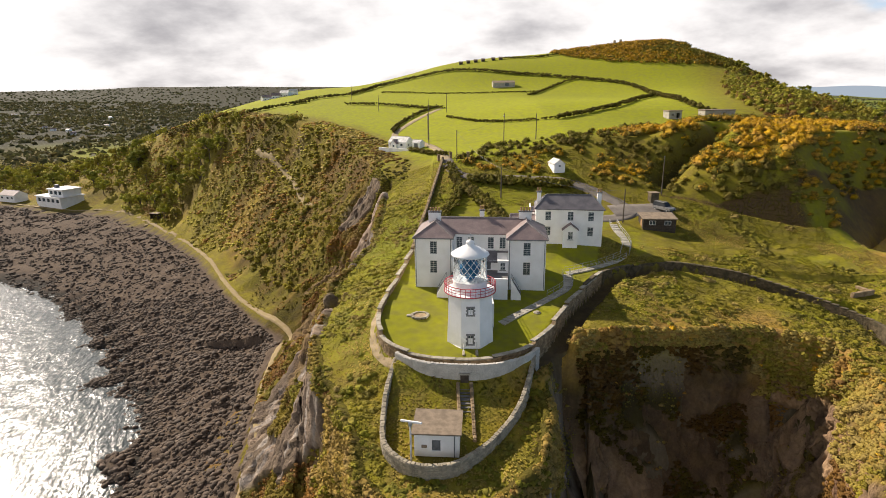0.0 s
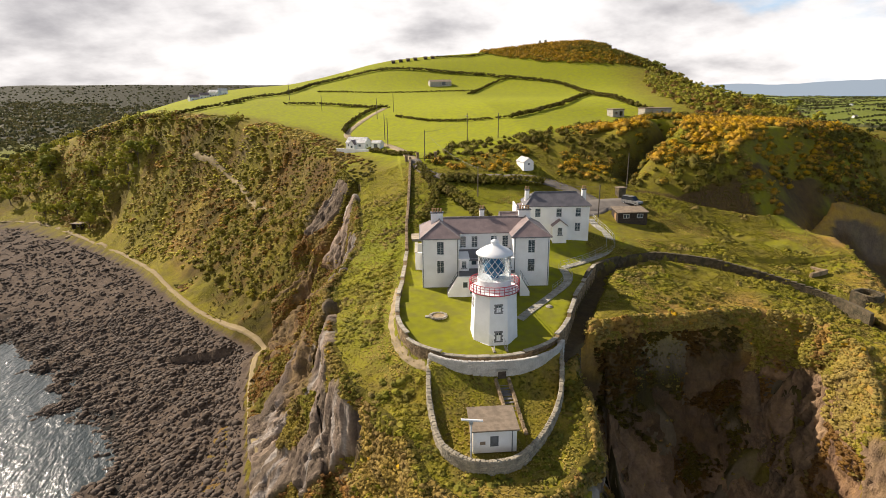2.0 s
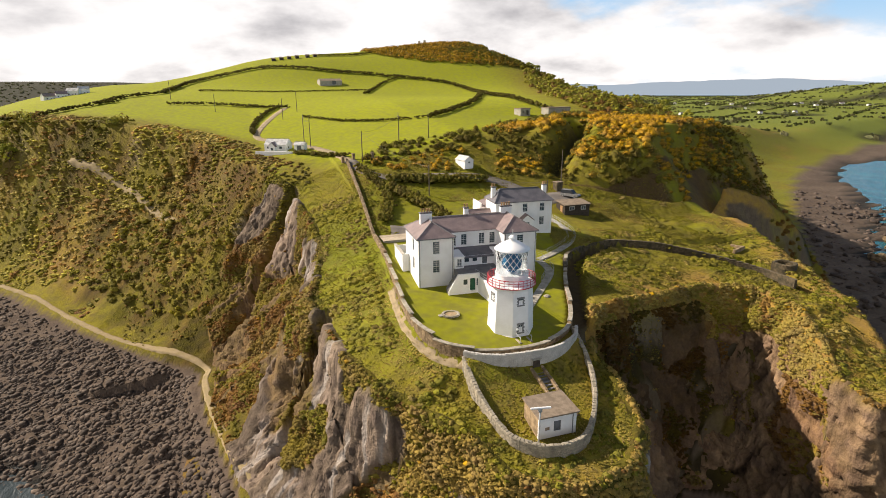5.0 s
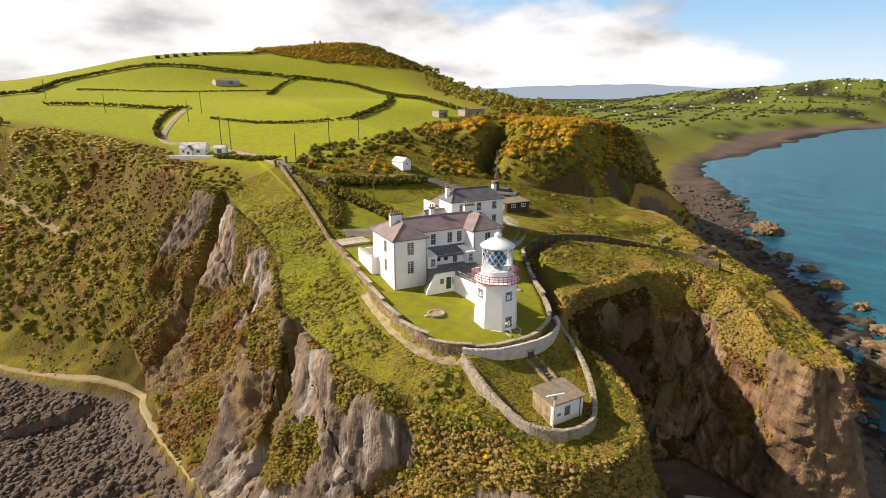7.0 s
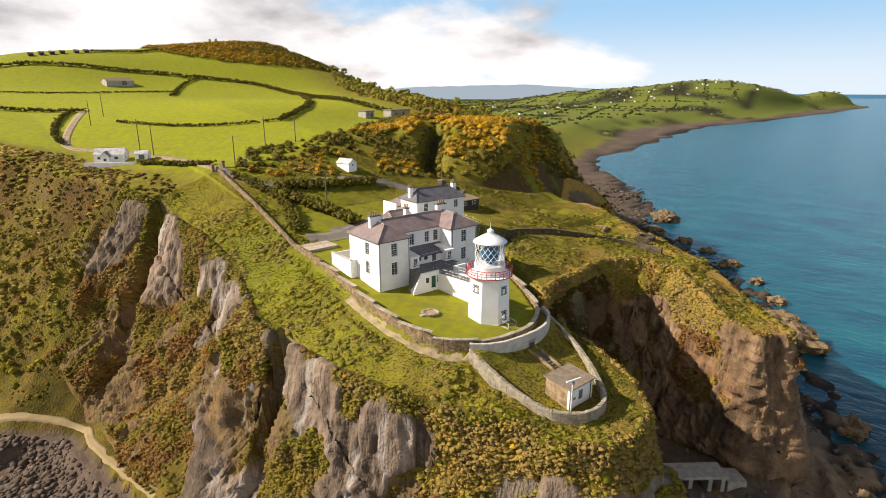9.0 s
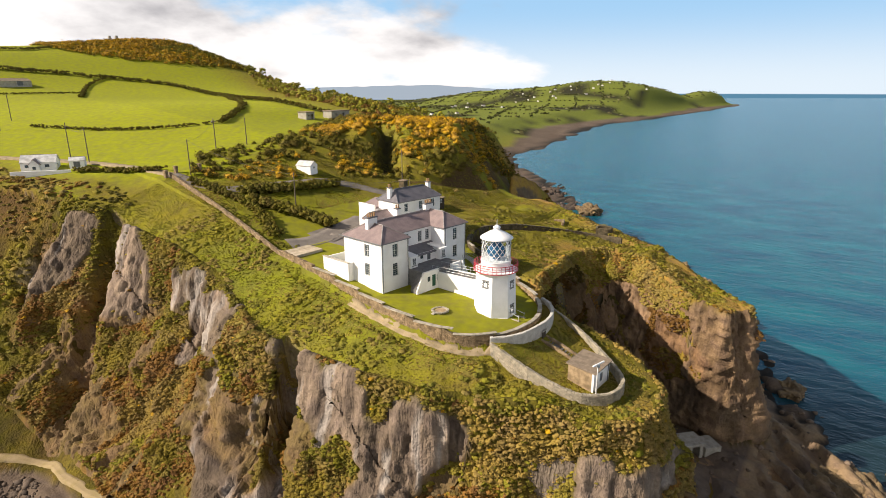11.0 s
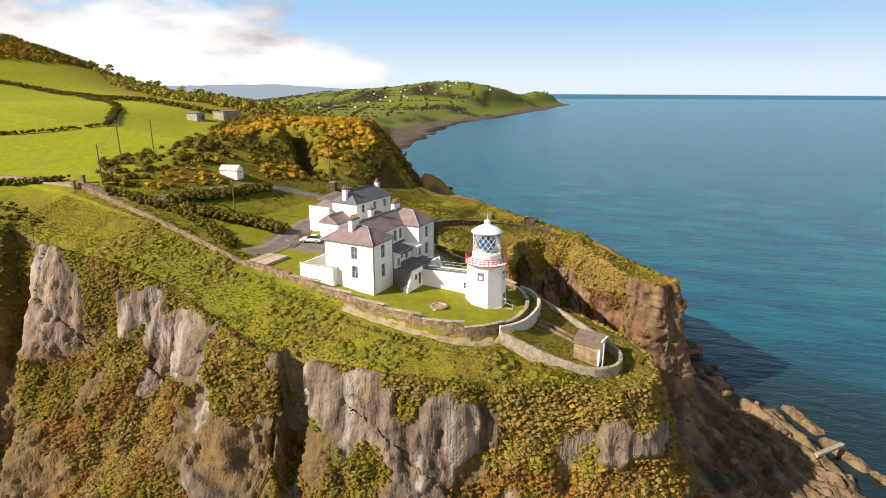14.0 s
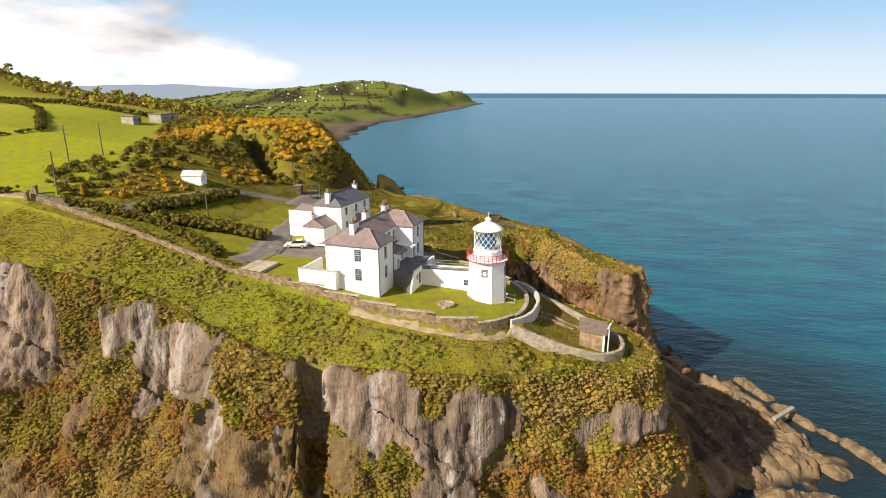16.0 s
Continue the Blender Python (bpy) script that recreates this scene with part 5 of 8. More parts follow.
def make_second_house():
    h = thing("rear_house", pose(16.9, 98.6, 42.0, 0, 0, -7.0), "smaller white house with gabled porch and slate roof", "house")
    E = 5.9
    w = 11.9
    wins = [(x, f + 1, 1.05, 1.65) for x in (2.2, 6.2, 9.8) for f in (3.75, 0.95) if not (x == 6.2 and f < 2)]
    facade(h, (0, 0), (w, 0), -1.0, E + 1.0, wins)
    facade(h, (0, 6.2), (0, 0.35), -1.0, E + 1.0, [])
    facade(h, (w, 0.35), (w, 6.2), -1.0, E + 1.0, [])
    facade(h, (w, 6.2), (0, 6.2), -1.0, E + 1.0, [])
    hip_roof(h, 0, w, 0, 6.2, E, 2.1, hips=(0.7, 0.7), mat=M_BLUESLATE)
    chimney(h, 0.5, 3.1, E - 0.5, 0.75, 0.9, 3.0, 2)
    chimney(h, w - 0.5, 3.1, E - 0.5, 0.75, 0.9, 3.0, 2)
    por = part("porch", poly_mesh([(4.9, -1.3, -1), (7.5, -1.3, -1), (7.5, 0, -1), (4.9, 0, -1), (4.9, -1.3, 2.3), (7.5, -1.3, 2.3), (7.5, 0, 2.3), (4.9, 0, 2.3), (6.2, -1.3, 3.3), (6.2, 0, 3.3)],
                                  [(0, 1, 5, 8, 4), (1, 2, 6, 5), (3, 0, 4, 7), (4, 8, 9, 7), (5, 6, 9, 8), (3, 2, 1, 0), (2, 3, 7, 9, 6)]), M_WHITE, h, "white gabled porch")
    part("porch_roof", poly_mesh([(4.7, -1.5, 2.2), (6.2, -1.5, 3.4), (7.7, -1.5, 2.2), (4.7, 0, 2.2), (6.2, 0, 3.4), (7.7, 0, 2.2), (4.7, -1.5, 2.32), (6.2, -1.5, 3.52), (7.7, -1.5, 2.32), (4.7, 0, 2.32), (6.2, 0, 3.52), (7.7, 0, 2.32)],
                                 [(6, 7, 10, 9), (7, 8, 11, 10), (1, 0, 3, 4), (2, 1, 4, 5), (0, 1, 7, 6), (1, 2, 8, 7), (0, 6, 9, 3), (8, 2, 5, 11)]), M_SLATE, por)
    sash_window(h, pose(6.2, -1.33, 0.6), 0.9, 1.4)
    # rear block behind a parapet, and a low roofed link
    part("wall", box(-1.2, 3.4, 6.0, 11.2, -1, 3.9), M_WHITE, h, "white rear block with a parapet")
    part("parapet", box(-1.2, -0.9, 6.0, 11.2, 3.9, 4.7), M_WHITE, h)
    part("roof", poly_mesh([(-0.9, 6.2, 4.0), (3.4, 6.2, 5.2), (3.4, 11.2, 5.2), (-0.9, 11.2, 4.0), (-0.9, 6.2, 3.9), (3.4, 6.2, 3.9), (3.4, 11.2, 3.9), (-0.9, 11.2, 3.9)],
                           [(0, 1, 2, 3), (7, 6, 5, 4), (0, 4, 5, 1), (1, 5, 6, 2), (2, 6, 7, 3), (3, 7, 4, 0)]), M_SLATE, h)
    part("wall", box(-4.6, 0.0, 1.2, 5.6, -1, 2.6), M_WHITE, h, "low white outbuilding")
    hip_roof(h, -4.6, 0.0, 1.2, 5.6, 2.6, 1.5, hips=(0, 0), over=0.15)
    return h


make_second_house()


# ---- fog signal hut on the point ----
def make_hut():
    h = thing("signal_hut", pose(-2.1, 49.0, 31.7, 0, 0, -3.0), "small white hut with a brown felt roof behind the stone wall", "hut")
    wl_ = part("wall", wall_with_holes(4.7, 2.75, [(1.85, 2.75, 0.7, 2.0), (0.75, 1.35, 0.95, 1.4)], 0.3), M_WHITE, h)
    for a, b, c, d in ((0, 0.3, 0.3, 3.7), (4.4, 4.7, 0.3, 3.7), (0.3, 4.4, 3.4, 3.7)):
        part("wall", box(a, b, c, d, 0, 2.9), M_STONE if a == 0 and b < 1 else M_WHITE, h)
    part("shutter", box(1.85, 2.75, 0.08, 0.14, 0.7, 2.0), M_PIPE, h, "grey shuttered window")
    part("vent_grille", box(0.75, 1.35, 0.08, 0.14, 0.95, 1.4), M_FELT, h)
    roof = poly_mesh([(-0.25, -0.3, 2.72), (4.95, -0.3, 2.72), (4.95, 3.95, 3.05), (-0.25, 3.95, 3.05), (-0.25, -0.3, 2.88), (4.95, -0.3, 2.88), (4.95, 3.95, 3.21), (-0.25, 3.95, 3.21)],
                     [(4, 5, 6, 7), (3, 2, 1, 0), (0, 1, 5, 4), (1, 2, 6, 5), (2, 3, 7, 6), (3, 0, 4, 7)])
    part("roof", roof, M_FELT, h, "flat brown felted roof")
    part("downpipe", rod((4.2, -0.08, 0), (4.2, -0.08, 2.7), 0.05), M_PIPE, h)
    pole = thing("signal_mast", pose(-2.4, 48.5, 31.5), "white mast with a slim white horizontal arm beside the hut", "mast")
    part("mast", rod((0, 0, -0.3), (0, 0, 4.4), 0.11, 8, 0.09), M_WINFRAME, pole)
    arm = part("arm", box(-1.15, 1.15, -0.12, 0.12, 4.5, 4.7, 0.05), M_TOWER, pole, "white horizontal arm")
    arm.matrix_basis = pose(0.1, 0, 0, 0, 0, -14)
    part("head", box(-0.2, 0.2, -0.2, 0.2, 4.15, 4.5, 0.04), M_RAIL, pole)


make_hut()


# ---- walls ----
def offset_line(pts, d):
    out = []
    for i, p in enumerate(pts):
        a = Vector(pts[max(i - 1, 0)][:2])
        b = Vector(pts[min(i + 1, len(pts) - 1)][:2])
        t = (b - a).normalized()
        out.append((p[0] - t.y * d, p[1] + t.x * d))
    return out


def resample(pts, step):
    """Points at even steps along a smoothed polyline."""
    fine = []
    n = len(pts)
    for i in range(n - 1):
        p0, p1, p2, p3 = (Vector(pts[max(0, min(n - 1, k))]) for k in (i - 1, i, i + 1, i + 2))
        for k in range(12):
            t = k / 12
            fine.append(0.5 * ((2 * p1) + (p2 - p0) * t + (2 * p0 - 5 * p1 + 4 * p2 - p3) * t * t + (3 * p1 - p0 - 3 * p2 + p3) * t * t * t))
    fine.append(Vector(pts[-1]))
    out, left = [fine[0]], step
    for a, b in zip(fine[:-1], fine[1:]):
        d = (b - a).length
        run = 0.0
        while d - run >= left:
            run += left
            out.append(a + (b - a) * (run / d))
            left = step
        left -= d - run
    out.append(fine[-1])
    return out


def ribbon(line, thick, z_top, z_foot, jitter=0.03):
    """A wall along a line of points; z_top and z_foot give its heights there."""
    bm = bmesh.new()
    L, R = offset_line(line, thick / 2), offset_line(line, -thick / 2)
    rows = []
    for i, (l_, r_) in enumerate(zip(L, R)):
        zt, zf = z_top(i), z_foot(i)
        j = [random.uniform(-jitter, jitter) for _ in range(4)]
        rows.append([bm.verts.new((l_[0], l_[1], zf)), bm.verts.new((l_[0] + j[0], l_[1] + j[1], zt)), bm.verts.new((r_[0] + j[2], r_[1] + j[3], zt + j[0])), bm.verts.new((r_[0], r_[1], zf))])
    for a, b in zip(rows[:-1], rows[1:]):
        for k in range(3):
            bm.faces.new((a[k], a[k + 1], b[k + 1], b[k]))
    bm.faces.new(rows[0])
    bm.faces.new(rows[-1][::-1])
    bmesh.ops.recalc_face_normals(bm, faces=bm.faces)
    return bm


def stone_wall(name, pts, thick, top, depth, mat, label, step=1.0, course=0.24, proud=0.05, coping=0.0, level=False, cap_mat=None):
    """A rubble wall: a core, rough stones standing proud on both faces and the top, and, if asked for, coping slabs."""
    line = resample(pts, step)
    z = [top(p.x, p.y) for p in line]
    if level:                                            # coping in level lengths that step with the ground
        for i in range(0, len(z), 4):
            z[i:i + 4] = [sum(z[i:i + 4]) / len(z[i:i + 4])] * len(z[i:i + 4])
    wall = tagged(part(name, ribbon([(p.x, p.y) for p in line], thick, lambda i: z[i], lambda i: z[i] - depth), mat), label, "wall", kind="structure")
    verts, faces = [], []
    rng = np.random.default_rng(7)

    def block(c, u, v, w, a, b, d):
        """A rough stone: centre c, axes u (length a), v (height b), w (depth d)."""
        base = len(verts)
        for sx, sy, sz in ((-1, -1, 0), (1, -1, 0), (1, 1, 0), (-1, 1, 0), (-0.8, -0.8, 1), (0.8, -0.8, 1), (0.8, 0.8, 1), (-0.8, 0.8, 1)):
            j = 1 + rng.uniform(-0.14, 0.14)
            verts.append(c + u * (sx * a / 2 * j) + v * (sy * b / 2 * j) + w * (sz * d * j))
        for f in ((4, 5, 6, 7), (0, 1, 5, 4), (1, 2, 6, 5), (2, 3, 7, 6), (3, 0, 4, 7)):
            faces.append([base + i for i in f])

    up = Vector((0, 0, 1))
    for i in range(len(line) - 1):
        a, b = line[i], line[i + 1]
        t = Vector((b.x - a.x, b.y - a.y, 0))
        n = t.length
        if n < 0.05:
            continue
        t.normalize()
        side = Vector((-t.y, t.x, 0))
        rise = Vector((t.x, t.y, (z[i + 1] - z[i]) / n))
        for s in (1, -1):
            k = 0
            while (k + 1) * course < min(depth, 3.1):
                x = (k % 2) * 0.17
                while x < n - 0.05:
                    ln = min(rng.uniform(0.28, 0.55), n - x)
                    c = Vector((a.x, a.y, 0)) + t * (x + ln / 2) + side * (s * (thick / 2 - 0.01)) + up * (z[i] + (z[i + 1] - z[i]) * (x + ln / 2) / n - (k + 0.5) * course)
                    block(c, rise, up, side * s, ln * 0.93, course * 0.92, proud * rng.uniform(0.5, 1.4))
                    x += ln
                k += 1
        if not coping:
            x = 0.0
            while x < n - 0.05:
                ln = min(rng.uniform(0.3, 0.6), n - x)
                c = Vector((a.x, a.y, z[i] + (z[i + 1] - z[i]) * (x + ln / 2) / n)) + t * (x + ln / 2) + side * rng.uniform(-0.03, 0.03)
                block(c, rise, side, up, ln * 0.97, thick * rng.uniform(0.9, 1.08), rng.uniform(0.06, 0.12))
                x += ln
    me = bpy.data.meshes.new("stones")
    me.from_pydata([tuple(v) for v in verts], [], faces)
    me.materials.append(mat)
    st = new("stones", me)
    st.parent = wall
    st["kind"] = "stuff"
    if coping:
        for i in range(len(line) - 1):
            a, b = line[i], line[i + 1]
            n = math.hypot(b.x - a.x, b.y - a.y)
            if n < 0.2:
                continue
            bm = box(-n / 2 + 0.012, n / 2 - 0.012, -thick / 2 - 0.07, thick / 2 + 0.07, 0.0, coping, 0.025)
            o = part("coping_stone", bm, cap_mat or mat, wall)
            o.matrix_basis = pose((a.x + b.x) / 2, (a.y + b.y) / 2, max(z[i], z[i + 1]) + random.uniform(-0.012, 0.012), 0, 0, math.degrees(math.atan2(b.y - a.y, b.x - a.x)))
    return wall


M_COPING = material("pale_coping_stone", (0.40, 0.36, 0.29), 0.9, spread=0.3, scale=1.5, fine=9, bump=0.4, dark=(0.26, 0.23, 0.17), per_object=0.35)


def lawn_level(x, y):
    return float(plateau(np.array([x]), np.array([y]))[0])


def inner_level(p, y):
    """Lawn height just inside the garden wall at that northing."""
    return float(np.interp(y, [58, 61, 67, 73, 80, 86, 98, 108], [35.8, 36.0, 36.6, 37.5, 38.0, 38.4, 40.0, 40.9]))


stone_wall("wall_garden", GARDEN[1:-1], 0.5, lambda x, y: inner_level(x, y) + 0.62, 3.4, M_STONE, "brown-grey stone garden wall with stepped pale coping", 1.55, coping=0.14, level=True, cap_mat=M_COPING)
stone_wall("wall_west", WEST_LINE, 0.55, lambda x, y: lawn_level(x + 0.6, y) + 0.75, 2.8, M_STONE, "long grey stone wall running up to the gate", 1.0, course=0.3)
WHITE_LINE = [(-5.3, 62.8), (-3.2, 60.9), (-0.8, 59.9), (2, 59.5), (5, 59.4), (8.4, 60.2), (11.2, 62.0), (12.8, 64.2)]
stone_wall("wall_point", WHITE_LINE, 0.45, lambda x, y: 36.85, 3.6, M_LIME, "lime-washed stone retaining wall below the tower", 1.0, course=0.28, proud=0.03)
stone_wall("wall_foreland", FORE, 0.5, lambda x, y: float(np.interp(y, [46, 50, 53.5, 57, 64], [32.6, 32.9, 33.6, 34.6, 36.6])), 2.4, M_PALESTONE, "pale rough stone wall curving round the hut", 0.9, proud=0.06)
# dark stone here also carries the shade on the wall's south face
stone_wall("wall_east", WALL_EAST, 0.5, lambda x, y: float(np.interp(x, [22, 40, 50, 56, 60, 64], [39.2, 39.2, 38.3, 37.1, 36.2, 35.2])), 3.4, M_DARKSTONE, "dark stone retaining wall curving across the grass, its shaded face put into the colour", 1.2, course=0.3, coping=0.1, cap_mat=M_DARKSTONE)
PEN = [(66.8, 76.6), (69.6, 77.2), (70.4, 74.4), (67.6, 73.6), (66.9, 76.2)]
stone_wall("wall_pen", PEN, 0.45, lambda x, y: float(land(np.array([68.6]), np.array([75.4]))[0][0]) + 1.0, 2.2, M_DARKSTONE, "small square pen of dark stone at the wall's end", 0.8, course=0.3)


# ---- planting ----
def mesh_from(name, verts, faces, mat, colors=None, normals=None):
    """A mesh from arrays of vertices and of equal-sided faces; colors, normals: one for each vertex."""
    k = faces.shape[1]
    me = bpy.data.meshes.new(name)
    me.vertices.add(len(verts))
    me.vertices.foreach_set("co", np.ascontiguousarray(verts, dtype=np.float32).ravel())
    me.loops.add(faces.size)
    me.loops.foreach_set("vertex_index", faces.ravel().astype(np.int32))
    me.polygons.add(len(faces))
    me.polygons.foreach_set("loop_start", np.arange(0, faces.size, k, dtype=np.int32))
    me.update(calc_edges=True)
    if colors is not None:
        at = me.color_attributes.new("cover", "FLOAT_COLOR", "POINT")
        at.data.foreach_set("color", np.concatenate([colors, np.ones((len(colors), 1))], 1).astype(np.float32).ravel())
    if normals is not None:
        me.shade_smooth()
        me.attributes.new("custom_normal", "FLOAT_VECTOR", "POINT").data.foreach_set("vector", np.ascontiguousarray(normals, dtype=np.float32).ravel())
    me.materials.append(mat)
    return me


M_LEAF = material("foliage", (0.08, 0.09, 0.02), 0.8, spread=0.32, scale=0.35, fine=4.5, bump=0.45, distance=0.14, attr="cover", island=0.06, spec=0.12, leaf=0.22, stain=0.80)
M_BARK = material("bark", (0.13, 0.10, 0.07), 0.9, spread=0.3, scale=3, bump=0.4)


def leaf_cloud(centres, radii, per, size, colors, rng, flat=0.8, fill=0.55, tips=None, body=0.0):
    """Many small leaf sprays spread through rounded crowns. Returns vertices, quads, colours and normals of the vertices; tips: the colour of blossom on each crown and its share."""
    n = len(centres)
    N = n * per
    d = rng.normal(size=(N, 3))
    d /= np.linalg.norm(d, axis=1)[:, None]
    d[:, 2] = np.abs(d[:, 2]) * 1.0 - 0.25 * (rng.random(N) < 0.4)
    rad = fill + (1 - fill) * rng.random(N) ** 0.6
    lump = 1 + 0.28 * np.sin(d[:, 0] * 5 + np.repeat(rng.random(n) * 9, per)) * np.cos(d[:, 1] * 6 + np.repeat(rng.random(n) * 9, per))
    R = np.repeat(radii, per)[:, None]
    c = np.repeat(centres, per, 0) + d * R * (rad * lump)[:, None] * np.array([1, 1, flat])
    nrm = d + rng.normal(size=(N, 3)) * 0.30
    nrm /= np.linalg.norm(nrm, axis=1)[:, None]
    u = np.cross(nrm, rng.normal(size=(N, 3)))
    u /= np.linalg.norm(u, axis=1)[:, None] + 1e-9
    v = np.cross(nrm, u)
    s = (size * (0.6 + 0.8 * rng.random(N)))[:, None] * np.clip(R, 0.6, 1.6) ** 0.3
    bend = nrm * s * 0.25
    verts = np.stack([c - u * s - bend, c - v * s * 0.6, c + u * s - bend, c + v * s * 0.6], 1).reshape(-1, 3)
    faces = np.arange(N * 4).reshape(-1, 4)
    col = np.repeat(colors, per, 0)
    if tips is not None:
        bloom = (rng.random(N) < np.repeat(tips[1], per) * (0.35 + 0.65 * smooth(-0.1, 0.5, d[:, 2]))) & (rad > fill + 0.25 * (1 - fill))
        col = np.where(bloom[:, None], tips[0], col)
    col = np.repeat(col * (0.92 + 0.16 * rng.random((N, 1))), 4, 0)
    soft = d + np.array([0, 0, 0.35]) + 0.55 * nrm
    soft /= np.linalg.norm(soft, axis=1)[:, None]
    soft = np.repeat(soft, 4, 0)
    if body:                                             # the close twiggy mass under the outer sprays
        el, az = np.radians([-20, 30, 82]), np.radians(np.arange(6) * 60.0)
        ball = np.stack([np.outer(np.cos(el), np.cos(az)), np.outer(np.cos(el), np.sin(az)), np.outer(np.sin(el), np.ones(6))], -1).reshape(-1, 3)
        turn = rng.uniform(0, 6.28, n)
        ct, st = np.cos(turn)[:, None], np.sin(turn)[:, None]
        dirs = np.stack([ball[None, :, 0] * ct - ball[None, :, 1] * st, ball[None, :, 0] * st + ball[None, :, 1] * ct, ball[None, :, 2] + 0 * ct], -1)
        size_ = radii[:, None] * body * rng.uniform(0.6, 1.3, (n, 18))
        bv = (centres[:, None] + dirs * size_[..., None] * np.array([1, 1, flat])).reshape(-1, 3)
        i = np.arange(6)
        ring = np.concatenate([np.stack([k * 6 + i, k * 6 + (i + 1) % 6, k * 6 + 6 + (i + 1) % 6, k * 6 + 6 + i], 1) for k in range(2)])
        bf = (ring[None] + (np.arange(n) * 18)[:, None, None]).reshape(-1, 4) + len(verts)
        bn = (dirs + np.array([0, 0, 0.2]) + 0.5 * rng.normal(size=dirs.shape)).reshape(-1, 3)
        # inner mass toned down, the shade within the bush put into its colour
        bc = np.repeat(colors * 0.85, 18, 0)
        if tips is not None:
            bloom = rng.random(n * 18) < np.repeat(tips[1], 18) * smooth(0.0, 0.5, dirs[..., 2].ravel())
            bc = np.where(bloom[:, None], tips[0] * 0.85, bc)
        verts, faces, col = np.concatenate([verts, bv]), np.concatenate([faces, bf]), np.concatenate([col, bc])
        soft = np.concatenate([soft, bn / np.linalg.norm(bn, axis=1)[:, None]])
    return verts, faces, col, soft


def scatter(n, x0, x1, y0, y1, keep, rng):
    x, y = rng.uniform(x0, x1, n), rng.uniform(y0, y1, n)
    z, cliff, share, wf, db = land(x, y)
    m = keep(x, y, z, cliff, share, wf, db)
    return x[m], y[m], z[m]


def stuff(name, data, mat, label, category):
    me = mesh_from(name, data[0], data[1], mat, data[2], data[3] if len(data) > 3 else None)
    return tagged(new(name, me), label, category, kind="stuff")


GORSE_GOLD, GORSE_GREEN, BRAMBLE, BRACKEN = np.array((0.62, 0.37, 0.008)), np.array((0.160, 0.128, 0.014)), np.array((0.165, 0.152, 0.016)), np.array((0.40, 0.20, 0.04))
FRESH = np.array((0.240, 0.240, 0.016))
GRASS_A, GRASS_B, STRAW = np.array((0.325, 0.285, 0.026)), np.array((0.232, 0.202, 0.022)), np.array((0.48, 0.365, 0.085))


def mixed(n, rng, *pairs):
    """Colours for n plants, drawn from (colour, share) pairs and varied."""
    cols = np.array([c for c, _ in pairs])
    p = np.array([s for _, s in pairs], float)
    k = rng.choice(len(pairs), n, p=p / p.sum())
    return cols[k] * rng.uniform(0.8, 1.2, (n, 1))


def patchy(x, y, rng, seed, size, *pairs, mess=0.06):
    """Colours for plants at x, y that follow each other in drifts about size metres across, from (colour, share) pairs."""
    v = fbm(x, y, size, 3, seed) + mess * rng.normal(size=len(x))
    u = (np.argsort(np.argsort(v)) + 0.5) / max(len(x), 1)
    cols = np.array([c for c, _ in pairs])
    p = np.cumsum([q for _, q in pairs]) / sum(q for _, q in pairs)
    mean = (cols * (np.array([q for _, q in pairs]) / sum(q for _, q in pairs))[:, None]).sum(0)
    return (0.7 * cols[np.minimum(np.searchsorted(p, u), len(pairs) - 1)] + 0.3 * mean) * rng.uniform(0.9, 1.1, (len(x), 1))


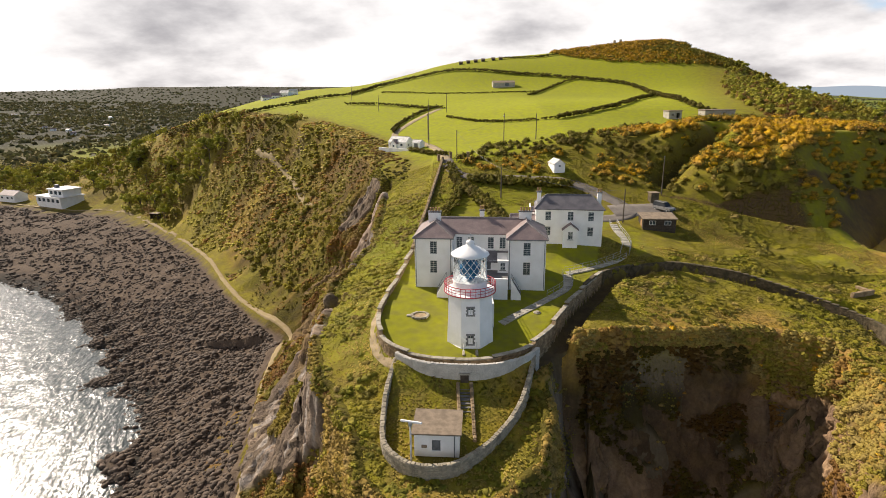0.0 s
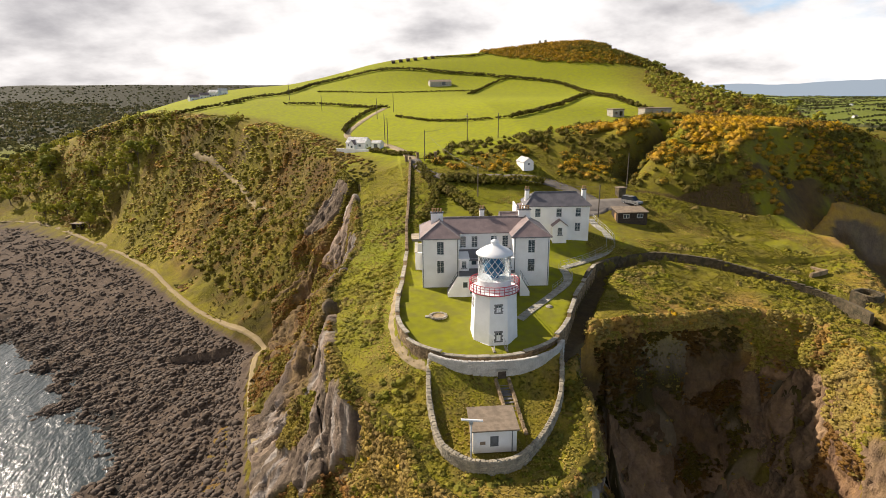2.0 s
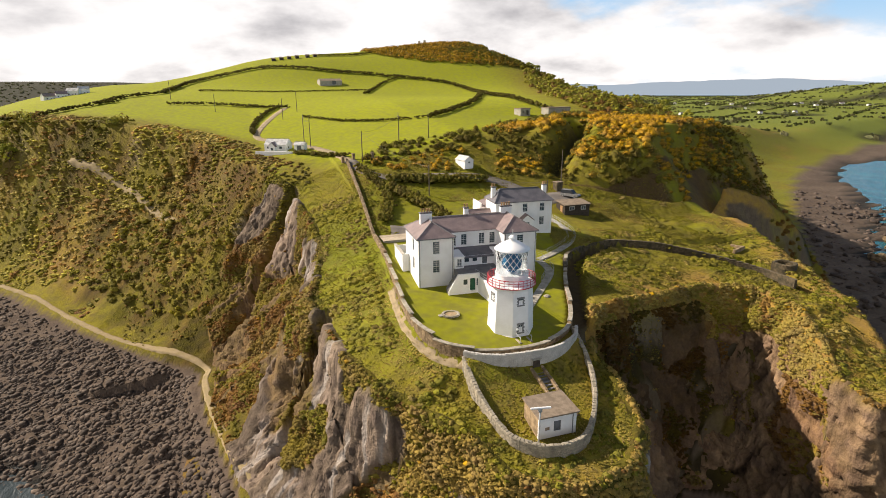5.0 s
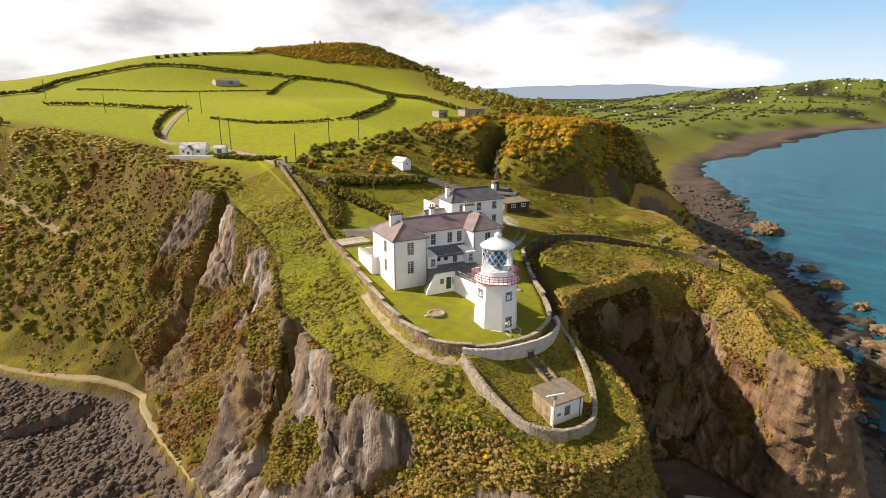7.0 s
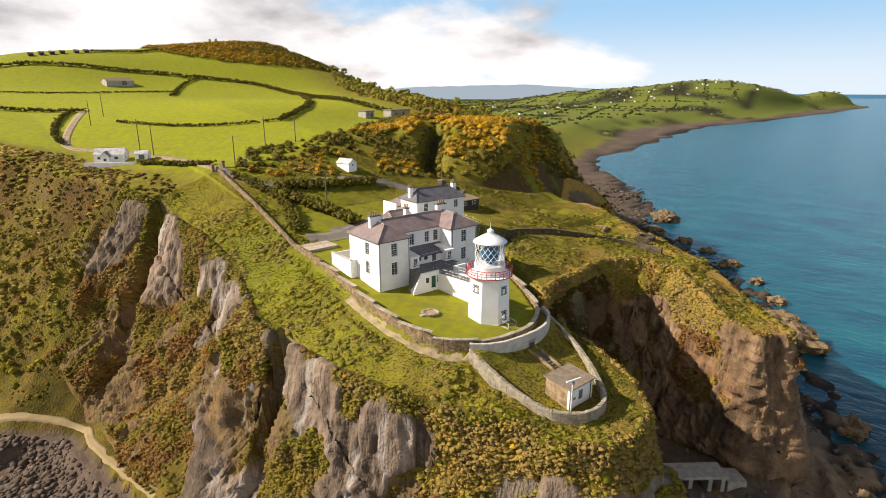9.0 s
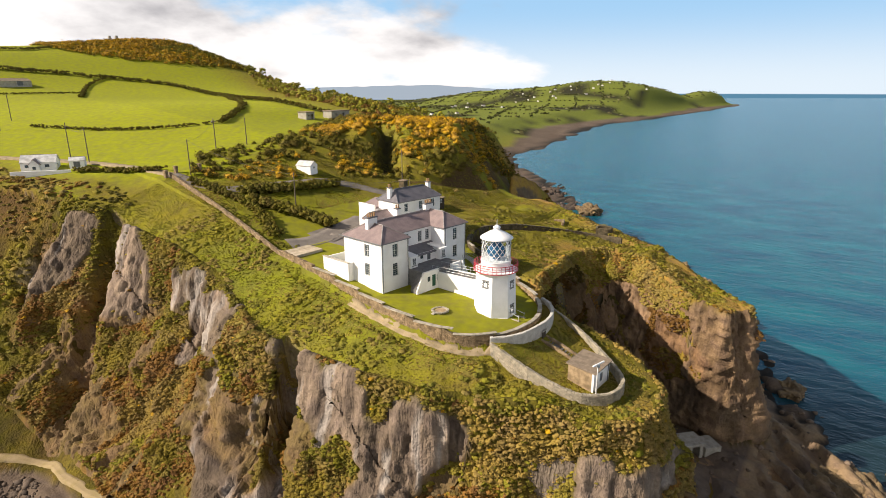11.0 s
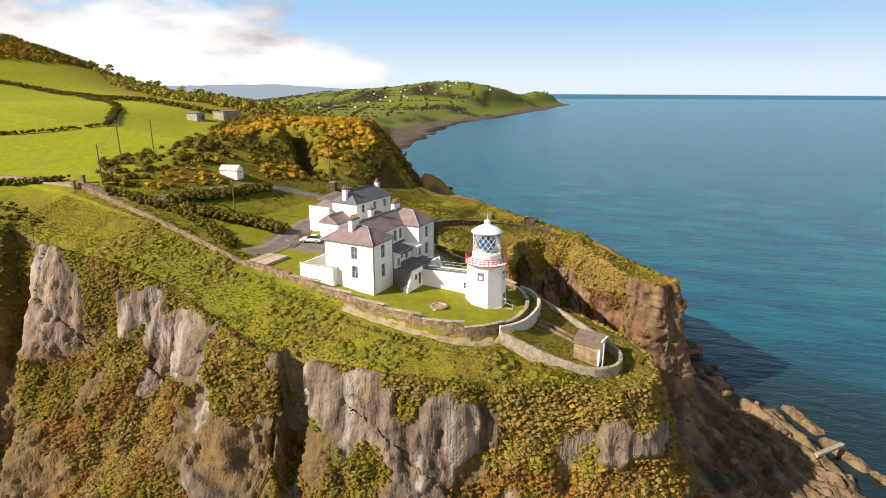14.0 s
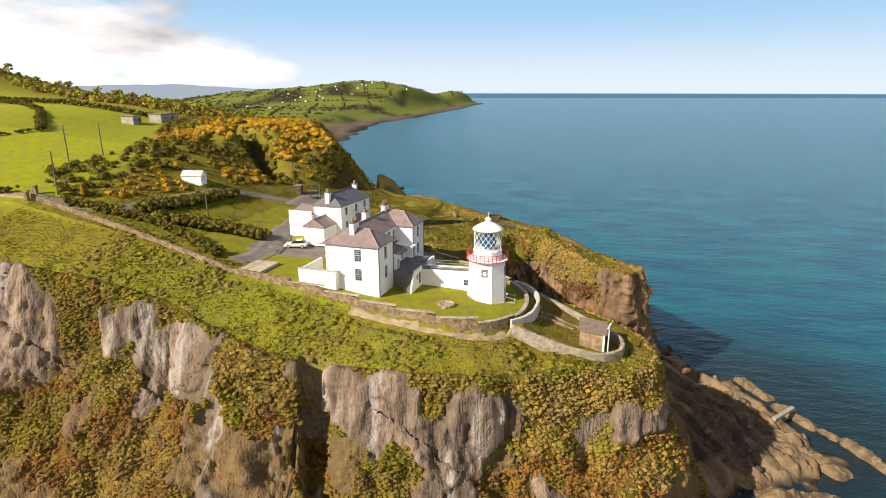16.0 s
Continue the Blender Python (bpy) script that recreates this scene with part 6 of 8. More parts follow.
def plant_gorse():
    rng = np.random.default_rng(3)
    poly = [(3, 148), (10, 162), (32, 158), (52, 166), (76, 184), (106, 192), (128, 196), (150, 235), (146, 160), (138, 142), (128, 134), (100, 126), (86, 116), (74, 114), (62, 121), (50, 127), (36, 132), (24, 136), (12, 139.5), (5, 143)]
    cleft = lambda x, y: line_distance(x, y, KNOLL_CLEFT)[0]
    foot = lambda x, y: np.where(inside(x, y, KNOLL_FOOT + [(210, 215), (60, 210), (38, 150)]), line_distance(x, y, KNOLL_FOOT)[0], -line_distance(x, y, KNOLL_FOOT)[0])
    x, y, z = scatter(6000, 0, 160, 108, 240, lambda x, y, *a: inside(x, y, poly) & (cleft(x, y) > 1.5) & ((x < 58) | (foot(x, y) > 5.5 * smooth(58, 72, x) + 7 * smooth(80, 105, x) + 4 * fbm(x, y, 8, 2, 102))) & (fbm(x, y, 14, 2, 101) > np.where(x < 44, -0.38, -0.45)) & (np.hypot(x - 27, y - 137) > 4.5), rng)
    # blossom lies in drifts: on both banks of the cleft, along the crest and below the shed
    gold = 0.55 * fbm(x, y, 12, 3, 103) + 0.1 * rng.normal(size=len(x))
    for cx, cy, sx, sy, amp in ((86, 142, 26, 16, 0.8), (64, 158, 14, 8, 0.7), (112, 165, 26, 18, 0.7), (120, 146, 14, 10, 0.6), (18, 140, 13, 6, 1.0), (44, 134, 8, 5, 0.6), (47, 146, 9, 6, -0.4), (24, 154, 14, 5, -0.6)):
        gold = gold + amp * np.exp(-(((x - cx) / sx) ** 2 + ((y - cy) / sy) ** 2))
    gold = smooth(0.12, 0.42, gold) * smooth(2.5, 4.5, cleft(x, y))
    r = rng.uniform(0.8, 1.9, len(x)) * (0.72 + 0.28 * smooth(44, 60, x)) * (1 + 0.4 * fbm(x, y, 11, 2, 105)) * (0.6 + 0.4 * smooth(1.5, 4, cleft(x, y)))
    z = z + 0.9 * np.clip(fbm(x, y, 12, 2, 106), -0.2, 1)
    col = patchy(x, y, rng, 108, 16, (GORSE_GREEN * 0.8, 3), (BRAMBLE, 3), (GRASS_B * 0.9, 1.5), (GORSE_GREEN, 2))
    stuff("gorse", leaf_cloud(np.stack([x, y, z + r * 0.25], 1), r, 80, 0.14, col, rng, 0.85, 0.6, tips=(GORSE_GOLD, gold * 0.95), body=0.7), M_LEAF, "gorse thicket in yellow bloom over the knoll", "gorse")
    # the far hilltop
    x, y, z = scatter(6000, 50, 240, 350, 500, lambda x, y, z, *a: (np.hypot((x - 160) / 88, (y - 430) / 62) < 1) & (fbm(x, y, 30, 2, 107) > -0.45), rng)
    r = rng.uniform(1.2, 2.6, len(x))
    gold = fbm(x, y, 40, 3, 109) + 0.2 * rng.normal(size=len(x)) - 0.006 * (x - 140)
    col = patchy(x, y, rng, 110, 30, (GORSE_GREEN, 3), (BRAMBLE, 2))
    stuff("gorse", leaf_cloud(np.stack([x, y, z + r * 0.3], 1), r, 18, 0.5, col, rng, tips=(GORSE_GOLD * 0.75, 0.85 * smooth(-0.25, 0.05, gold))), M_LEAF, "gorse and heath over the hilltop", "gorse")


def plant_scrub():
    rng = np.random.default_rng(5)
    # bushes on the western slope
    x, y, z = scatter(34000, -190, -10, 52, 330, lambda x, y, z, cliff, share, wf, db: (db > np.where(y > 148, -9, 0.5)) & (share < np.where(x < -112, 0.76 + 0.05 * fbm(x, y, 15, 2, 117), 0.93)) & ((share > 0.04) | (y > 148)) & ((cliff < 0.9) | (y > 118)) & (x < -2 - 0.1 * (y - 150)) & (fbm(x, y, 20, 3, 111) + 0.2 * (share - 0.5) + 0.0016 * (y - 150) > -0.30 + 0.55 * smooth(0.5, 0.8, share) * smooth(105, 135, y)), rng)
    r = (0.35 + 0.65 * rng.random(len(x)) ** 2) * (1 + 0.7 * smooth(130, 230, y))
    col = patchy(x, y, rng, 118, 18, (GORSE_GREEN * 1.4, 1.5), (BRAMBLE * 1.7, 3), (GRASS_A * 1.15, 3.5), (BRACKEN * 0.85, 2), (STRAW * 0.75, 1.5))
    rusty = fbm(x, y, 24, 3, 119) + 0.15 * rng.normal(size=len(x))
    col = np.where((rusty > 0.30)[:, None], patchy(x, y, rng, 120, 12, (BRACKEN * 0.85, 3), (GRASS_B * 1.2, 1.5), (STRAW * 0.7, 2)), col)
    down = fbm(line_distance(x, y, BRINK)[1] * LENGTH, land(x, y)[2] * 16, 7, 3, 193)
    col = col * (0.74 + 0.54 * smooth(150, 230, y) + 0.8 * down)[:, None]
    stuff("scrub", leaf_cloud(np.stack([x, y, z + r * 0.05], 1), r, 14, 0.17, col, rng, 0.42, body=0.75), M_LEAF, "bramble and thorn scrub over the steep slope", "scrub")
    # thorn bushes standing out of it
    x, y, z = scatter(7000, -190, -14, 100, 330, lambda x, y, z, cliff, share, wf, db: (db > 3) & (share > 0.08) & (share < 0.80) & (fbm(x, y, 26, 3, 115) > 0.12), rng)
    r = rng.uniform(0.7, 1.8, len(x)) * (0.6 + 0.5 * smooth(120, 200, y))
    col = patchy(x, y, rng, 122, 20, (np.array((0.23, 0.205, 0.022)), 3), (np.array((0.29, 0.25, 0.022)), 3), (np.array((0.35, 0.30, 0.024)), 1.5), (BRACKEN * 0.6, 0.6), mess=0.2)
    stuff("scrub", leaf_cloud(np.stack([x, y, z + r * 0.35], 1), r, 36, 0.2, col, rng, 0.8, body=0.7), M_LEAF, "rounded thorn bushes on the steep slope", "scrub")
    # the eastern flank below the knoll
    x, y, z = scatter(10000, 60, 190, 78, 290, lambda x, y, z, cliff, share, wf, db: (db > np.where(x > 78, -48, -14)) & ~((x < 62) & (y < 130)) & (share < 0.92) & (y > 96) & ~((x < 110) & (y < 150) & (share == 0)) & (fbm(x, y, 16, 3, 112) > -0.1), rng)
    r = rng.uniform(0.6, 1.6, len(x))
    col = patchy(x, y, rng, 124, 16, (BRAMBLE, 2), (GORSE_GREEN, 3), (BRACKEN * 0.6, 2.5), (GRASS_B, 1.2))
    stuff("scrub", leaf_cloud(np.stack([x, y, z + r * 0.15], 1), r, 18, 0.18, col, rng, body=0.7), M_LEAF, "thorn and bracken scrub above the bay", "scrub")
    x, y, z = scatter(9000, 105, 270, 130, 340, lambda x, y, z, cliff, share, wf, db: (db > -95) & (share < 0.9) & (x > 0.42 * y + 42) & (z > 8), rng)
    r = rng.uniform(0.9, 2.2, len(x))
    col = patchy(x, y, rng, 126, 24, (BRAMBLE, 3), (GORSE_GREEN, 2.5), (BRACKEN * 0.6, 1.0), (GRASS_B, 2.2))
    stuff("scrub", leaf_cloud(np.stack([x, y, z + r * 0.2], 1), r, 14, 0.34, col, rng), M_LEAF, "scrub on the long slope down to the bay", "scrub")
    # low growth on the cliff ledges and the ravine
    x, y, z = scatter(10000, -62, 72, 26, 182, lambda x, y, z, cliff, share, wf, db: (db > 0.3) & (share < 0.97) & (fbm(x, y, 7, 3, 113) > np.where(cliff > 0.5, np.where(share < 0.09, -0.5, 0.08), -0.3)) & (z > 4) & (cliff < 0.6) & ((x < 10) | (y < 80)), rng)
    r = rng.uniform(0.2, 0.55, len(x))
    col = patchy(x, y, rng, 128, 9, (STRAW * 0.8, 2.8), (BRACKEN * 0.8, 2.4), (GRASS_B, 2.8), (BRAMBLE, 0.8))
    stuff("cliff_growth", leaf_cloud(np.stack([x, y, z + 0.05], 1), r * 1.2, 10, 0.12, col, rng, 0.6, 0.5, body=0.7), M_LEAF, "dry grass, bracken and ivy on the cliff ledges", "plants")


def plant_ledges():
    """Grass, bracken and ivy rooted all over the earthy parts of the rock faces."""
    rng = np.random.default_rng(13)
    for (p, c, a, share), n in zip(LEDGES, (17000, 4200)):
        i = rng.choice(len(p), min(n, len(p)), replace=False)
        q, sh = p[i], share[i]
        col = patchy(q[:, 1] + 0.5 * q[:, 0], q[:, 2], rng, 134, 9, (BRAMBLE, 0.6), (GRASS_B, 3), (GRASS_A * 0.9, 1.6), (FRESH * 0.8, 2.2), (STRAW * 0.65, 1.6))
        dry = fbm(q[:, 1] + 0.5 * q[:, 0], q[:, 2] * 1.4, 8, 3, 135) + 0.1 * rng.normal(size=len(i)) + 0.75 * smooth(0.08, 0.34, sh) - 0.1 + 0.35 * smooth(70, 58, q[:, 1])
        col = np.where((dry > 0.18)[:, None], patchy(q[:, 1], q[:, 2], rng, 136, 8, (STRAW * 0.64, 3), (BRACKEN * 0.64, 3), (GRASS_B, 2)), col)
        if n < 10000:                                    # the dry neighbouring headland
            col = np.where((q[:, 2] > 26)[:, None], patchy(q[:, 0], q[:, 1], rng, 137, 6, (STRAW * 0.85, 3), (GRASS_A * 0.85, 2), (BRACKEN * 0.7, 1)), patchy(q[:, 1], q[:, 2], rng, 138, 5, (BRACKEN * 0.6, 3), (STRAW * 0.6, 2), (GORSE_GREEN, 1)))
            # darker plant colours carry the shade of the ravine's shut end
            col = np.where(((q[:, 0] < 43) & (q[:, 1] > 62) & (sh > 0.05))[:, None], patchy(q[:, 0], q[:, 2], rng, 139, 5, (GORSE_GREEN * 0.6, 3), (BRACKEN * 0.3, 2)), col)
        if n > 10000:                                    # redder plants, brighter towards the point
            col = col * (1 + 0.3 * smooth(66, 56, q[:, 1]))[:, None] * np.array([1.05, 1.0, 1.0])
        col = np.where((rng.random(len(i)) < 0.006)[:, None], GORSE_GOLD, col)
        r = rng.uniform(0.3, 0.75, len(i))
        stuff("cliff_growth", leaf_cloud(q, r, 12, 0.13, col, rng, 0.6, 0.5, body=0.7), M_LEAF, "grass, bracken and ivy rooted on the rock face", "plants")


def plant_grass():
    """Tufts of long grass round the point and along the brinks."""
    rng = np.random.default_rng(9)
    keep = lambda x, y, z, cliff, share, wf, db: (~inside(x, y, GARDEN)) & (db < 2.5) & (y < 150 - 0.1 * x) & ~((x > 2) & (x < 47) & (y > 100) & (y < 121)) & ((x < 30) | (fbm(x, y, 9, 2, 123) > -0.35)) & ~((x > 8) & (y < 92.5 + 0 * x) & (line_distance(x, y, GARDEN[1:-1] + WALL_EAST[2:])[0] < 2.8))
    x, y, z = scatter(150000, -30, 82, 40, 152, keep, rng)
    n = len(x)
    ln = 0.07 + 0.14 * rng.random(n) * (0.5 + vnoise(x / 3, y / 3, 131))
    a = rng.uniform(0, 2 * math.pi, n)
    base = np.stack([x, y, z - 0.05], 1)
    dry = fbm(x, y, 11, 3, 127) + np.where(x > 34, 0.05 + 0.5 * smooth(8, 2, -land(x, y)[4]), 0)
    col = patchy(x, y, rng, 140, 9, (GRASS_B, 2.5), (GRASS_A, 3), (FRESH, 3), mess=0.22)
    gold = smooth(0.05, 0.3, dry)[:, None]
    col = col * (1 - gold) + STRAW * 0.95 * gold
    col = col * (1 + 0.35 * fbm(x, y, 3.6, 2, 128))[:, None]
    V, C, S = [], [], []
    e = 0.6
    slope = np.stack([-(land(x + e, y)[0] - land(x - e, y)[0]) / (2 * e), -(land(x, y + e)[0] - land(x, y - e)[0]) / (2 * e), 0 * x + 1], 1)
    slope /= np.linalg.norm(slope, axis=1)[:, None]
    for k in range(3):
        b = a + k * 2.1
        w = np.stack([np.cos(b), np.sin(b), 0 * b], 1)
        lean = np.stack([np.cos(b + 1.3), np.sin(b + 1.3), 0 * b], 1) * (ln * 0.55)[:, None]
        tip = base + lean + np.array([0, 0, 1]) * ln[:, None]
        hw = (ln * 0.9)[:, None]
        V += [np.stack([base - w * hw, base + w * hw, tip], 1)]
        C += [np.repeat(col * rng.uniform(0.92, 1.08, (n, 1)), 3, 0)]
        up = slope + 0.35 * (tip - base) / (ln[:, None] + 1e-6) * np.array([1, 1, 0.3])
        S += [np.repeat(up / np.linalg.norm(up, axis=1)[:, None], 3, 0)]
    # coarser clumps among it
    keep = lambda x, y, z, cliff, share, wf, db: (~inside(x, y, GARDEN)) & (line_distance(x, y, GARDEN)[0] > 2.2) & ~inside(x, y, FORE) & (db < 1.5) & (y < 132) & (np.abs(x - 20) > 20 - 20 * smooth(100, 96, y)) & (fbm(x, y, 6, 3, 125) > np.where(x < 0, -0.3, np.where(y > 93, 0.22, -0.12)))
    cx, cy, cz = scatter(13000, -26, 84, 41, 132, keep, rng)
    cr = rng.uniform(0.35, 1.0, len(cx)) * (1 + 0.35 * fbm(cx, cy, 8, 2, 129))
    ccol = patchy(cx, cy, rng, 142, 11, (BRAMBLE, 0.8), (GRASS_B, 3), (GRASS_A, 3), (FRESH, 3), (STRAW * 0.75, 1.4))
    ccol = np.where(((cx > 38) & (fbm(cx, cy, 8, 2, 126) > 0.1))[:, None], patchy(cx, cy, rng, 143, 6, (STRAW * 0.85, 3), (GRASS_A, 1.5)), ccol)
    stuff("scrub", leaf_cloud(np.stack([cx, cy, cz - 0.05], 1), cr, 24, 0.12, ccol, rng, 0.5, 0.5, body=0.7), M_LEAF, "coarse grass and bramble clumps on the headland", "scrub")
    verts = np.concatenate(V, 0).reshape(-1, 3)
    stuff("grass", (verts, np.arange(len(verts)).reshape(-1, 3), np.concatenate(C, 0), np.concatenate(S, 0)), M_LEAF, "long tussocky grass along the cliff top", "grass")


def plant_hedge(pts, height, width, label, density=7.0, size=0.17, seed=1, cols=None, name="hedge"):
    rng = np.random.default_rng(seed)
    line = resample(pts, 0.8)
    p = np.array([(q.x, q.y) for q in line])
    n = max(6, int(len(line) * density))
    i = rng.integers(0, len(p) - 1, n)
    xy = p[i] + (p[i + 1] - p[i]) * rng.random((n, 1)) + rng.normal(size=(n, 2)) * width * 0.26
    z = land(xy[:, 0], xy[:, 1])[0]
    r = rng.uniform(0.35, 0.62, n) * height * 0.55
    c = np.concatenate([xy, (z + rng.uniform(0.15, 0.62, n) * height)[:, None]], 1)
    col = mixed(n, rng, *(cols or ((BRAMBLE, 4), (GORSE_GREEN, 2), (GRASS_B, 1))))
    v, f, k, soft = leaf_cloud(c, r, 22 if size < 0.3 else 10, size * 0.8, col, rng, 0.9, body=0.75)
    return tagged(new(name, mesh_from(name, v, f, M_LEAF, k, soft)), label, "hedge", group="hedges")


def tree_meshes(seed, height, spread):
    """Trunk with limbs, and a ragged crown of leaf sprays."""
    rng = np.random.default_rng(seed)
    bm = bmesh.new()
    top = Vector((rng.uniform(-0.3, 0.3), rng.uniform(-0.3, 0.3), height * 0.5))
    add_rod(bm, (0, 0, -0.5), top, 0.22, 7, 0.13)
    tips = []
    for i in range(7):
        a = 2 * math.pi * i / 7 + rng.uniform(-0.4, 0.4)
        s = top * rng.uniform(0.55, 1.0)
        e = Vector((math.cos(a) * spread * rng.uniform(0.35, 0.75), math.sin(a) * spread * rng.uniform(0.35, 0.75), height * rng.uniform(0.55, 0.9)))
        add_rod(bm, s, e, 0.09, 5, 0.03)
        tips.append(e)
    tips.append(Vector((0, 0, height * 0.9)))
    me = bpy.data.meshes.new("trunk")
    bm.to_mesh(me)
    bm.free()
    me.materials.append(M_BARK)
    c = np.array([tuple(t) for t in tips for _ in range(2)]) + rng.normal(size=(len(tips) * 2, 3)) * spread * 0.16
    r = rng.uniform(0.28, 0.45, len(c)) * spread
    base = np.array([(0.34, 0.34, 0.034), (0.27, 0.28, 0.03), (0.42, 0.40, 0.036), (0.36, 0.31, 0.04)][seed % 4])
    v, f, col, soft = leaf_cloud(c, r, 42, 0.42, np.tile(base, (len(c), 1)), rng, 0.85, 0.4)
    return me, mesh_from("crown", v, f, M_LEAF, col, soft)


def plant_trees():
    rng = np.random.default_rng(21)
    kinds = []
    for k in range(6):
        t, c = tree_meshes(30 + k, (6.5, 8, 5.5, 9, 7, 5)[k], (3.0, 3.6, 2.8, 3.8, 3.2, 2.6)[k])
        kinds.append((t, c, ("grey-green", "dark green", "yellow-green", "bronze-tinged", "grey-green", "dark green")[k]))

    def wood(n, x0, x1, y0, y1, keep, group, where):
        x, y, z = scatter(n, x0, x1, y0, y1, keep, rng)
        for i in range(len(x)):
            t, c, hue = kinds[int(rng.integers(0, 6))]
            s = rng.uniform(0.75, 1.25) * (0.58 if x[i] > 100 else 1.0)
            ob = thing("tree", pose(x[i], y[i], z[i] - 0.1, 0, 0, rng.uniform(0, 360)) @ Matrix.Diagonal((s, s, s * rng.uniform(0.85, 1.15), 1)), "%s broadleaf tree %s" % (hue, where), "tree", group)
            for nm, me in (("trunk", t), ("crown", c)):
                o = new(nm, me)
                o.parent = ob

    wood(640, -340, -62, 205, 420, lambda x, y, z, cliff, share, wf, db: (db > 2) & (share < 0.90) & (fbm(x, y, 40, 2, 141) + 0.003 * (-x - 150) + 0.002 * (y - 270) > -0.12) & ~((x < -195) & (share > 0.72)), "coastal wood", "in the wood on the slope")
    wood(190, 150, 290, 240, 430, lambda x, y, z, *a: (fbm(x, y, 40, 2, 143) > -0.6) & (z > 22) & (x < 218) & (x - 0.35 * y > 48), "hill wood", "on the flank of the hill")
    wood(90, 120, 330, 190, 340, lambda x, y, z, cliff, share, wf, db: (z > 10) & (fbm(x, y, 30, 2, 147) > -0.1) & (db < 20) & (x > 0.45 * y + 20), "shore wood", "above the bay")
    # undergrowth that closes the woods
    for n, x0, x1, y0, y1, keep in ((5200, -420, -62, 205, 480, lambda x, y, z, cliff, share, wf, db: (db > -6) & (share < 0.9) & (fbm(x, y, 40, 2, 141) + 0.003 * (-x - 150) + 0.002 * (y - 270) > -0.05) & ~((x < -190) & (share > 0.72))),
                                    (1100, 140, 240, 235, 440, lambda x, y, z, *a: (z > 20) & (x - 0.35 * y > 40)), (1300, 110, 330, 180, 340, lambda x, y, z, cliff, share, wf, db: (z > 10) & (db < 25) & (x > 0.4 * y + 20))):
        x, y, z = scatter(n, x0, x1, y0, y1, keep, rng)
        r = rng.uniform(1.6, 3.2, len(x)) * (0.6 if x0 > 0 else 1.0)
        col = mixed(len(x), rng, (np.array((0.36, 0.34, 0.03)), 3), (np.array((0.28, 0.275, 0.03)), 3), (np.array((0.27, 0.22, 0.03)), 1), (np.array((0.25, 0.16, 0.04)), 1))
        stuff("thicket", leaf_cloud(np.stack([x, y, z + 0.8], 1), r, 28, 0.55, col, rng, 1.0), M_LEAF, "close thicket of hazel and thorn under the trees", "thicket")
    x, y, z = scatter(10000, -1700, -120, 430, 1900, lambda x, y, z, cliff, share, wf, db: (z > 5) & (np.hypot(x, y) > 520) & (fbm(x, y, 120, 2, 153) > -0.35), rng)
    r = rng.uniform(4, 9, len(x))
    col = mixed(len(x), rng, (np.array((0.12, 0.115, 0.04)), 3), (np.array((0.15, 0.13, 0.045)), 2), (np.array((0.10, 0.10, 0.04)), 2))
    stuff("far_woods", leaf_cloud(np.stack([x, y, z], 1), r, 6, 2.8, col, rng, 0.55), M_LEAF, "brown-green woods over the western valley", "woods")
    # far woods as one mass
    x, y, z = scatter(10000, -2600, 2600, 420, 2700, lambda x, y, z, cliff, share, wf, db: (z > 6) & (np.hypot(x, y) > 560) & (vnoise(x / 130 + 0.3 * vnoise(y / 90, x / 90, 5), y / 90, 81) + 0.9 * smooth(100, -300, x) + 0.1 * fbm(x, y, 60, 2, 151) > 0.52 + 0.16 * smooth(200, 500, x)), rng)
    r = rng.uniform(4, 8, len(x)) * np.where(x < -200, 0.7, 1)
    col = mixed(len(x), rng, (np.array((0.085, 0.09, 0.038)), 3), (np.array((0.10, 0.095, 0.042)), 2))
    col = col * np.where(x < -200, 1.5, 1.7)[:, None]
    stuff("far_woods", leaf_cloud(np.stack([x, y, z], 1), r, 6, 3.6, col, rng, 0.6), M_LEAF, "dark distant woods across the low country", "woods")
    # hedgerows that part the far fields across the bay
    def hedgerow(x, y, z, cliff, share, wf, db):
        u, v = (0.92 * x + 0.39 * y) / 120 + 0.25 * fbm(x, y, 300, 2, 155), (-0.39 * x + 0.92 * y) / 75 + 0.25 * fbm(x, y, 260, 2, 156)
        return (z > 6) & (np.hypot(x, y) > 420) & (db < 0) & ((np.abs(u - np.round(u)) < 0.045) | (np.abs(v - np.round(v)) < 0.06))

    x, y, z = scatter(60000, 250, 3000, 380, 2300, hedgerow, rng)
    r = rng.uniform(1.6, 3.6, len(x)) * (0.7 + 0.3 * smooth(500, 1500, x))
    col = mixed(len(x), rng, (np.array((0.085, 0.10, 0.03)), 3), (np.array((0.12, 0.12, 0.04)), 2))
    stuff("far_hedgerows", leaf_cloud(np.stack([x, y, z + 0.8], 1), r, 5, 2.2, col, rng, 0.7), M_LEAF, "dark hedgerows between far green fields", "hedges")


plant_gorse()
plant_scrub()
plant_ledges()
plant_grass()
plant_trees()
FIELD_HEDGES = [[(-57, 324), (-44, 368), (-16, 386), (6, 387), (38, 372), (65, 360), (101, 324), (91, 225), (93, 196)], [(36, 415), (60, 412), (81, 417), (106, 416)], [(40, 298), (60, 339), (77, 355)],
                [(-81, 289), (-71, 310), (-57, 324)], [(36, 187), (52, 205), (71, 228), (98, 280)], [(-165, 326), (-123, 288), (-96, 276), (-74, 295)], [(-1, 231), (17, 201), (36, 187)],
                [(-53, 284), (-26, 277), (-3, 260)], [(-6, 266), (-15, 246), (-20, 228), (-21.5, 212)], [(-40, 330), (0, 322), (48, 318)]]
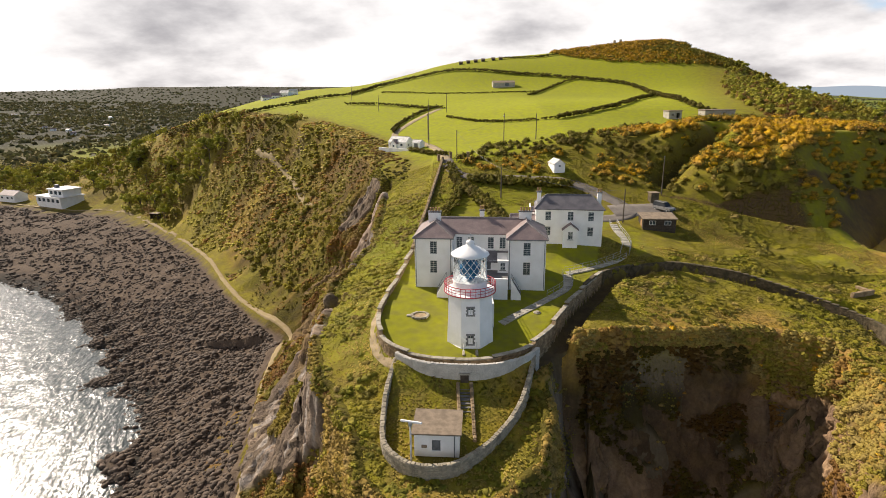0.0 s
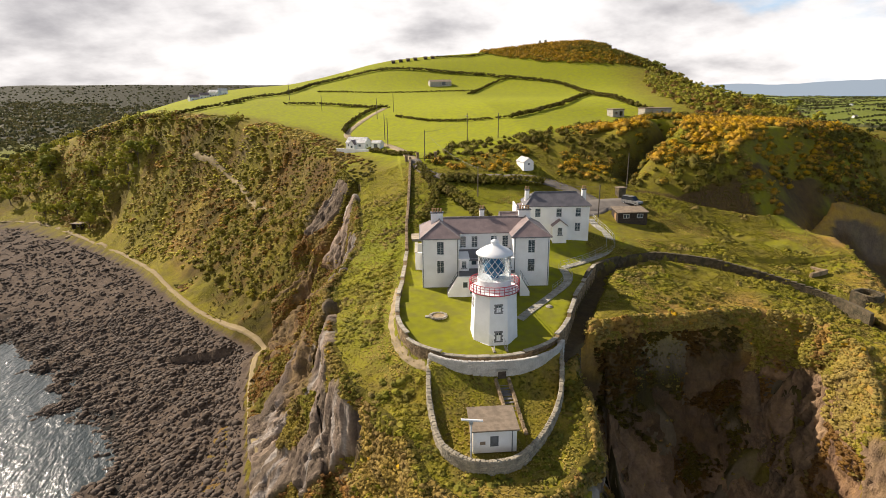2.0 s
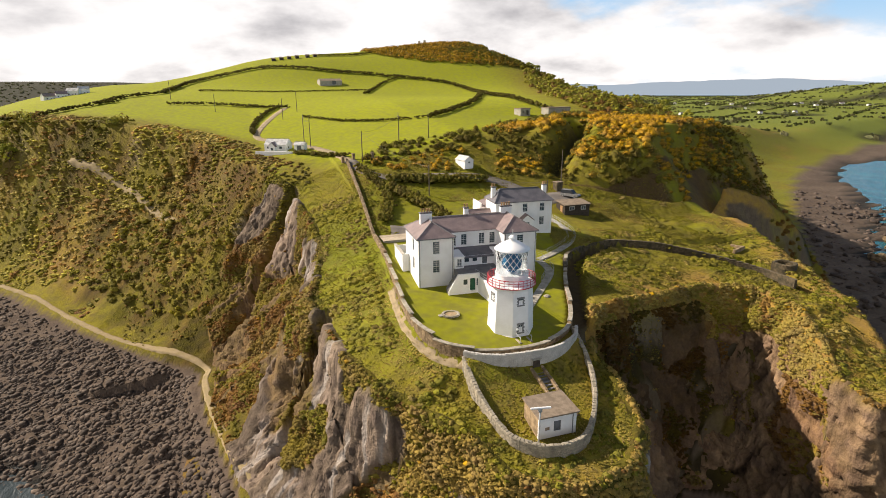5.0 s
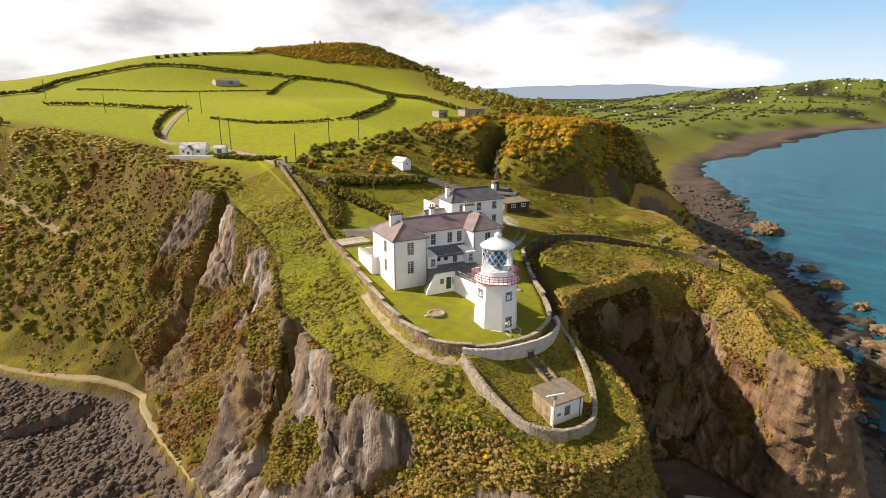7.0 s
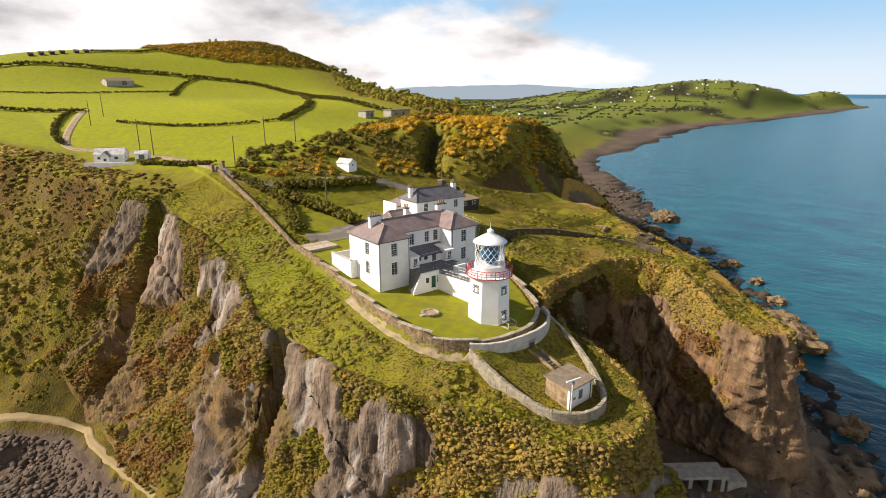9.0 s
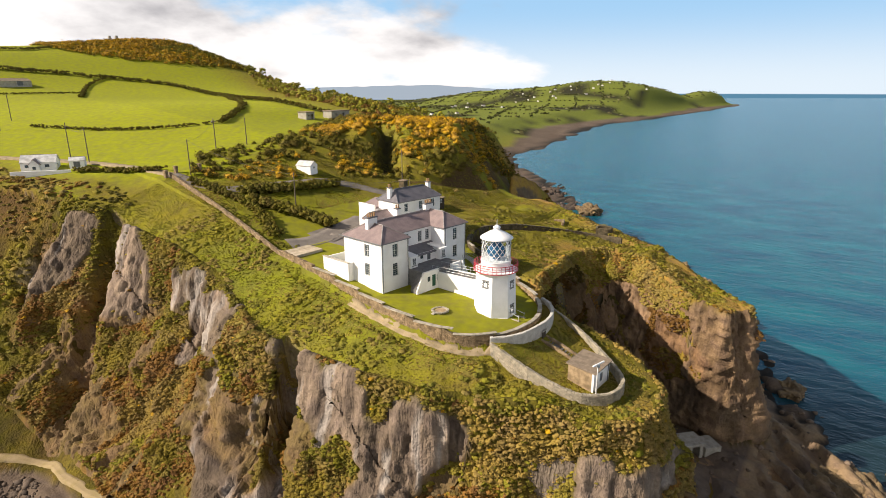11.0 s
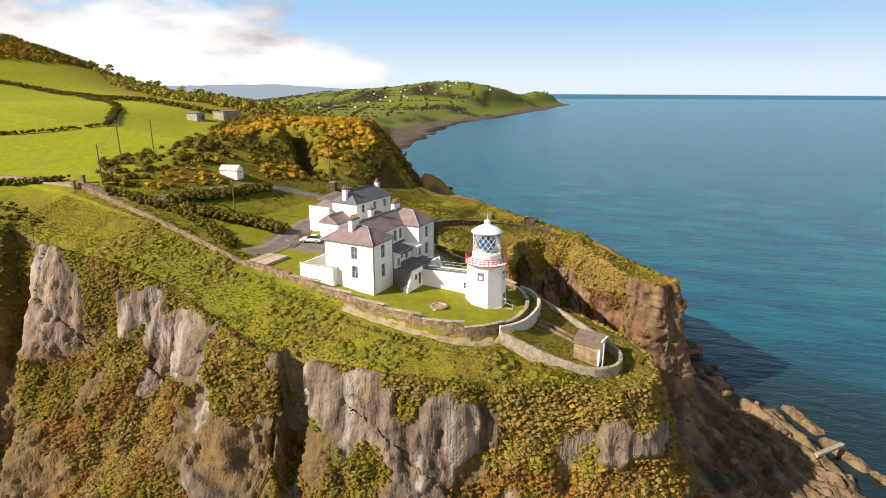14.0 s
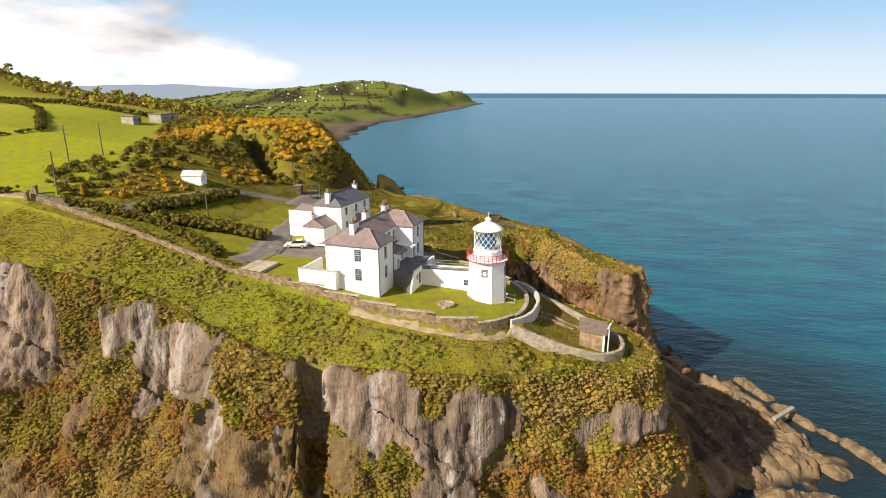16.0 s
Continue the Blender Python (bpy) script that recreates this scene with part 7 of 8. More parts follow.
for i, pts in enumerate(FIELD_HEDGES):
    plant_hedge(pts, (2.6, 2.0, 1.8, 2.2, 2.2, 2.4, 1.3, 1.9, 1.9, 1.2)[i], (2.6, 2.0, 1.6, 2.0, 2.2, 2.4, 1.2, 1.7, 1.6, 1.2)[i], "dark thorn hedge between bright green fields", 3.6, 0.36, 50 + i, ((BRAMBLE * 0.75, 4), (GORSE_GREEN * 0.75, 3)))
plant_hedge([(6.0, 134.8), (16, 131.6), (29, 129.2)], 2.4, 2.3, "clipped dark green hedge beside the drive", 18, 0.15, 70)
plant_hedge([(4.6, 129.5), (8.9, 120.8), (11.6, 113)], 2.6, 2.4, "bushy green hedge above the yard", 22, 0.15, 71)
plant_hedge([(-12, 174.5), (-6, 164.5), (0, 157)], 1.6, 1.5, "dark clipped hedge below the cottage", 9, 0.16, 72)
plant_hedge([(0.6, 146), (2.0, 138), (3.0, 130), (1.5, 121), (-1.5, 114)], 1.7, 2.2, "low bramble hedge along the stone wall", 13, 0.15, 73)


# ---- boulders on the foreshore ----
def scatter_rocks():
    rng = np.random.default_rng(31)
    bm = bmesh.new()
    bmesh.ops.create_icosphere(bm, subdivisions=1, radius=1.0)
    bv = np.array([v.co[:] for v in bm.verts])
    bf = np.array([[v.index for v in f.verts] for f in bm.faces])
    bm.free()
    for area, n, lo, hi, col, label in (((-330, -28, 55, 330), 210000, 0.16, 0.75, (0.112, 0.083, 0.060), "dark weed-stained boulders on the foreshore"),
                                        ((-20, 95, 2, 70), 700, 0.25, 0.9, (0.17, 0.125, 0.085), "brown wave-worn rocks below the cliffs"),
                                        ((75, 320, 40, 260), 4000, 0.4, 1.7, (0.10, 0.075, 0.058), "brown rocks along the shore of the bay")):
        x, y, z = scatter(n, area[0], area[1], area[2], area[3], lambda x, y, z, cliff, share, wf, db: (share >= 1) & (z > -0.7) & (z < 8) & ((wf > 0.04) | (x > -28)) & ((x > -28) | (rng.random(len(x)) < np.where(y > 170, 0.35, 1.0))), rng)
        m = len(x)
        r = lo + (hi - lo) * rng.random(m) ** 2.4
        sc = np.stack([r * rng.uniform(0.8, 1.5, m), r * rng.uniform(0.8, 1.3, m), r * rng.uniform(0.5, 0.9, m)], 1)
        jit = 1 + rng.uniform(-0.28, 0.28, (m, len(bv), 1))
        v = bv[None] * jit * sc[:, None]
        a = rng.uniform(0, 6.28, m)
        ca, sa = np.cos(a)[:, None], np.sin(a)[:, None]
        v = np.stack([v[..., 0] * ca - v[..., 1] * sa, v[..., 0] * sa + v[..., 1] * ca, v[..., 2]], -1) + np.stack([x, y, z], 1)[:, None]
        f = bf[None] + (np.arange(m) * len(bv))[:, None, None]
        cols = np.repeat(np.array(col) * rng.uniform(0.6, 1.4, (m, 1)), len(bv), 0)
        stuff("boulders", (v.reshape(-1, 3), f.reshape(-1, 3), cols), M_BOULDER, label, "rocks")


M_BOULDER = material("boulder", (0.1, 0.1, 0.1), 0.85, spread=0.4, scale=1.5, fine=7, bump=0.5, attr="cover", island=0.4, spec=0.25)
scatter_rocks()



# ---- paths and drive ----
def strip(name, pts, width, mat, label, category, lift=0.06, step=1.0, edge=0.12, drape=0.25):
    """A path laid over the ground, slightly raised, with ragged edges."""
    line = resample(pts, step)
    xy = np.array([(p.x, p.y) for p in line])
    t = np.gradient(xy, axis=0)
    t /= np.linalg.norm(t, axis=1)[:, None] + 1e-9
    nrm = np.stack([-t[:, 1], t[:, 0]], 1)
    rng = np.random.default_rng(len(line))
    rows = []
    for k, u in enumerate((-0.5, -0.46, -0.2, 0.2, 0.46, 0.5)):
        q = xy + nrm * (u * width + (rng.uniform(-edge, edge, (len(xy), 1)) if abs(u) > 0.4 else 0))
        rows.append((q, land(q[:, 0], q[:, 1])[0]))
    mid = np.maximum(rows[2][1], rows[3][1])
    V = []
    for (q, z), u in zip(rows, (-0.5, -0.46, -0.2, 0.2, 0.46, 0.5)):
        zz = np.where(abs(u) > 0.48, z - 0.25, np.maximum((1 - drape) * mid + drape * z, z) + lift)
        V.append(np.concatenate([q, zz[:, None]], 1))
    n = len(line)
    V = np.concatenate(V, 0)
    F = np.array([(k * n + i, (k + 1) * n + i, (k + 1) * n + i + 1, k * n + i + 1) for k in range(5) for i in range(n - 1)])
    ob = new(name, mesh_from(name, V, F, mat))
    ob.data.flip_normals()
    return tagged(ob, label, category, kind="structure")


M_PATH = material("sandy_path", (0.31, 0.235, 0.13), 0.95, spread=0.25, scale=0.7, fine=5, bump=0.2, dark=(0.26, 0.20, 0.09))
strip("road_drive", [(-0.4, 152), (1.3, 143.5), (4.4, 138.2), (12, 135.8), (20, 134), (28.5, 132), (35, 126.5), (39, 121), (39.5, 117), (36, 114.8), (29, 114.2), (21, 112.6), (13, 109.5), (6, 107.8)], 3.4, M_ASPH, "grey asphalt drive", "drive", drape=0.9)
strip("road_yard", [(36, 118), (41, 118.6), (49, 118.8)], 6.0, M_ASPH, "asphalt turning place by the timber hut", "drive", 0.08, drape=1.0)
strip("pavement_yard", [(9, 113), (10.0, 105), (11.5, 98.0)], 8.5, M_ASPH, "asphalt yard behind the houses", "yard", 0.04, drape=1.0)
strip("road_forecourt", [(-1.2, 110.2), (5, 109.2), (13, 111.0), (21, 112.7)], 4.6, M_ASPH, "asphalt forecourt joining drive and yard", "drive", 0.09, drape=1.0)
strip("road_lane", [(-0.4, 152), (-2.4, 165), (-6.5, 180), (-15, 197), (-20, 207), (-19, 218), (-12, 240), (-4, 262)], 2.6, M_TRACK, "narrow stony lane between the fields", "lane")
strip("path_shore", [(p[0] + 1.0, p[1] + 1.4) for p in FOOT[2:13]] + [(-31.5, 80), (-31.5, 70), (-28.5, 59), (-23.5, 47)], 1.35, M_PATH, "pale sandy shore path along the foreshore", "path", 0.12)
strip("path_slope", [(-47.5, 186), (-51, 193), (-55, 201), (-60, 211), (-66, 221), (-74, 231), (-84, 241)], 1.6, M_PATH, "pale path climbing across the slope", "path", 0.25)
strip("path_lower", [(-142, 258), (-147, 262), (-152, 262)], 1.2, M_PATH, "short path to the shelter", "path", 0.15)
strip("path_verge", offset_line(GARDEN[2:9], -0.85), 1.0, M_TRACK, "worn earth path outside the garden wall", "path", 0.10, drape=1.0)


def railed_path(pts, width, label, rails=True, steps=False):
    """Concrete garden walk; each slab is a part, with a handrail on posts."""
    w = thing("garden_walk", pose(0, 0, 0), label, "walk", "garden walks")
    line = resample(pts, 0.9)
    zs = [lawn_level(p.x, p.y) for p in line]
    for i in range(len(line) - 1):
        a, b = line[i], line[i + 1]
        n = (Vector((b.x, b.y)) - Vector((a.x, a.y))).length
        if n < 0.3:
            continue
        o = part("step" if steps else "slab", box(-n / 2 + 0.02, n / 2 - 0.02, -width / 2, width / 2, -0.3, 0.1, 0.015), M_CONC, w)
        o.matrix_basis = pose((a.x + b.x) / 2, (a.y + b.y) / 2, (zs[i] + zs[i + 1]) / 2, 0, 0, math.degrees(math.atan2(b.y - a.y, b.x - a.x)))
    if rails:
        for s in (-1, 1):
            side = offset_line([(p.x, p.y) for p in line], s * width * 0.5)
            bm = bmesh.new()
            for i in range(len(side) - 1):
                for hgt in (0.55, 1.0):
                    add_rod(bm, (*side[i], zs[i] + hgt), (*side[i + 1], zs[i + 1] + hgt), 0.025, 5)
            part("handrail", bm, M_RAIL, w, "galvanised handrail")
            for i in range(0, len(side), 2):
                part("post", rod((*side[i], zs[i] - 0.1), (*side[i], zs[i] + 1.02), 0.028, 5), M_RAIL, w)


railed_path([(8.6, 71.0), (12.3, 74.6), (16.8, 79.2)], 1.3, "pale concrete walk across the lawn", False)
railed_path([(16.8, 79.2), (19.6, 82.4), (20.6, 85), (20.8, 88.2)], 1.4, "grey steps with steel handrails climbing the lawn", True, True)
railed_path([(21.0, 88.6), (24.4, 90.0), (28.5, 92.2), (32.0, 94.5)], 1.4, "pale concrete walk beside the wall", True)
railed_path([(32.4, 95.0), (34.0, 99.5), (34.6, 106), (34.8, 112)], 1.5, "long grey steps with white handrails", True, True)


# ---- garden things ----
def make_ring():
    z = lawn_level(-2.9, 73.2)
    t = thing("garden_well", pose(-2.9, 73.2, z), "low round stone well kerb in the lawn", "well")
    for i in range(14):
        o = part("stone", box(-0.24, 0.24, -0.2, 0.2, -0.1, 0.2, 0.04), M_COPING, t)
        o.matrix_basis = pose(0, 0, 0, 0, 0, 360 / 14 * i) @ pose(0, 1.15, random.uniform(-0.03, 0.03))
    part("cover", lathe([(0.95, -0.05), (0.95, 0.05), (0.3, 0.1)], 16), M_STONE, t)
    part("slab", box(-1.9, -1.2, -0.3, 0.3, 0.0, 0.15, 0.03), M_CONC, t)
    s = thing("lawn_stone", pose(14.0, 74.1, lawn_level(14, 74.1)), "pale flat stone lying on the lawn", "stone")
    part("rock", lathe([(0.5, -0.1), (0.6, 0.05), (0.35, 0.22), (0.05, 0.26)], 7), M_COPING, s)


make_ring()


def make_slab():
    t = thing("stone_platform", pose(-1.4, 106.2, 40.9, 0, 0, -3), "pale timber-decked stone platform beside the drive", "platform")
    part("base", box(-2.9, 2.9, -2.2, 2.2, -1.2, 0.05, 0.03), M_CONC, t)
    for i in range(7):
        part("plank", box(-2.95, 2.95, -2.2 + i * 0.63, -2.2 + i * 0.63 + 0.6, 0.05, 0.12, 0.012), M_DECK, t)


M_DECK = material("weathered_deck", (0.50, 0.42, 0.31), 0.85, spread=0.2, scale=1.5, fine=8, bump=0.15, dark=(0.38, 0.31, 0.22), per_object=0.3)
make_slab()


# ---- vehicles ----
def make_car(m, paint, label, length=4.3, width=1.75, height=1.48, van=False, category="car"):
    car = thing("parked_car", m, label, category)
    L, W, H = length / 2, width / 2, height
    if van:
        low = [(-L, 0.35), (-L, 0.95), (-L + 0.1, 1.05), (L - 1.2, 1.05), (L - 0.1, 0.9), (L, 0.75), (L, 0.3)]
        cab = [(-L + 0.05, 1.05), (-L + 0.15, H), (L - 1.9, H), (L - 1.15, 1.05)]
    else:
        low = [(-L, 0.35), (-L, 0.8), (-L + 0.12, 0.95), (L - 1.25, 0.92), (L - 0.25, 0.78), (L, 0.62), (L, 0.3)]
        cab = [(-L + 0.25, 0.95), (-L + 0.85, H), (L - 2.2, H), (L - 1.25, 0.92)]

    def extrude(prof, w, inset=0.0):
        n = len(prof)
        v = [(x, -w + (inset if z > 1.1 else 0), z) for x, z in prof] + [(x, w - (inset if z > 1.1 else 0), z) for x, z in prof]
        f = [tuple(range(n)), tuple(range(2 * n - 1, n - 1, -1))] + [(i, i + n, (i + 1) % n + n, (i + 1) % n) for i in range(n)]
        bm = poly_mesh(v, f)
        bmesh.ops.bevel(bm, geom=list(bm.edges), offset=0.05, segments=2, affect="EDGES")
        return bm

    part("body", extrude(low, W), paint, car)
    part("glasshouse", extrude(cab, W - 0.06, 0.16), M_CARGLASS, car, "dark car windows")
    part("roof", box(cab[1][0] + 0.03, cab[2][0] - 0.03, -W + 0.24, W - 0.24, H - 0.05, H + 0.025, 0.02), paint, car)
    for x in (-L + 0.8, L - 0.85):
        for s in (-1, 1):
            wh = part("wheel", lathe([(0.3, -0.1), (0.33, -0.06), (0.33, 0.06), (0.3, 0.1)], 18), M_TYRE, car)
            wh.matrix_basis = pose(x, s * (W - 0.08), 0.33, 90)
            part("rim", lathe([(0.2, -0.108), (0.2, 0.108)], 14), M_RAIL, wh)
    for s in (-1, 1):
        part("headlight", box(L - 0.1, L + 0.01, s * (W - 0.35) - 0.15, s * (W - 0.35) + 0.15, 0.58, 0.7, 0.02), M_GLASS, car)
        part("tail_light", box(-L - 0.01, -L + 0.06, s * (W - 0.25) - 0.1, s * (W - 0.25) + 0.1, 0.7, 0.85, 0.02), M_RED, car)
        part("mirror", box(L - 1.65, L - 1.5, s * (W + 0.02) - 0.06, s * (W + 0.02) + 0.06, 0.95, 1.08, 0.02), paint, car)
    part("bumper", box(L - 0.04, L + 0.05, -W + 0.15, W - 0.15, 0.3, 0.5, 0.03), M_TYRE, car)
    return car


def laid(x, y, turn, up=0.1):
    return pose(x, y, float(land(np.array([x]), np.array([y]))[0][0]) + up, 0, 0, turn)


make_car(laid(11.2, 105.6, 103, 0.12), M_CAR, "white hatchback parked in the yard")
M_SILVER = material("silver_paint", (0.45, 0.45, 0.44), 0.25, metal=0.5, spread=0.03, bump=0.0)
make_car(laid(47.2, 118.2, -60, 0.14), M_SILVER, "silver van parked beside the timber hut", 4.7, 1.85, 1.9, True, "van")


# ---- sheds and small buildings ----
def gabled(name, m, L, W, eave, ridge, wall, roof, label, category, doors=(), wins=(), group="", over=0.2):
    """A small gabled building along x; doors and wins: (side, x, foot, width, height)."""
    t = thing(name, m, label, category, group)
    x, y = L / 2, W / 2
    shell = poly_mesh([(-x, -y, -1), (x, -y, -1), (x, y, -1), (-x, y, -1), (-x, -y, eave), (x, -y, eave), (x, y, eave), (-x, y, eave), (-x, 0, ridge), (x, 0, ridge)],
                      [(0, 1, 5, 4), (2, 3, 7, 6), (1, 2, 6, 9, 5), (3, 0, 4, 8, 7), (3, 2, 1, 0), (4, 5, 9, 8), (6, 7, 8, 9)])
    part("wall", shell, wall, t)
    k = (ridge - eave) / y
    ye, ze = y + over, eave - k * over
    for s in (-1, 1):
        v = [(-x - over, s * ye, ze), (x + over, s * ye, ze), (x + over, 0, ridge + 0.02), (-x - over, 0, ridge + 0.02)]
        v += [(a, b, c + 0.12) for a, b, c in v]
        part("roof", poly_mesh(v, [(0, 1, 2, 3), (7, 6, 5, 4), (0, 4, 5, 1), (1, 5, 6, 2), (2, 6, 7, 3), (3, 7, 4, 0)]), roof, t)
    part("ridge_tiles", rod((-x - over, 0, ridge + 0.12), (x + over, 0, ridge + 0.12), 0.09, 6), M_LEAD, t)
    for kind, items in (("door", doors), ("window", wins)):
        for side, px, foot, w, h in items:
            q = {"s": pose(px, -y - 0.02, foot), "n": pose(px, y + 0.02, foot, 0, 0, 180), "w": pose(-x - 0.02, px, foot, 0, 0, -90), "e": pose(x + 0.02, px, foot, 0, 0, 90)}[side]
            fr = bmesh.new()
            for a, b, c, d in ((-w / 2, -w / 2 + 0.08, 0, h), (w / 2 - 0.08, w / 2, 0, h), (-w / 2, w / 2, h - 0.08, h), (-w / 2, w / 2, 0, 0.08)):
                add_box(fr, a, b, -0.05, 0.03, c, d)
            o = part(kind, fr, M_WINFRAME, t)
            o.matrix_basis = q
            part("panel" if kind == "door" else "pane", box(-w / 2 + 0.08, w / 2 - 0.08, -0.02, 0.0, 0.08, h - 0.08), M_PIPE if kind == "door" else M_GLASS, o)
    return t


def make_timber_hut():
    z = float(land(np.array([43.8]), np.array([110.5]))[0][0])
    t = thing("timber_hut", pose(43.6, 111.6, z, 0, 0, -4), "dark brown boarded hut with a felt roof on the grass", "hut")
    part("body", box(-3.2, 3.2, -2.0, 2.0, -0.6, 2.35), M_TIMBER, t)
    for i in range(11):
        for y in (-2.03, 2.0):
            part("board", box(-3.22, 3.22, y, y + 0.03, -0.2 + i * 0.23, -0.2 + i * 0.23 + 0.21), M_TIMBER, t)
    part("roof", poly_mesh([(-3.45, -2.3, 2.3), (3.45, -2.3, 2.3), (3.45, 2.3, 2.75), (-3.45, 2.3, 2.75), (-3.45, -2.3, 2.42), (3.45, -2.3, 2.42), (3.45, 2.3, 2.87), (-3.45, 2.3, 2.87)],
                           [(4, 5, 6, 7), (3, 2, 1, 0), (0, 1, 5, 4), (1, 2, 6, 5), (2, 3, 7, 6), (3, 0, 4, 7)]), M_FELT, t, "brown felted roof")
    for x in (-1.4, 1.6):
        fr = bmesh.new()
        for a, b, c, d in ((-0.65, -0.55, 0, 0.9), (0.55, 0.65, 0, 0.9), (-0.55, 0.55, 0, 0.1), (-0.55, 0.55, 0.8, 0.9), (-0.04, 0.04, 0.1, 0.8)):
            add_box(fr, a, b, -0.06, 0.02, c, d)
        o = part("window", fr, M_WINFRAME, t, "white-framed window")
        o.matrix_basis = pose(x, -2.04, 1.1)
        part("pane", box(-0.55, 0.55, -0.02, 0.0, 0.1, 0.8), M_GLASS, o)
    part("door", box(-3.26, -3.2, -1.0, 0.0, 0.0, 2.0), M_POT, t, "brown door")


make_timber_hut()
M_PALEROOF = material("pale_roof", (0.66, 0.65, 0.62), 0.4, spread=0.1, scale=1.0, bump=0.1)
M_GREYWALL = material("grey_render", (0.26, 0.25, 0.23), 0.85, spread=0.15, scale=1.0, bump=0.15)
gabled("field_shed", laid(27.3, 138.2, 100, 0.1) @ Matrix.Diagonal((0.82, 0.82, 0.82, 1)), 5.4, 3.3, 1.7, 2.9, M_WHITE, M_PALEROOF, "small white shed with a pale tin roof among gorse", "shed", [("e", 0.0, 0.0, 0.9, 1.7)], [("w", 0.0, 0.8, 0.7, 0.6)])
# the sheen of the cottage's sunlit slates is put into a pale roof colour
gabled("cottage", laid(-15.6, 183.5, -32, 0.1) @ Matrix.Diagonal((0.68, 0.68, 0.68, 1)), 10.5, 6.2, 2.7, 5.0, M_WHITE, M_PALEROOF, "white cottage with a pale pitched roof behind a hedge", "cottage", [("s", -0.6, 0, 1.0, 2.0)], [("s", -3.4, 0.9, 1.2, 1.1), ("s", 2.6, 0.9, 1.4, 1.1), ("e", -1.0, 0.9, 1.0, 1.1)])
gabled("cottage_gable", laid(-17.2, 182.0, 58, 0.1) @ Matrix.Diagonal((0.7, 0.7, 0.7, 1)), 3.4, 3.0, 2.6, 4.3, M_WHITE, M_SLATE, "small projecting gable of the white cottage", "porch", (), [("w", 0, 0.9, 1.1, 1.1)])
gabled("garage", laid(-9.6, 178.0, -32, 0.1) @ Matrix.Diagonal((0.72, 0.72, 0.72, 1)), 4.4, 3.4, 2.2, 3.2, M_WHITE, M_PALEROOF, "small white garage beside the cottage", "garage", [("s", 0.0, 0, 2.0, 1.9)])
wl_ = tagged(part("wall_cottage", box(-6, 6, -0.2, 0.2, -0.6, 1.0, 0.03), M_WHITE), "low white wall in front of the cottage", "wall", kind="structure")
wl_.matrix_basis = laid(-17.5, 178.2, -32)
for x, y in ((0.9, 152.4), (-2.3, 150.9), (5.6, 150.4)):
    t = thing("gate_pillar", laid(x, y, 12, 0), "dark square stone gate pillar", "pillar", "gate pillars")
    part("pillar", box(-0.35, 0.35, -0.35, 0.35, -0.3, 1.5, 0.03), M_STONE, t)
    part("cap", box(-0.42, 0.42, -0.42, 0.42, 1.5, 1.65, 0.03), M_STONE, t)
t = thing("meter_hut", laid(46.3, 122.6, 10, 0), "small grey stone hut at the end of the drive", "hut")
part("wall", box(-0.9, 0.9, -0.8, 0.8, -0.5, 1.9, 0.02), M_DARKSTONE, t)
part("roof", box(-1.05, 1.05, -0.95, 0.95, 1.9, 2.05, 0.02), M_FELT, t)

for x, y, L, W, H, turn in ((76.0, 195.6, 4.5, 4.0, 2.3, 8), (90.5, 195.0, 10.5, 4.5, 2.5, 6)):
    t = thing("concrete_bunker", laid(x, y, turn, 0), "weathered flat-roofed concrete bunker in the field", "bunker", "bunkers")
    front = part("wall", wall_with_holes(L, H + 0.6, [(L * 0.2, L * 0.2 + 1.0, 1.5, 2.1), (L * 0.6, L * 0.6 + 1.1, 0.6, 2.4)], 0.35), M_CONC, t)
    front.matrix_basis = pose(-L / 2, -W / 2, -0.6)
    for a, b, c, d in ((-L / 2, -L / 2 + 0.35, -W / 2 + 0.35, W / 2), (L / 2 - 0.35, L / 2, -W / 2 + 0.35, W / 2), (-L / 2 + 0.35, L / 2 - 0.35, W / 2 - 0.35, W / 2)):
        part("wall", box(a, b, c, d, -0.6, H), M_CONC, t)
    part("roof", box(-L / 2 - 0.2, L / 2 + 0.2, -W / 2 - 0.2, W / 2 + 0.2, H, H + 0.3, 0.03), M_FELT, t, "dark flat roof slab")
gabled("field_barn", laid(30.5, 345, 3, 0) @ Matrix.Diagonal((0.85, 0.85, 0.7, 1)), 15, 9, 3.0, 4.6, M_CONC, M_FELT, "grey stone barn on the upper field", "barn", [("s", 2.0, 0, 3.0, 3.0)])
for i in range(6):
    gabled("hilltop_hut", laid(6 + i * 5.2 + (i > 3) * 2, 411 + i * 0.6, 5, 0) @ Matrix.Diagonal((0.7, 0.7, 0.6, 1)), 3.4, 3.6, 2.0, 3.0, M_TIMBER, M_FELT, "small dark hut in a row on the skyline", "hut", group="skyline huts")
for x in (121.5, 126.0):
    t = thing("ruined_tower", laid(x, 447, 10, 0) @ Matrix.Diagonal((0.7, 0.7, 0.7, 1)), "ruined grey stone tower on the hill", "ruin", "hilltop ruins")
    part("shaft", lathe([(1.6, -1), (1.45, 3), (1.3, 5.6), (1.0, 5.9), (0.9, 5.2)], 10), M_CONC, t)
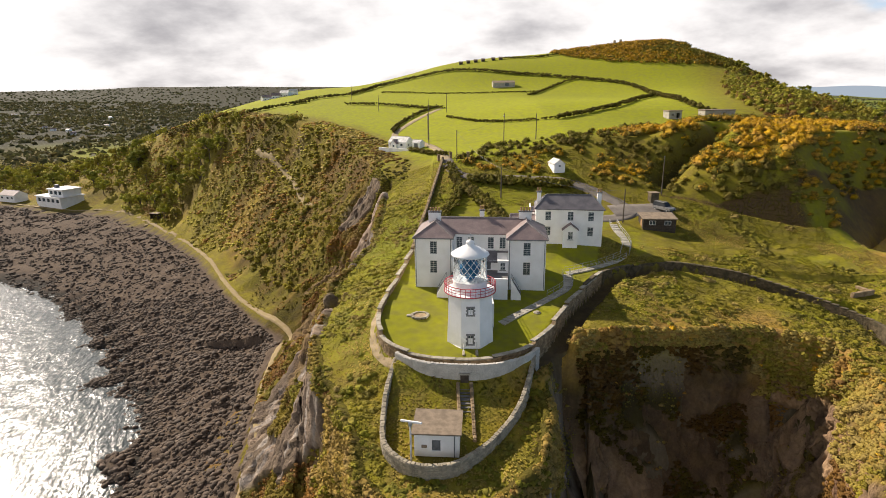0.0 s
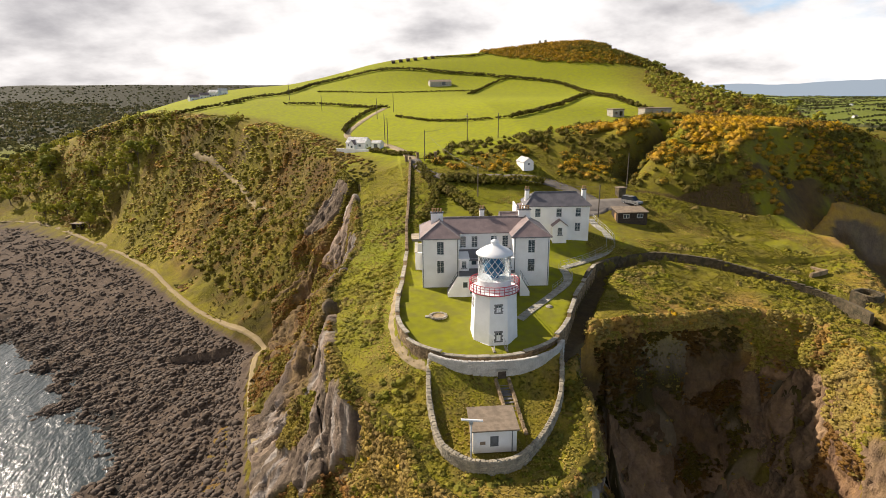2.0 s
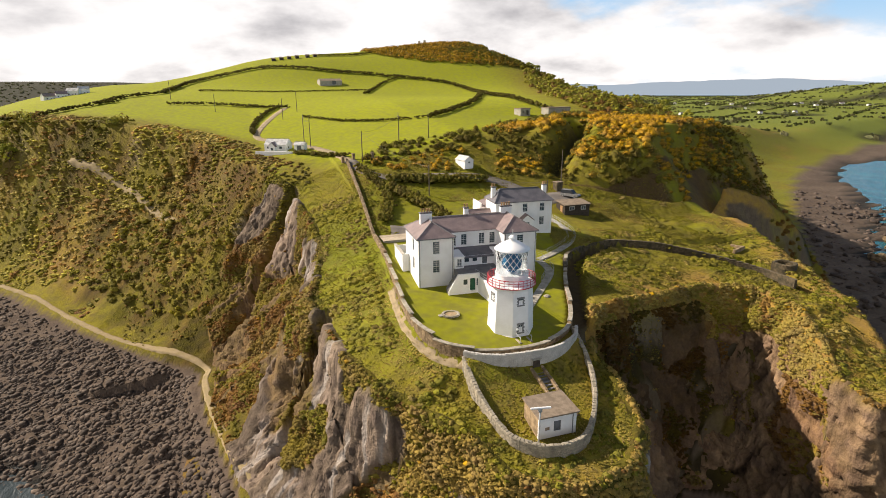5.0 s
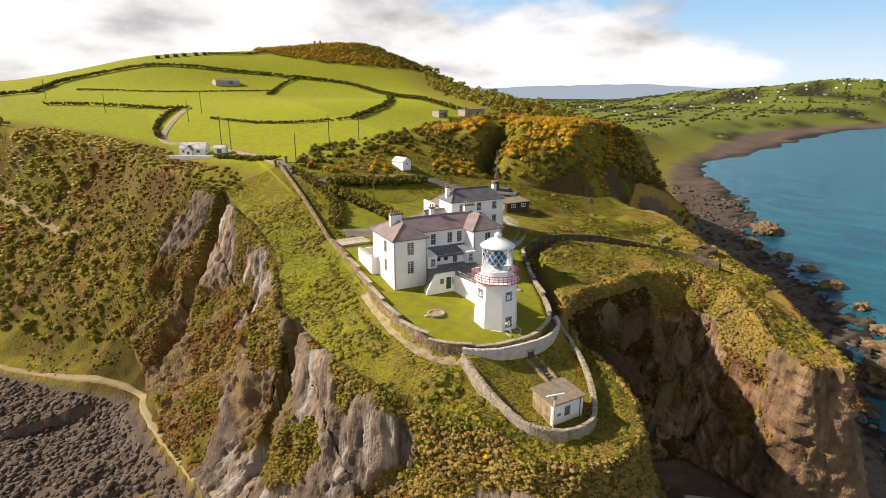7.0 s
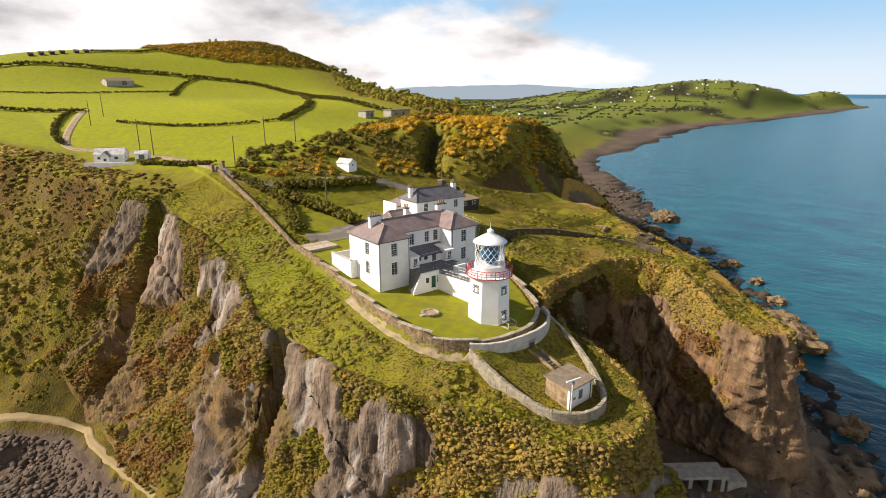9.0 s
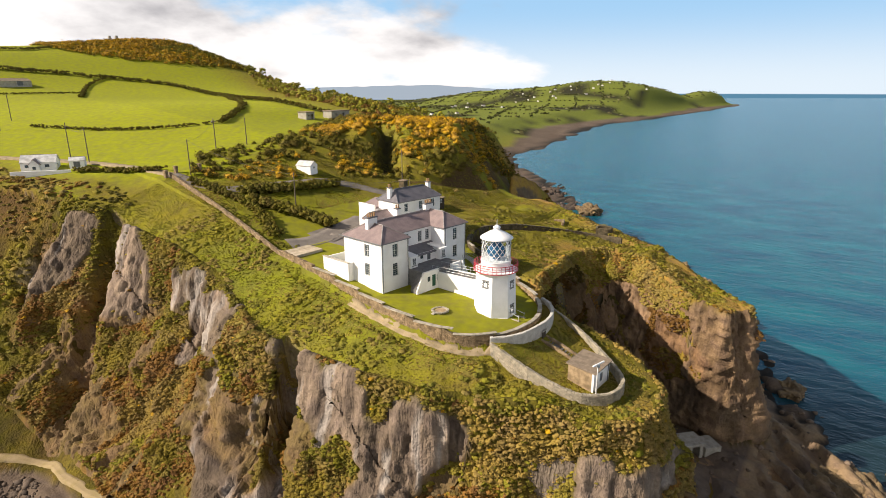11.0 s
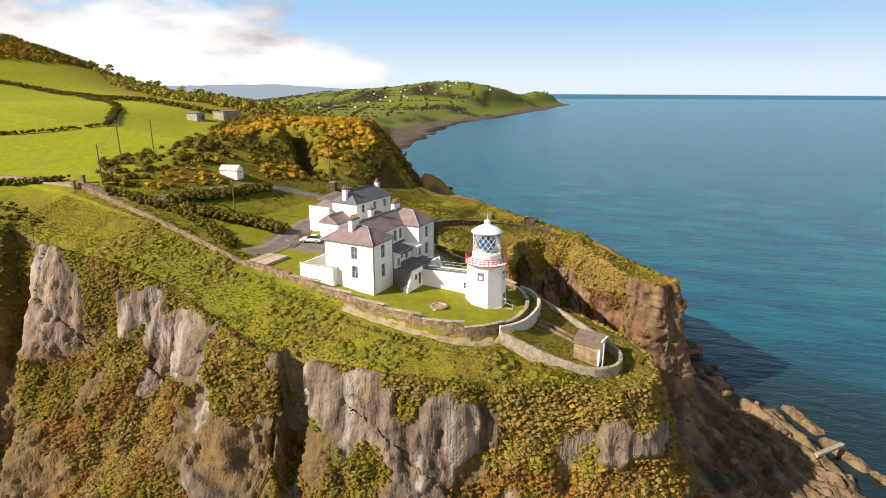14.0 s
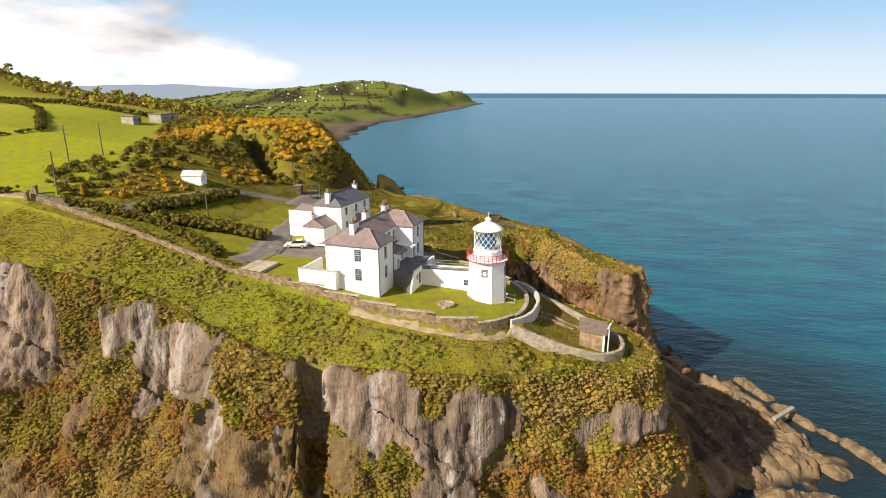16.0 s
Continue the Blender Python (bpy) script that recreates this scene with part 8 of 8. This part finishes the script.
for i, (x, y, turn) in enumerate(((-103, 336, 20), (-98, 338, -15), (-108, 334, 40), (-94, 341, 10), (-100, 343, 5))):
    gabled("farmhouse", laid(x, y, turn, -0.6) @ Matrix.Diagonal((0.55, 0.55, 0.55, 1)), 9 + i % 3, 6, 3.6 + (i % 2), 6.0 + (i % 2), M_WHITE, M_PALEROOF if i % 2 else M_SLATE, "white gabled farmhouse at the edge of the fields", "house", [("s", 0.5, 0, 1, 2)], [("s", -2.8, 1, 1.2, 1.2), ("s", 2.8, 1, 1.2, 1.2)], "farmhouses")


def make_beach_house():
    t = thing("beach_house", laid(-226, 312, -25, 0.2) @ Matrix.Diagonal((1.35, 1.35, 1.35, 1)), "modern white flat-roofed house above the shore path", "house")
    lower = part("wall", wall_with_holes(17, 3.6, [(1 + i * 3.2, 3.2 + i * 3.2, 1.5, 3.0) for i in range(5)]), M_WHITE, t)
    lower.matrix_basis = pose(-8.5, -5, -0.6)
    part("pane", box(-8.2, 8.2, -4.75, -4.7, 0.8, 2.5), M_GLASS, t)
    part("wall", box(-8.5, 8.5, -4.65, 5, -1.5, 3.0), M_WHITE, t)
    part("roof", box(-9, 9, -5.4, 5.4, 3.0, 3.3, 0.03), M_WHITE, t)
    upper = part("wall", wall_with_holes(10, 2.7, [(0.8 + i * 3.0, 3.0 + i * 3.0, 0.7, 2.2) for i in range(3)]), M_WHITE, t)
    upper.matrix_basis = pose(-2.0, -3.2, 3.3)
    part("pane", box(-1.6, 7.6, -2.95, -2.9, 4.0, 5.5), M_GLASS, t)
    part("wall", box(-2, 8, -2.85, 4.5, 3.3, 6.0), M_WHITE, t)
    part("roof", box(-2.5, 8.5, -3.7, 5.0, 6.0, 6.3, 0.03), M_WHITE, t)
    part("stack", box(-1.2, 0.2, -1, 0.5, 6.3, 7.6, 0.03), M_PIPE, t)


make_beach_house()
gabled("shore_house", laid(-268, 330, -20, 0.2), 14, 8, 3.2, 5.6, M_WHITE, M_SLATE, "white bungalow above the shore", "house", (), [("s", -4, 1, 2, 1.3), ("s", 1, 1, 2, 1.3), ("s", 5, 1, 1.4, 1.3)])
t = thing("shore_shelter", laid(-145.5, 265, -20, 0.2), "small brown timber shelter on the grass slope", "shelter")
part("wall", box(-2.4, 2.4, 1.2, 1.5, -0.5, 2.3), M_TIMBER, t)
for x in (-2.4, 2.2):
    part("wall", box(x, x + 0.2, -1.5, 1.2, -0.5, 2.3), M_TIMBER, t)
part("roof", box(-2.8, 2.8, -1.9, 1.9, 2.3, 2.5, 0.03), M_FELT, t)
part("bench", box(-2.0, 2.0, 0.6, 1.1, 0.4, 0.5), M_DECK, t)

rng_h = np.random.default_rng(77)
spots = [(-623, 871), (-590, 858), (-545, 801), (-560, 820), (-574, 930), (-1000, 1280), (-960, 1300), (-660, 905), (-820, 1010), (-700, 1150)]
spots += [(1000 + 60 * i + rng_h.uniform(-30, 30), 1120 - 24 * i + rng_h.uniform(-130, 110)) for i in range(16)]
spots += [(1450 + 55 * i + rng_h.uniform(-20, 20), 900 - 22 * i + rng_h.uniform(-40, 130)) for i in range(12)]
spots += [(700 + 70 * i + rng_h.uniform(-30, 30), 760 + 12 * i + rng_h.uniform(-90, 120)) for i in range(10)]
for i, (x, y) in enumerate(spots):
    gabled("far_house", laid(x, y, rng_h.uniform(-40, 40), 0.3) @ Matrix.Diagonal((0.6, 0.6, 0.55, 1)), 12 + 6 * rng_h.random(), 8, 4.5, 7.5, M_WHITE, M_SLATE, "white house in the distant countryside", "house", (), [("s", -3, 1.2, 1.8, 1.6), ("s", 3, 1.2, 1.8, 1.6)], "far houses")


# ---- poles and wires ----
POLES = [(-8.8, 232, 8), (-1.6, 245.5, 8), (-7.0, 189, 8.5), (-6.3, 180, 8.5), (2.6, 149.2, 8), (15.9, 159.5, 8.5), (24.9, 159.3, 7), (12.6, 125, 7), (36.9, 112.4, 7), (49.0, 125.3, 8.5), (-33, 262, 7), (-52, 300, 8)]
for i, (x, y, h) in enumerate(POLES):
    t = thing("utility_pole", laid(x, y, 20 * i, 0), "weathered wooden utility pole in the grass", "pole", "utility poles")
    part("pole", rod((0, 0, -0.5), (0, 0, h), 0.14, 8, 0.10), M_POLE, t)
    part("cap", rod((0, 0, h), (0, 0, h + 0.08), 0.12, 8), M_LEAD, t)
    if i == 5:
        part("crossarm", box(-0.8, 0.8, -0.07, 0.07, h - 0.9, h - 0.75), M_POLE, t)
        for k in (-0.6, 0.0, 0.6):
            part("insulator", rod((k, 0, h - 0.75), (k, 0, h - 0.5), 0.06, 6), M_RAIL, t)
for a, b in ((4, 7), (4, 5), (2, 3), (7, 8)):
    (x0, y0, h0), (x1, y1, h1) = POLES[a], POLES[b]
    p, q = Vector((x0, y0, ground(x0, y0) + h0 - 0.3)), Vector((x1, y1, ground(x1, y1) + h1 - 0.3))
    bm = bmesh.new()
    prev = p
    for k in range(1, 13):
        u = k / 12
        c = p + (q - p) * u - Vector((0, 0, 1.2 * 4 * u * (1 - u)))
        add_rod(bm, prev, c, 0.022, 4)
        prev = c
    tagged(part("overhead_wire", bm, M_LEAD), "thin dark wire slung between wooden poles", "wire", "overhead wires")


# ---- shore structure in the ravine ----
def make_landing():
    t = thing("landing_house", pose(32.4, 45.4, 3.2, 0, 0, -42), "low concrete landing shelter at the ravine's mouth", "shelter")
    part("roof", box(-5.2, 5.2, -2.0, 2.0, 3.2, 3.75, 0.05), M_CONC, t, "concrete roof beam")
    for x in (-4.6, -1.0, 2.4, 4.6):
        part("pier", box(x - 0.35, x + 0.35, -1.7, 1.7, -3, 3.2, 0.04), M_CONC, t)
    part("back_wall", box(-4.6, 4.6, 1.4, 1.7, -3, 3.2), M_CONC, t)
    part("floor_slab", box(-5.2, 5.2, -2.4, 2.0, -3.2, 0.2), M_CONC, t)
    part("side_block", box(5.3, 8.6, -1.9, 1.9, -3, 2.6, 0.06), M_CONC, t)


make_landing()


# ---- skerries ----
def skerry(x, y, r, h, seed, color, label):
    bm = bmesh.new()
    bmesh.ops.create_icosphere(bm, subdivisions=4, radius=1.0)
    for v in bm.verts:
        d = 1 + 0.5 * noise.noise(v.co * 1.7 + Vector((seed, 0, 0))) + 0.28 * noise.noise(v.co * 4.3 + Vector((0, seed, 0))) + 0.12 * noise.noise(v.co * 9 + Vector((0, 0, seed)))
        v.co = Vector((v.co.x * d * r, v.co.y * d * r * 0.7, v.co.z * d * h))
    ob = part("sea_rock", bm, M_BROWNROCK)
    ob.matrix_basis = pose(x, y, -0.2, 0, 0, 37 * seed)
    return tagged(ob, label, "rock", "sea rocks")


M_BROWNROCK = material("brown_shore_rock", (0.235, 0.165, 0.085), 0.9, spread=0.4, scale=0.5, fine=3, bump=0.9, dark=(0.10, 0.070, 0.04), distance=0.3)
for i, (x, y, r, h) in enumerate(((244, 150, 9, 5), (214, 141, 5.5, 3), (117, 51.5, 8, 5.5), (182, 93, 4.5, 2.5), (167, 78, 3.5, 2), (150, 66, 4, 2.2), (135, 60, 5, 2.5), (196, 108, 3.5, 1.8), (205, 122, 4.5, 2.6), (80, 31, 4.5, 2.4))):
    skerry(x, y, r, h, i + 1, None, "brown sea-worn rock standing in the shallows")


def strata_rock(a, b, width, height, seed):
    """A long tilted slab of bedded rock from a to b, sheer on one side."""
    rng = np.random.default_rng(seed)
    n, m = max(8, int(math.dist(a, b) / 0.45)), 9
    dx, dy = (b[0] - a[0]), (b[1] - a[1])
    L = math.hypot(dx, dy)
    dx, dy = dx / L, dy / L
    prof = [(-0.55, -1.2), (-0.5, 0.35), (-0.38, 0.8), (-0.15, 1.0), (0.1, 0.72), (0.3, 0.5), (0.45, 0.22), (0.52, -0.2), (0.58, -1.2)]
    u = np.linspace(0, 1, n)
    swell = np.sqrt(np.clip(1 - (2 * u - 1) ** 4, 0.0, 1)) * (0.8 + 0.35 * fbm(u * L, 0 * u, 3.0, 3, seed))
    V = []
    for k, (s_, h_) in enumerate(prof):
        off = s_ * width * (0.55 + 0.45 * swell) + 0.6 * fbm(u * L, 0 * u + k, 1.8, 4, seed + 3)
        zz = np.where(h_ > 0, h_ * height * swell, h_) + (0.5 * fbm(u * L, 0 * u + 2.0 * k, 1.5, 4, seed + 5) + 0.35 * ((u * L / 1.7 + 0.3 * k) % 1.0 - 0.5)) * (h_ > 0)
        V.append(np.stack([a[0] + dx * L * u - dy * off, a[1] + dy * L * u + dx * off, zz], 1))
    V = np.concatenate(V, 0)
    F = [(k * n + i, k * n + i + 1, (k + 1) * n + i + 1, (k + 1) * n + i) for k in range(m - 1) for i in range(n - 1)]
    bm = poly_mesh([tuple(v) for v in V], F)
    return tagged(part("rock_ledge", bm, M_BROWNROCK), "long tilted ledge of brown bedded rock in the sea", "rock", "sea ledges")


for i, (a, b, w, h) in enumerate((((57, 12.2), (47.2, 6.8), 3.2, 2.0), ((45.6, 7.0), (36.6, 1.2), 3.4, 1.9), ((37.0, 0.9), (33.2, -1.6), 2.0, 1.2), ((34.2, -2.4), (20.5, -8.6), 3.4, 1.8),
                                  ((28.5, 8.2), (20.5, 1.6), 5.0, 2.2), ((12.0, 20.0), (12.6, 3.0), 5.6, 2.4), ((33, 12.5), (24, 7.0), 4.0, 2.6), ((49, 30), (45, 22), 3.6, 4.4), ((54, 31), (50, 25.5), 3.0, 3.6))):
    strata_rock(a, b, w, h, 300 + 7 * i)
SHELF = [(48.8, 25.8), (50.6, 21.1), (51.5, 14.0), (39.5, 9.7), (32.9, 3.8), (19.7, 6.6), (14.2, 17.1), (13.0, 25.7), (21.2, 29.9), (36.5, 30.2)]


def make_shelf():
    """The broad rock platform at the foot of the point, weathered along its tilted beds."""
    xs = np.arange(min(p[0] for p in SHELF) - 3, max(p[0] for p in SHELF) + 3, 0.4)
    ys = np.arange(min(p[1] for p in SHELF) - 3, max(p[1] for p in SHELF) + 3, 0.4)
    X, Y = np.meshgrid(xs, ys)
    d = line_distance(X, Y, SHELF, True)[0]
    d = np.where(inside(X, Y, SHELF), d, -d) + 1.6 * fbm(X, Y, 5, 3, 201)
    across = 0.5 * X - 0.86 * Y + 1.3 * fbm(X, Y, 7, 3, 203)
    saw = across / 2.6 % 1.0
    bed = np.where(saw < 0.8, saw / 0.8, (1 - saw) / 0.2)
    joint = blocks3(np.stack([X * 0.35, Y * 0.35, 0 * X], -1), 71)
    Z = -1.6 + 2.7 * smooth(-0.8, 1.6, d) + 0.6 * smooth(1.5, 6, d) + smooth(0, 1.5, d) * (1.0 * bed + 0.7 * joint[0] - 0.5 * smooth(0.08, 0.0, joint[2]) + 0.5 * fbm(X, Y, 1.5, 3, 205) + 1.2 * fbm(X, Y, 9, 2, 207))
    idx = np.arange(X.size).reshape(X.shape)
    q = np.stack([idx[:-1, :-1], idx[:-1, 1:], idx[1:, 1:], idx[1:, :-1]], -1).reshape(-1, 4)
    q = q[(Z.reshape(-1)[q] > -1.5).any(1)]
    ob = new("rock_shelf", mesh_from("rock_shelf", np.stack([X, Y, Z], -1).reshape(-1, 3), q, M_BROWNROCK))
    return tagged(ob, "broad shelf of brown bedded rock below the point", "rock", kind="structure")


make_shelf()
beam = thing("concrete_beam", pose(37.1, 8.0, 2.9, 0, 3, -41), "pale fallen concrete beam lying across the ledges", "beam")
part("beam", box(-4.6, 4.6, -0.45, 0.45, -0.3, 0.3, 0.06), M_CONC, beam)
for i, (x, y) in enumerate(((69.5, 87), (66.5, 73.5))):
    t = thing("ruined_enclosure", laid(x, y, 20 + 60 * i, 0), "remnant of a low dark stone enclosure on the grass", "ruin", "stone remnants")
    part("wall", box(-2.4, 2.4, -0.3, 0.3, -0.6, 0.8, 0.06), M_STONE, t)
    part("wall", box(1.8, 2.4, 0.3, 2.6, -0.6, 0.7, 0.06), M_STONE, t)


# ---- sunken stair from the tower down to the hut ----
def low_level(x, y):
    return float(np.interp(y, [46, 50, 53.5, 57, 64], [31.6, 31.9, 32.9, 34.3, 36.2]))


stone_wall("wall_stair", [(2.5, 58.9), (2.6, 56.0), (2.7, 53.6)], 0.35, low_level, 1.6, M_STONE, "low dark stone wall beside the sunken stair", 0.8)
stone_wall("wall_stair", [(4.1, 58.9), (4.2, 55.0), (4.3, 51.0)], 0.35, low_level, 1.6, M_STONE, "low dark stone wall beside the sunken stair", 0.8)
stair = thing("sunken_stair", pose(0, 0, 0), "worn concrete steps between low stone walls", "stair")
for i in range(16):
    y = 58.6 - i * 0.52
    part("step", box(2.7, 4.0, y - 0.54, y, low_level(3, y) - 1.5, low_level(3, y) - 0.45, 0.02), M_TERRACE, stair)
d = thing("wall_door", pose(3.3, 59.2, 34.0), "dark plank door low in the white wall", "door")
part("leaf", box(-0.5, 0.5, -0.3, -0.24, 0, 1.75), M_TIMBER, d)
part("lintel", box(-0.7, 0.7, -0.34, -0.2, 1.75, 1.95), M_CONC, d)
st = thing("tower_steps", pose(4.1, 64.2, 36.0), "short concrete steps with rails at the tower's foot", "steps")
for i in range(4):
    part("step", box(-0.6, 0.6, -0.9 + i * 0.35, -0.55 + i * 0.35, -1.0, -0.35 + i * 0.16, 0.02), M_CONC, st)
for x in (-0.85, 0.85):
    part("side_wall", box(x - 0.18, x + 0.18, -1.2, 0.7, -1.0, 0.35, 0.04), M_PALESTONE, st)
    part("handrail", rod((x, -1.1, 0.9), (x, 0.6, 1.3), 0.03, 6), M_WINFRAME, st)
    for y in (-1.0, 0.5):
        part("post", rod((x, y, 0.3), (x, y, 1.25 + 0.1 * y), 0.03, 6), M_WINFRAME, st)
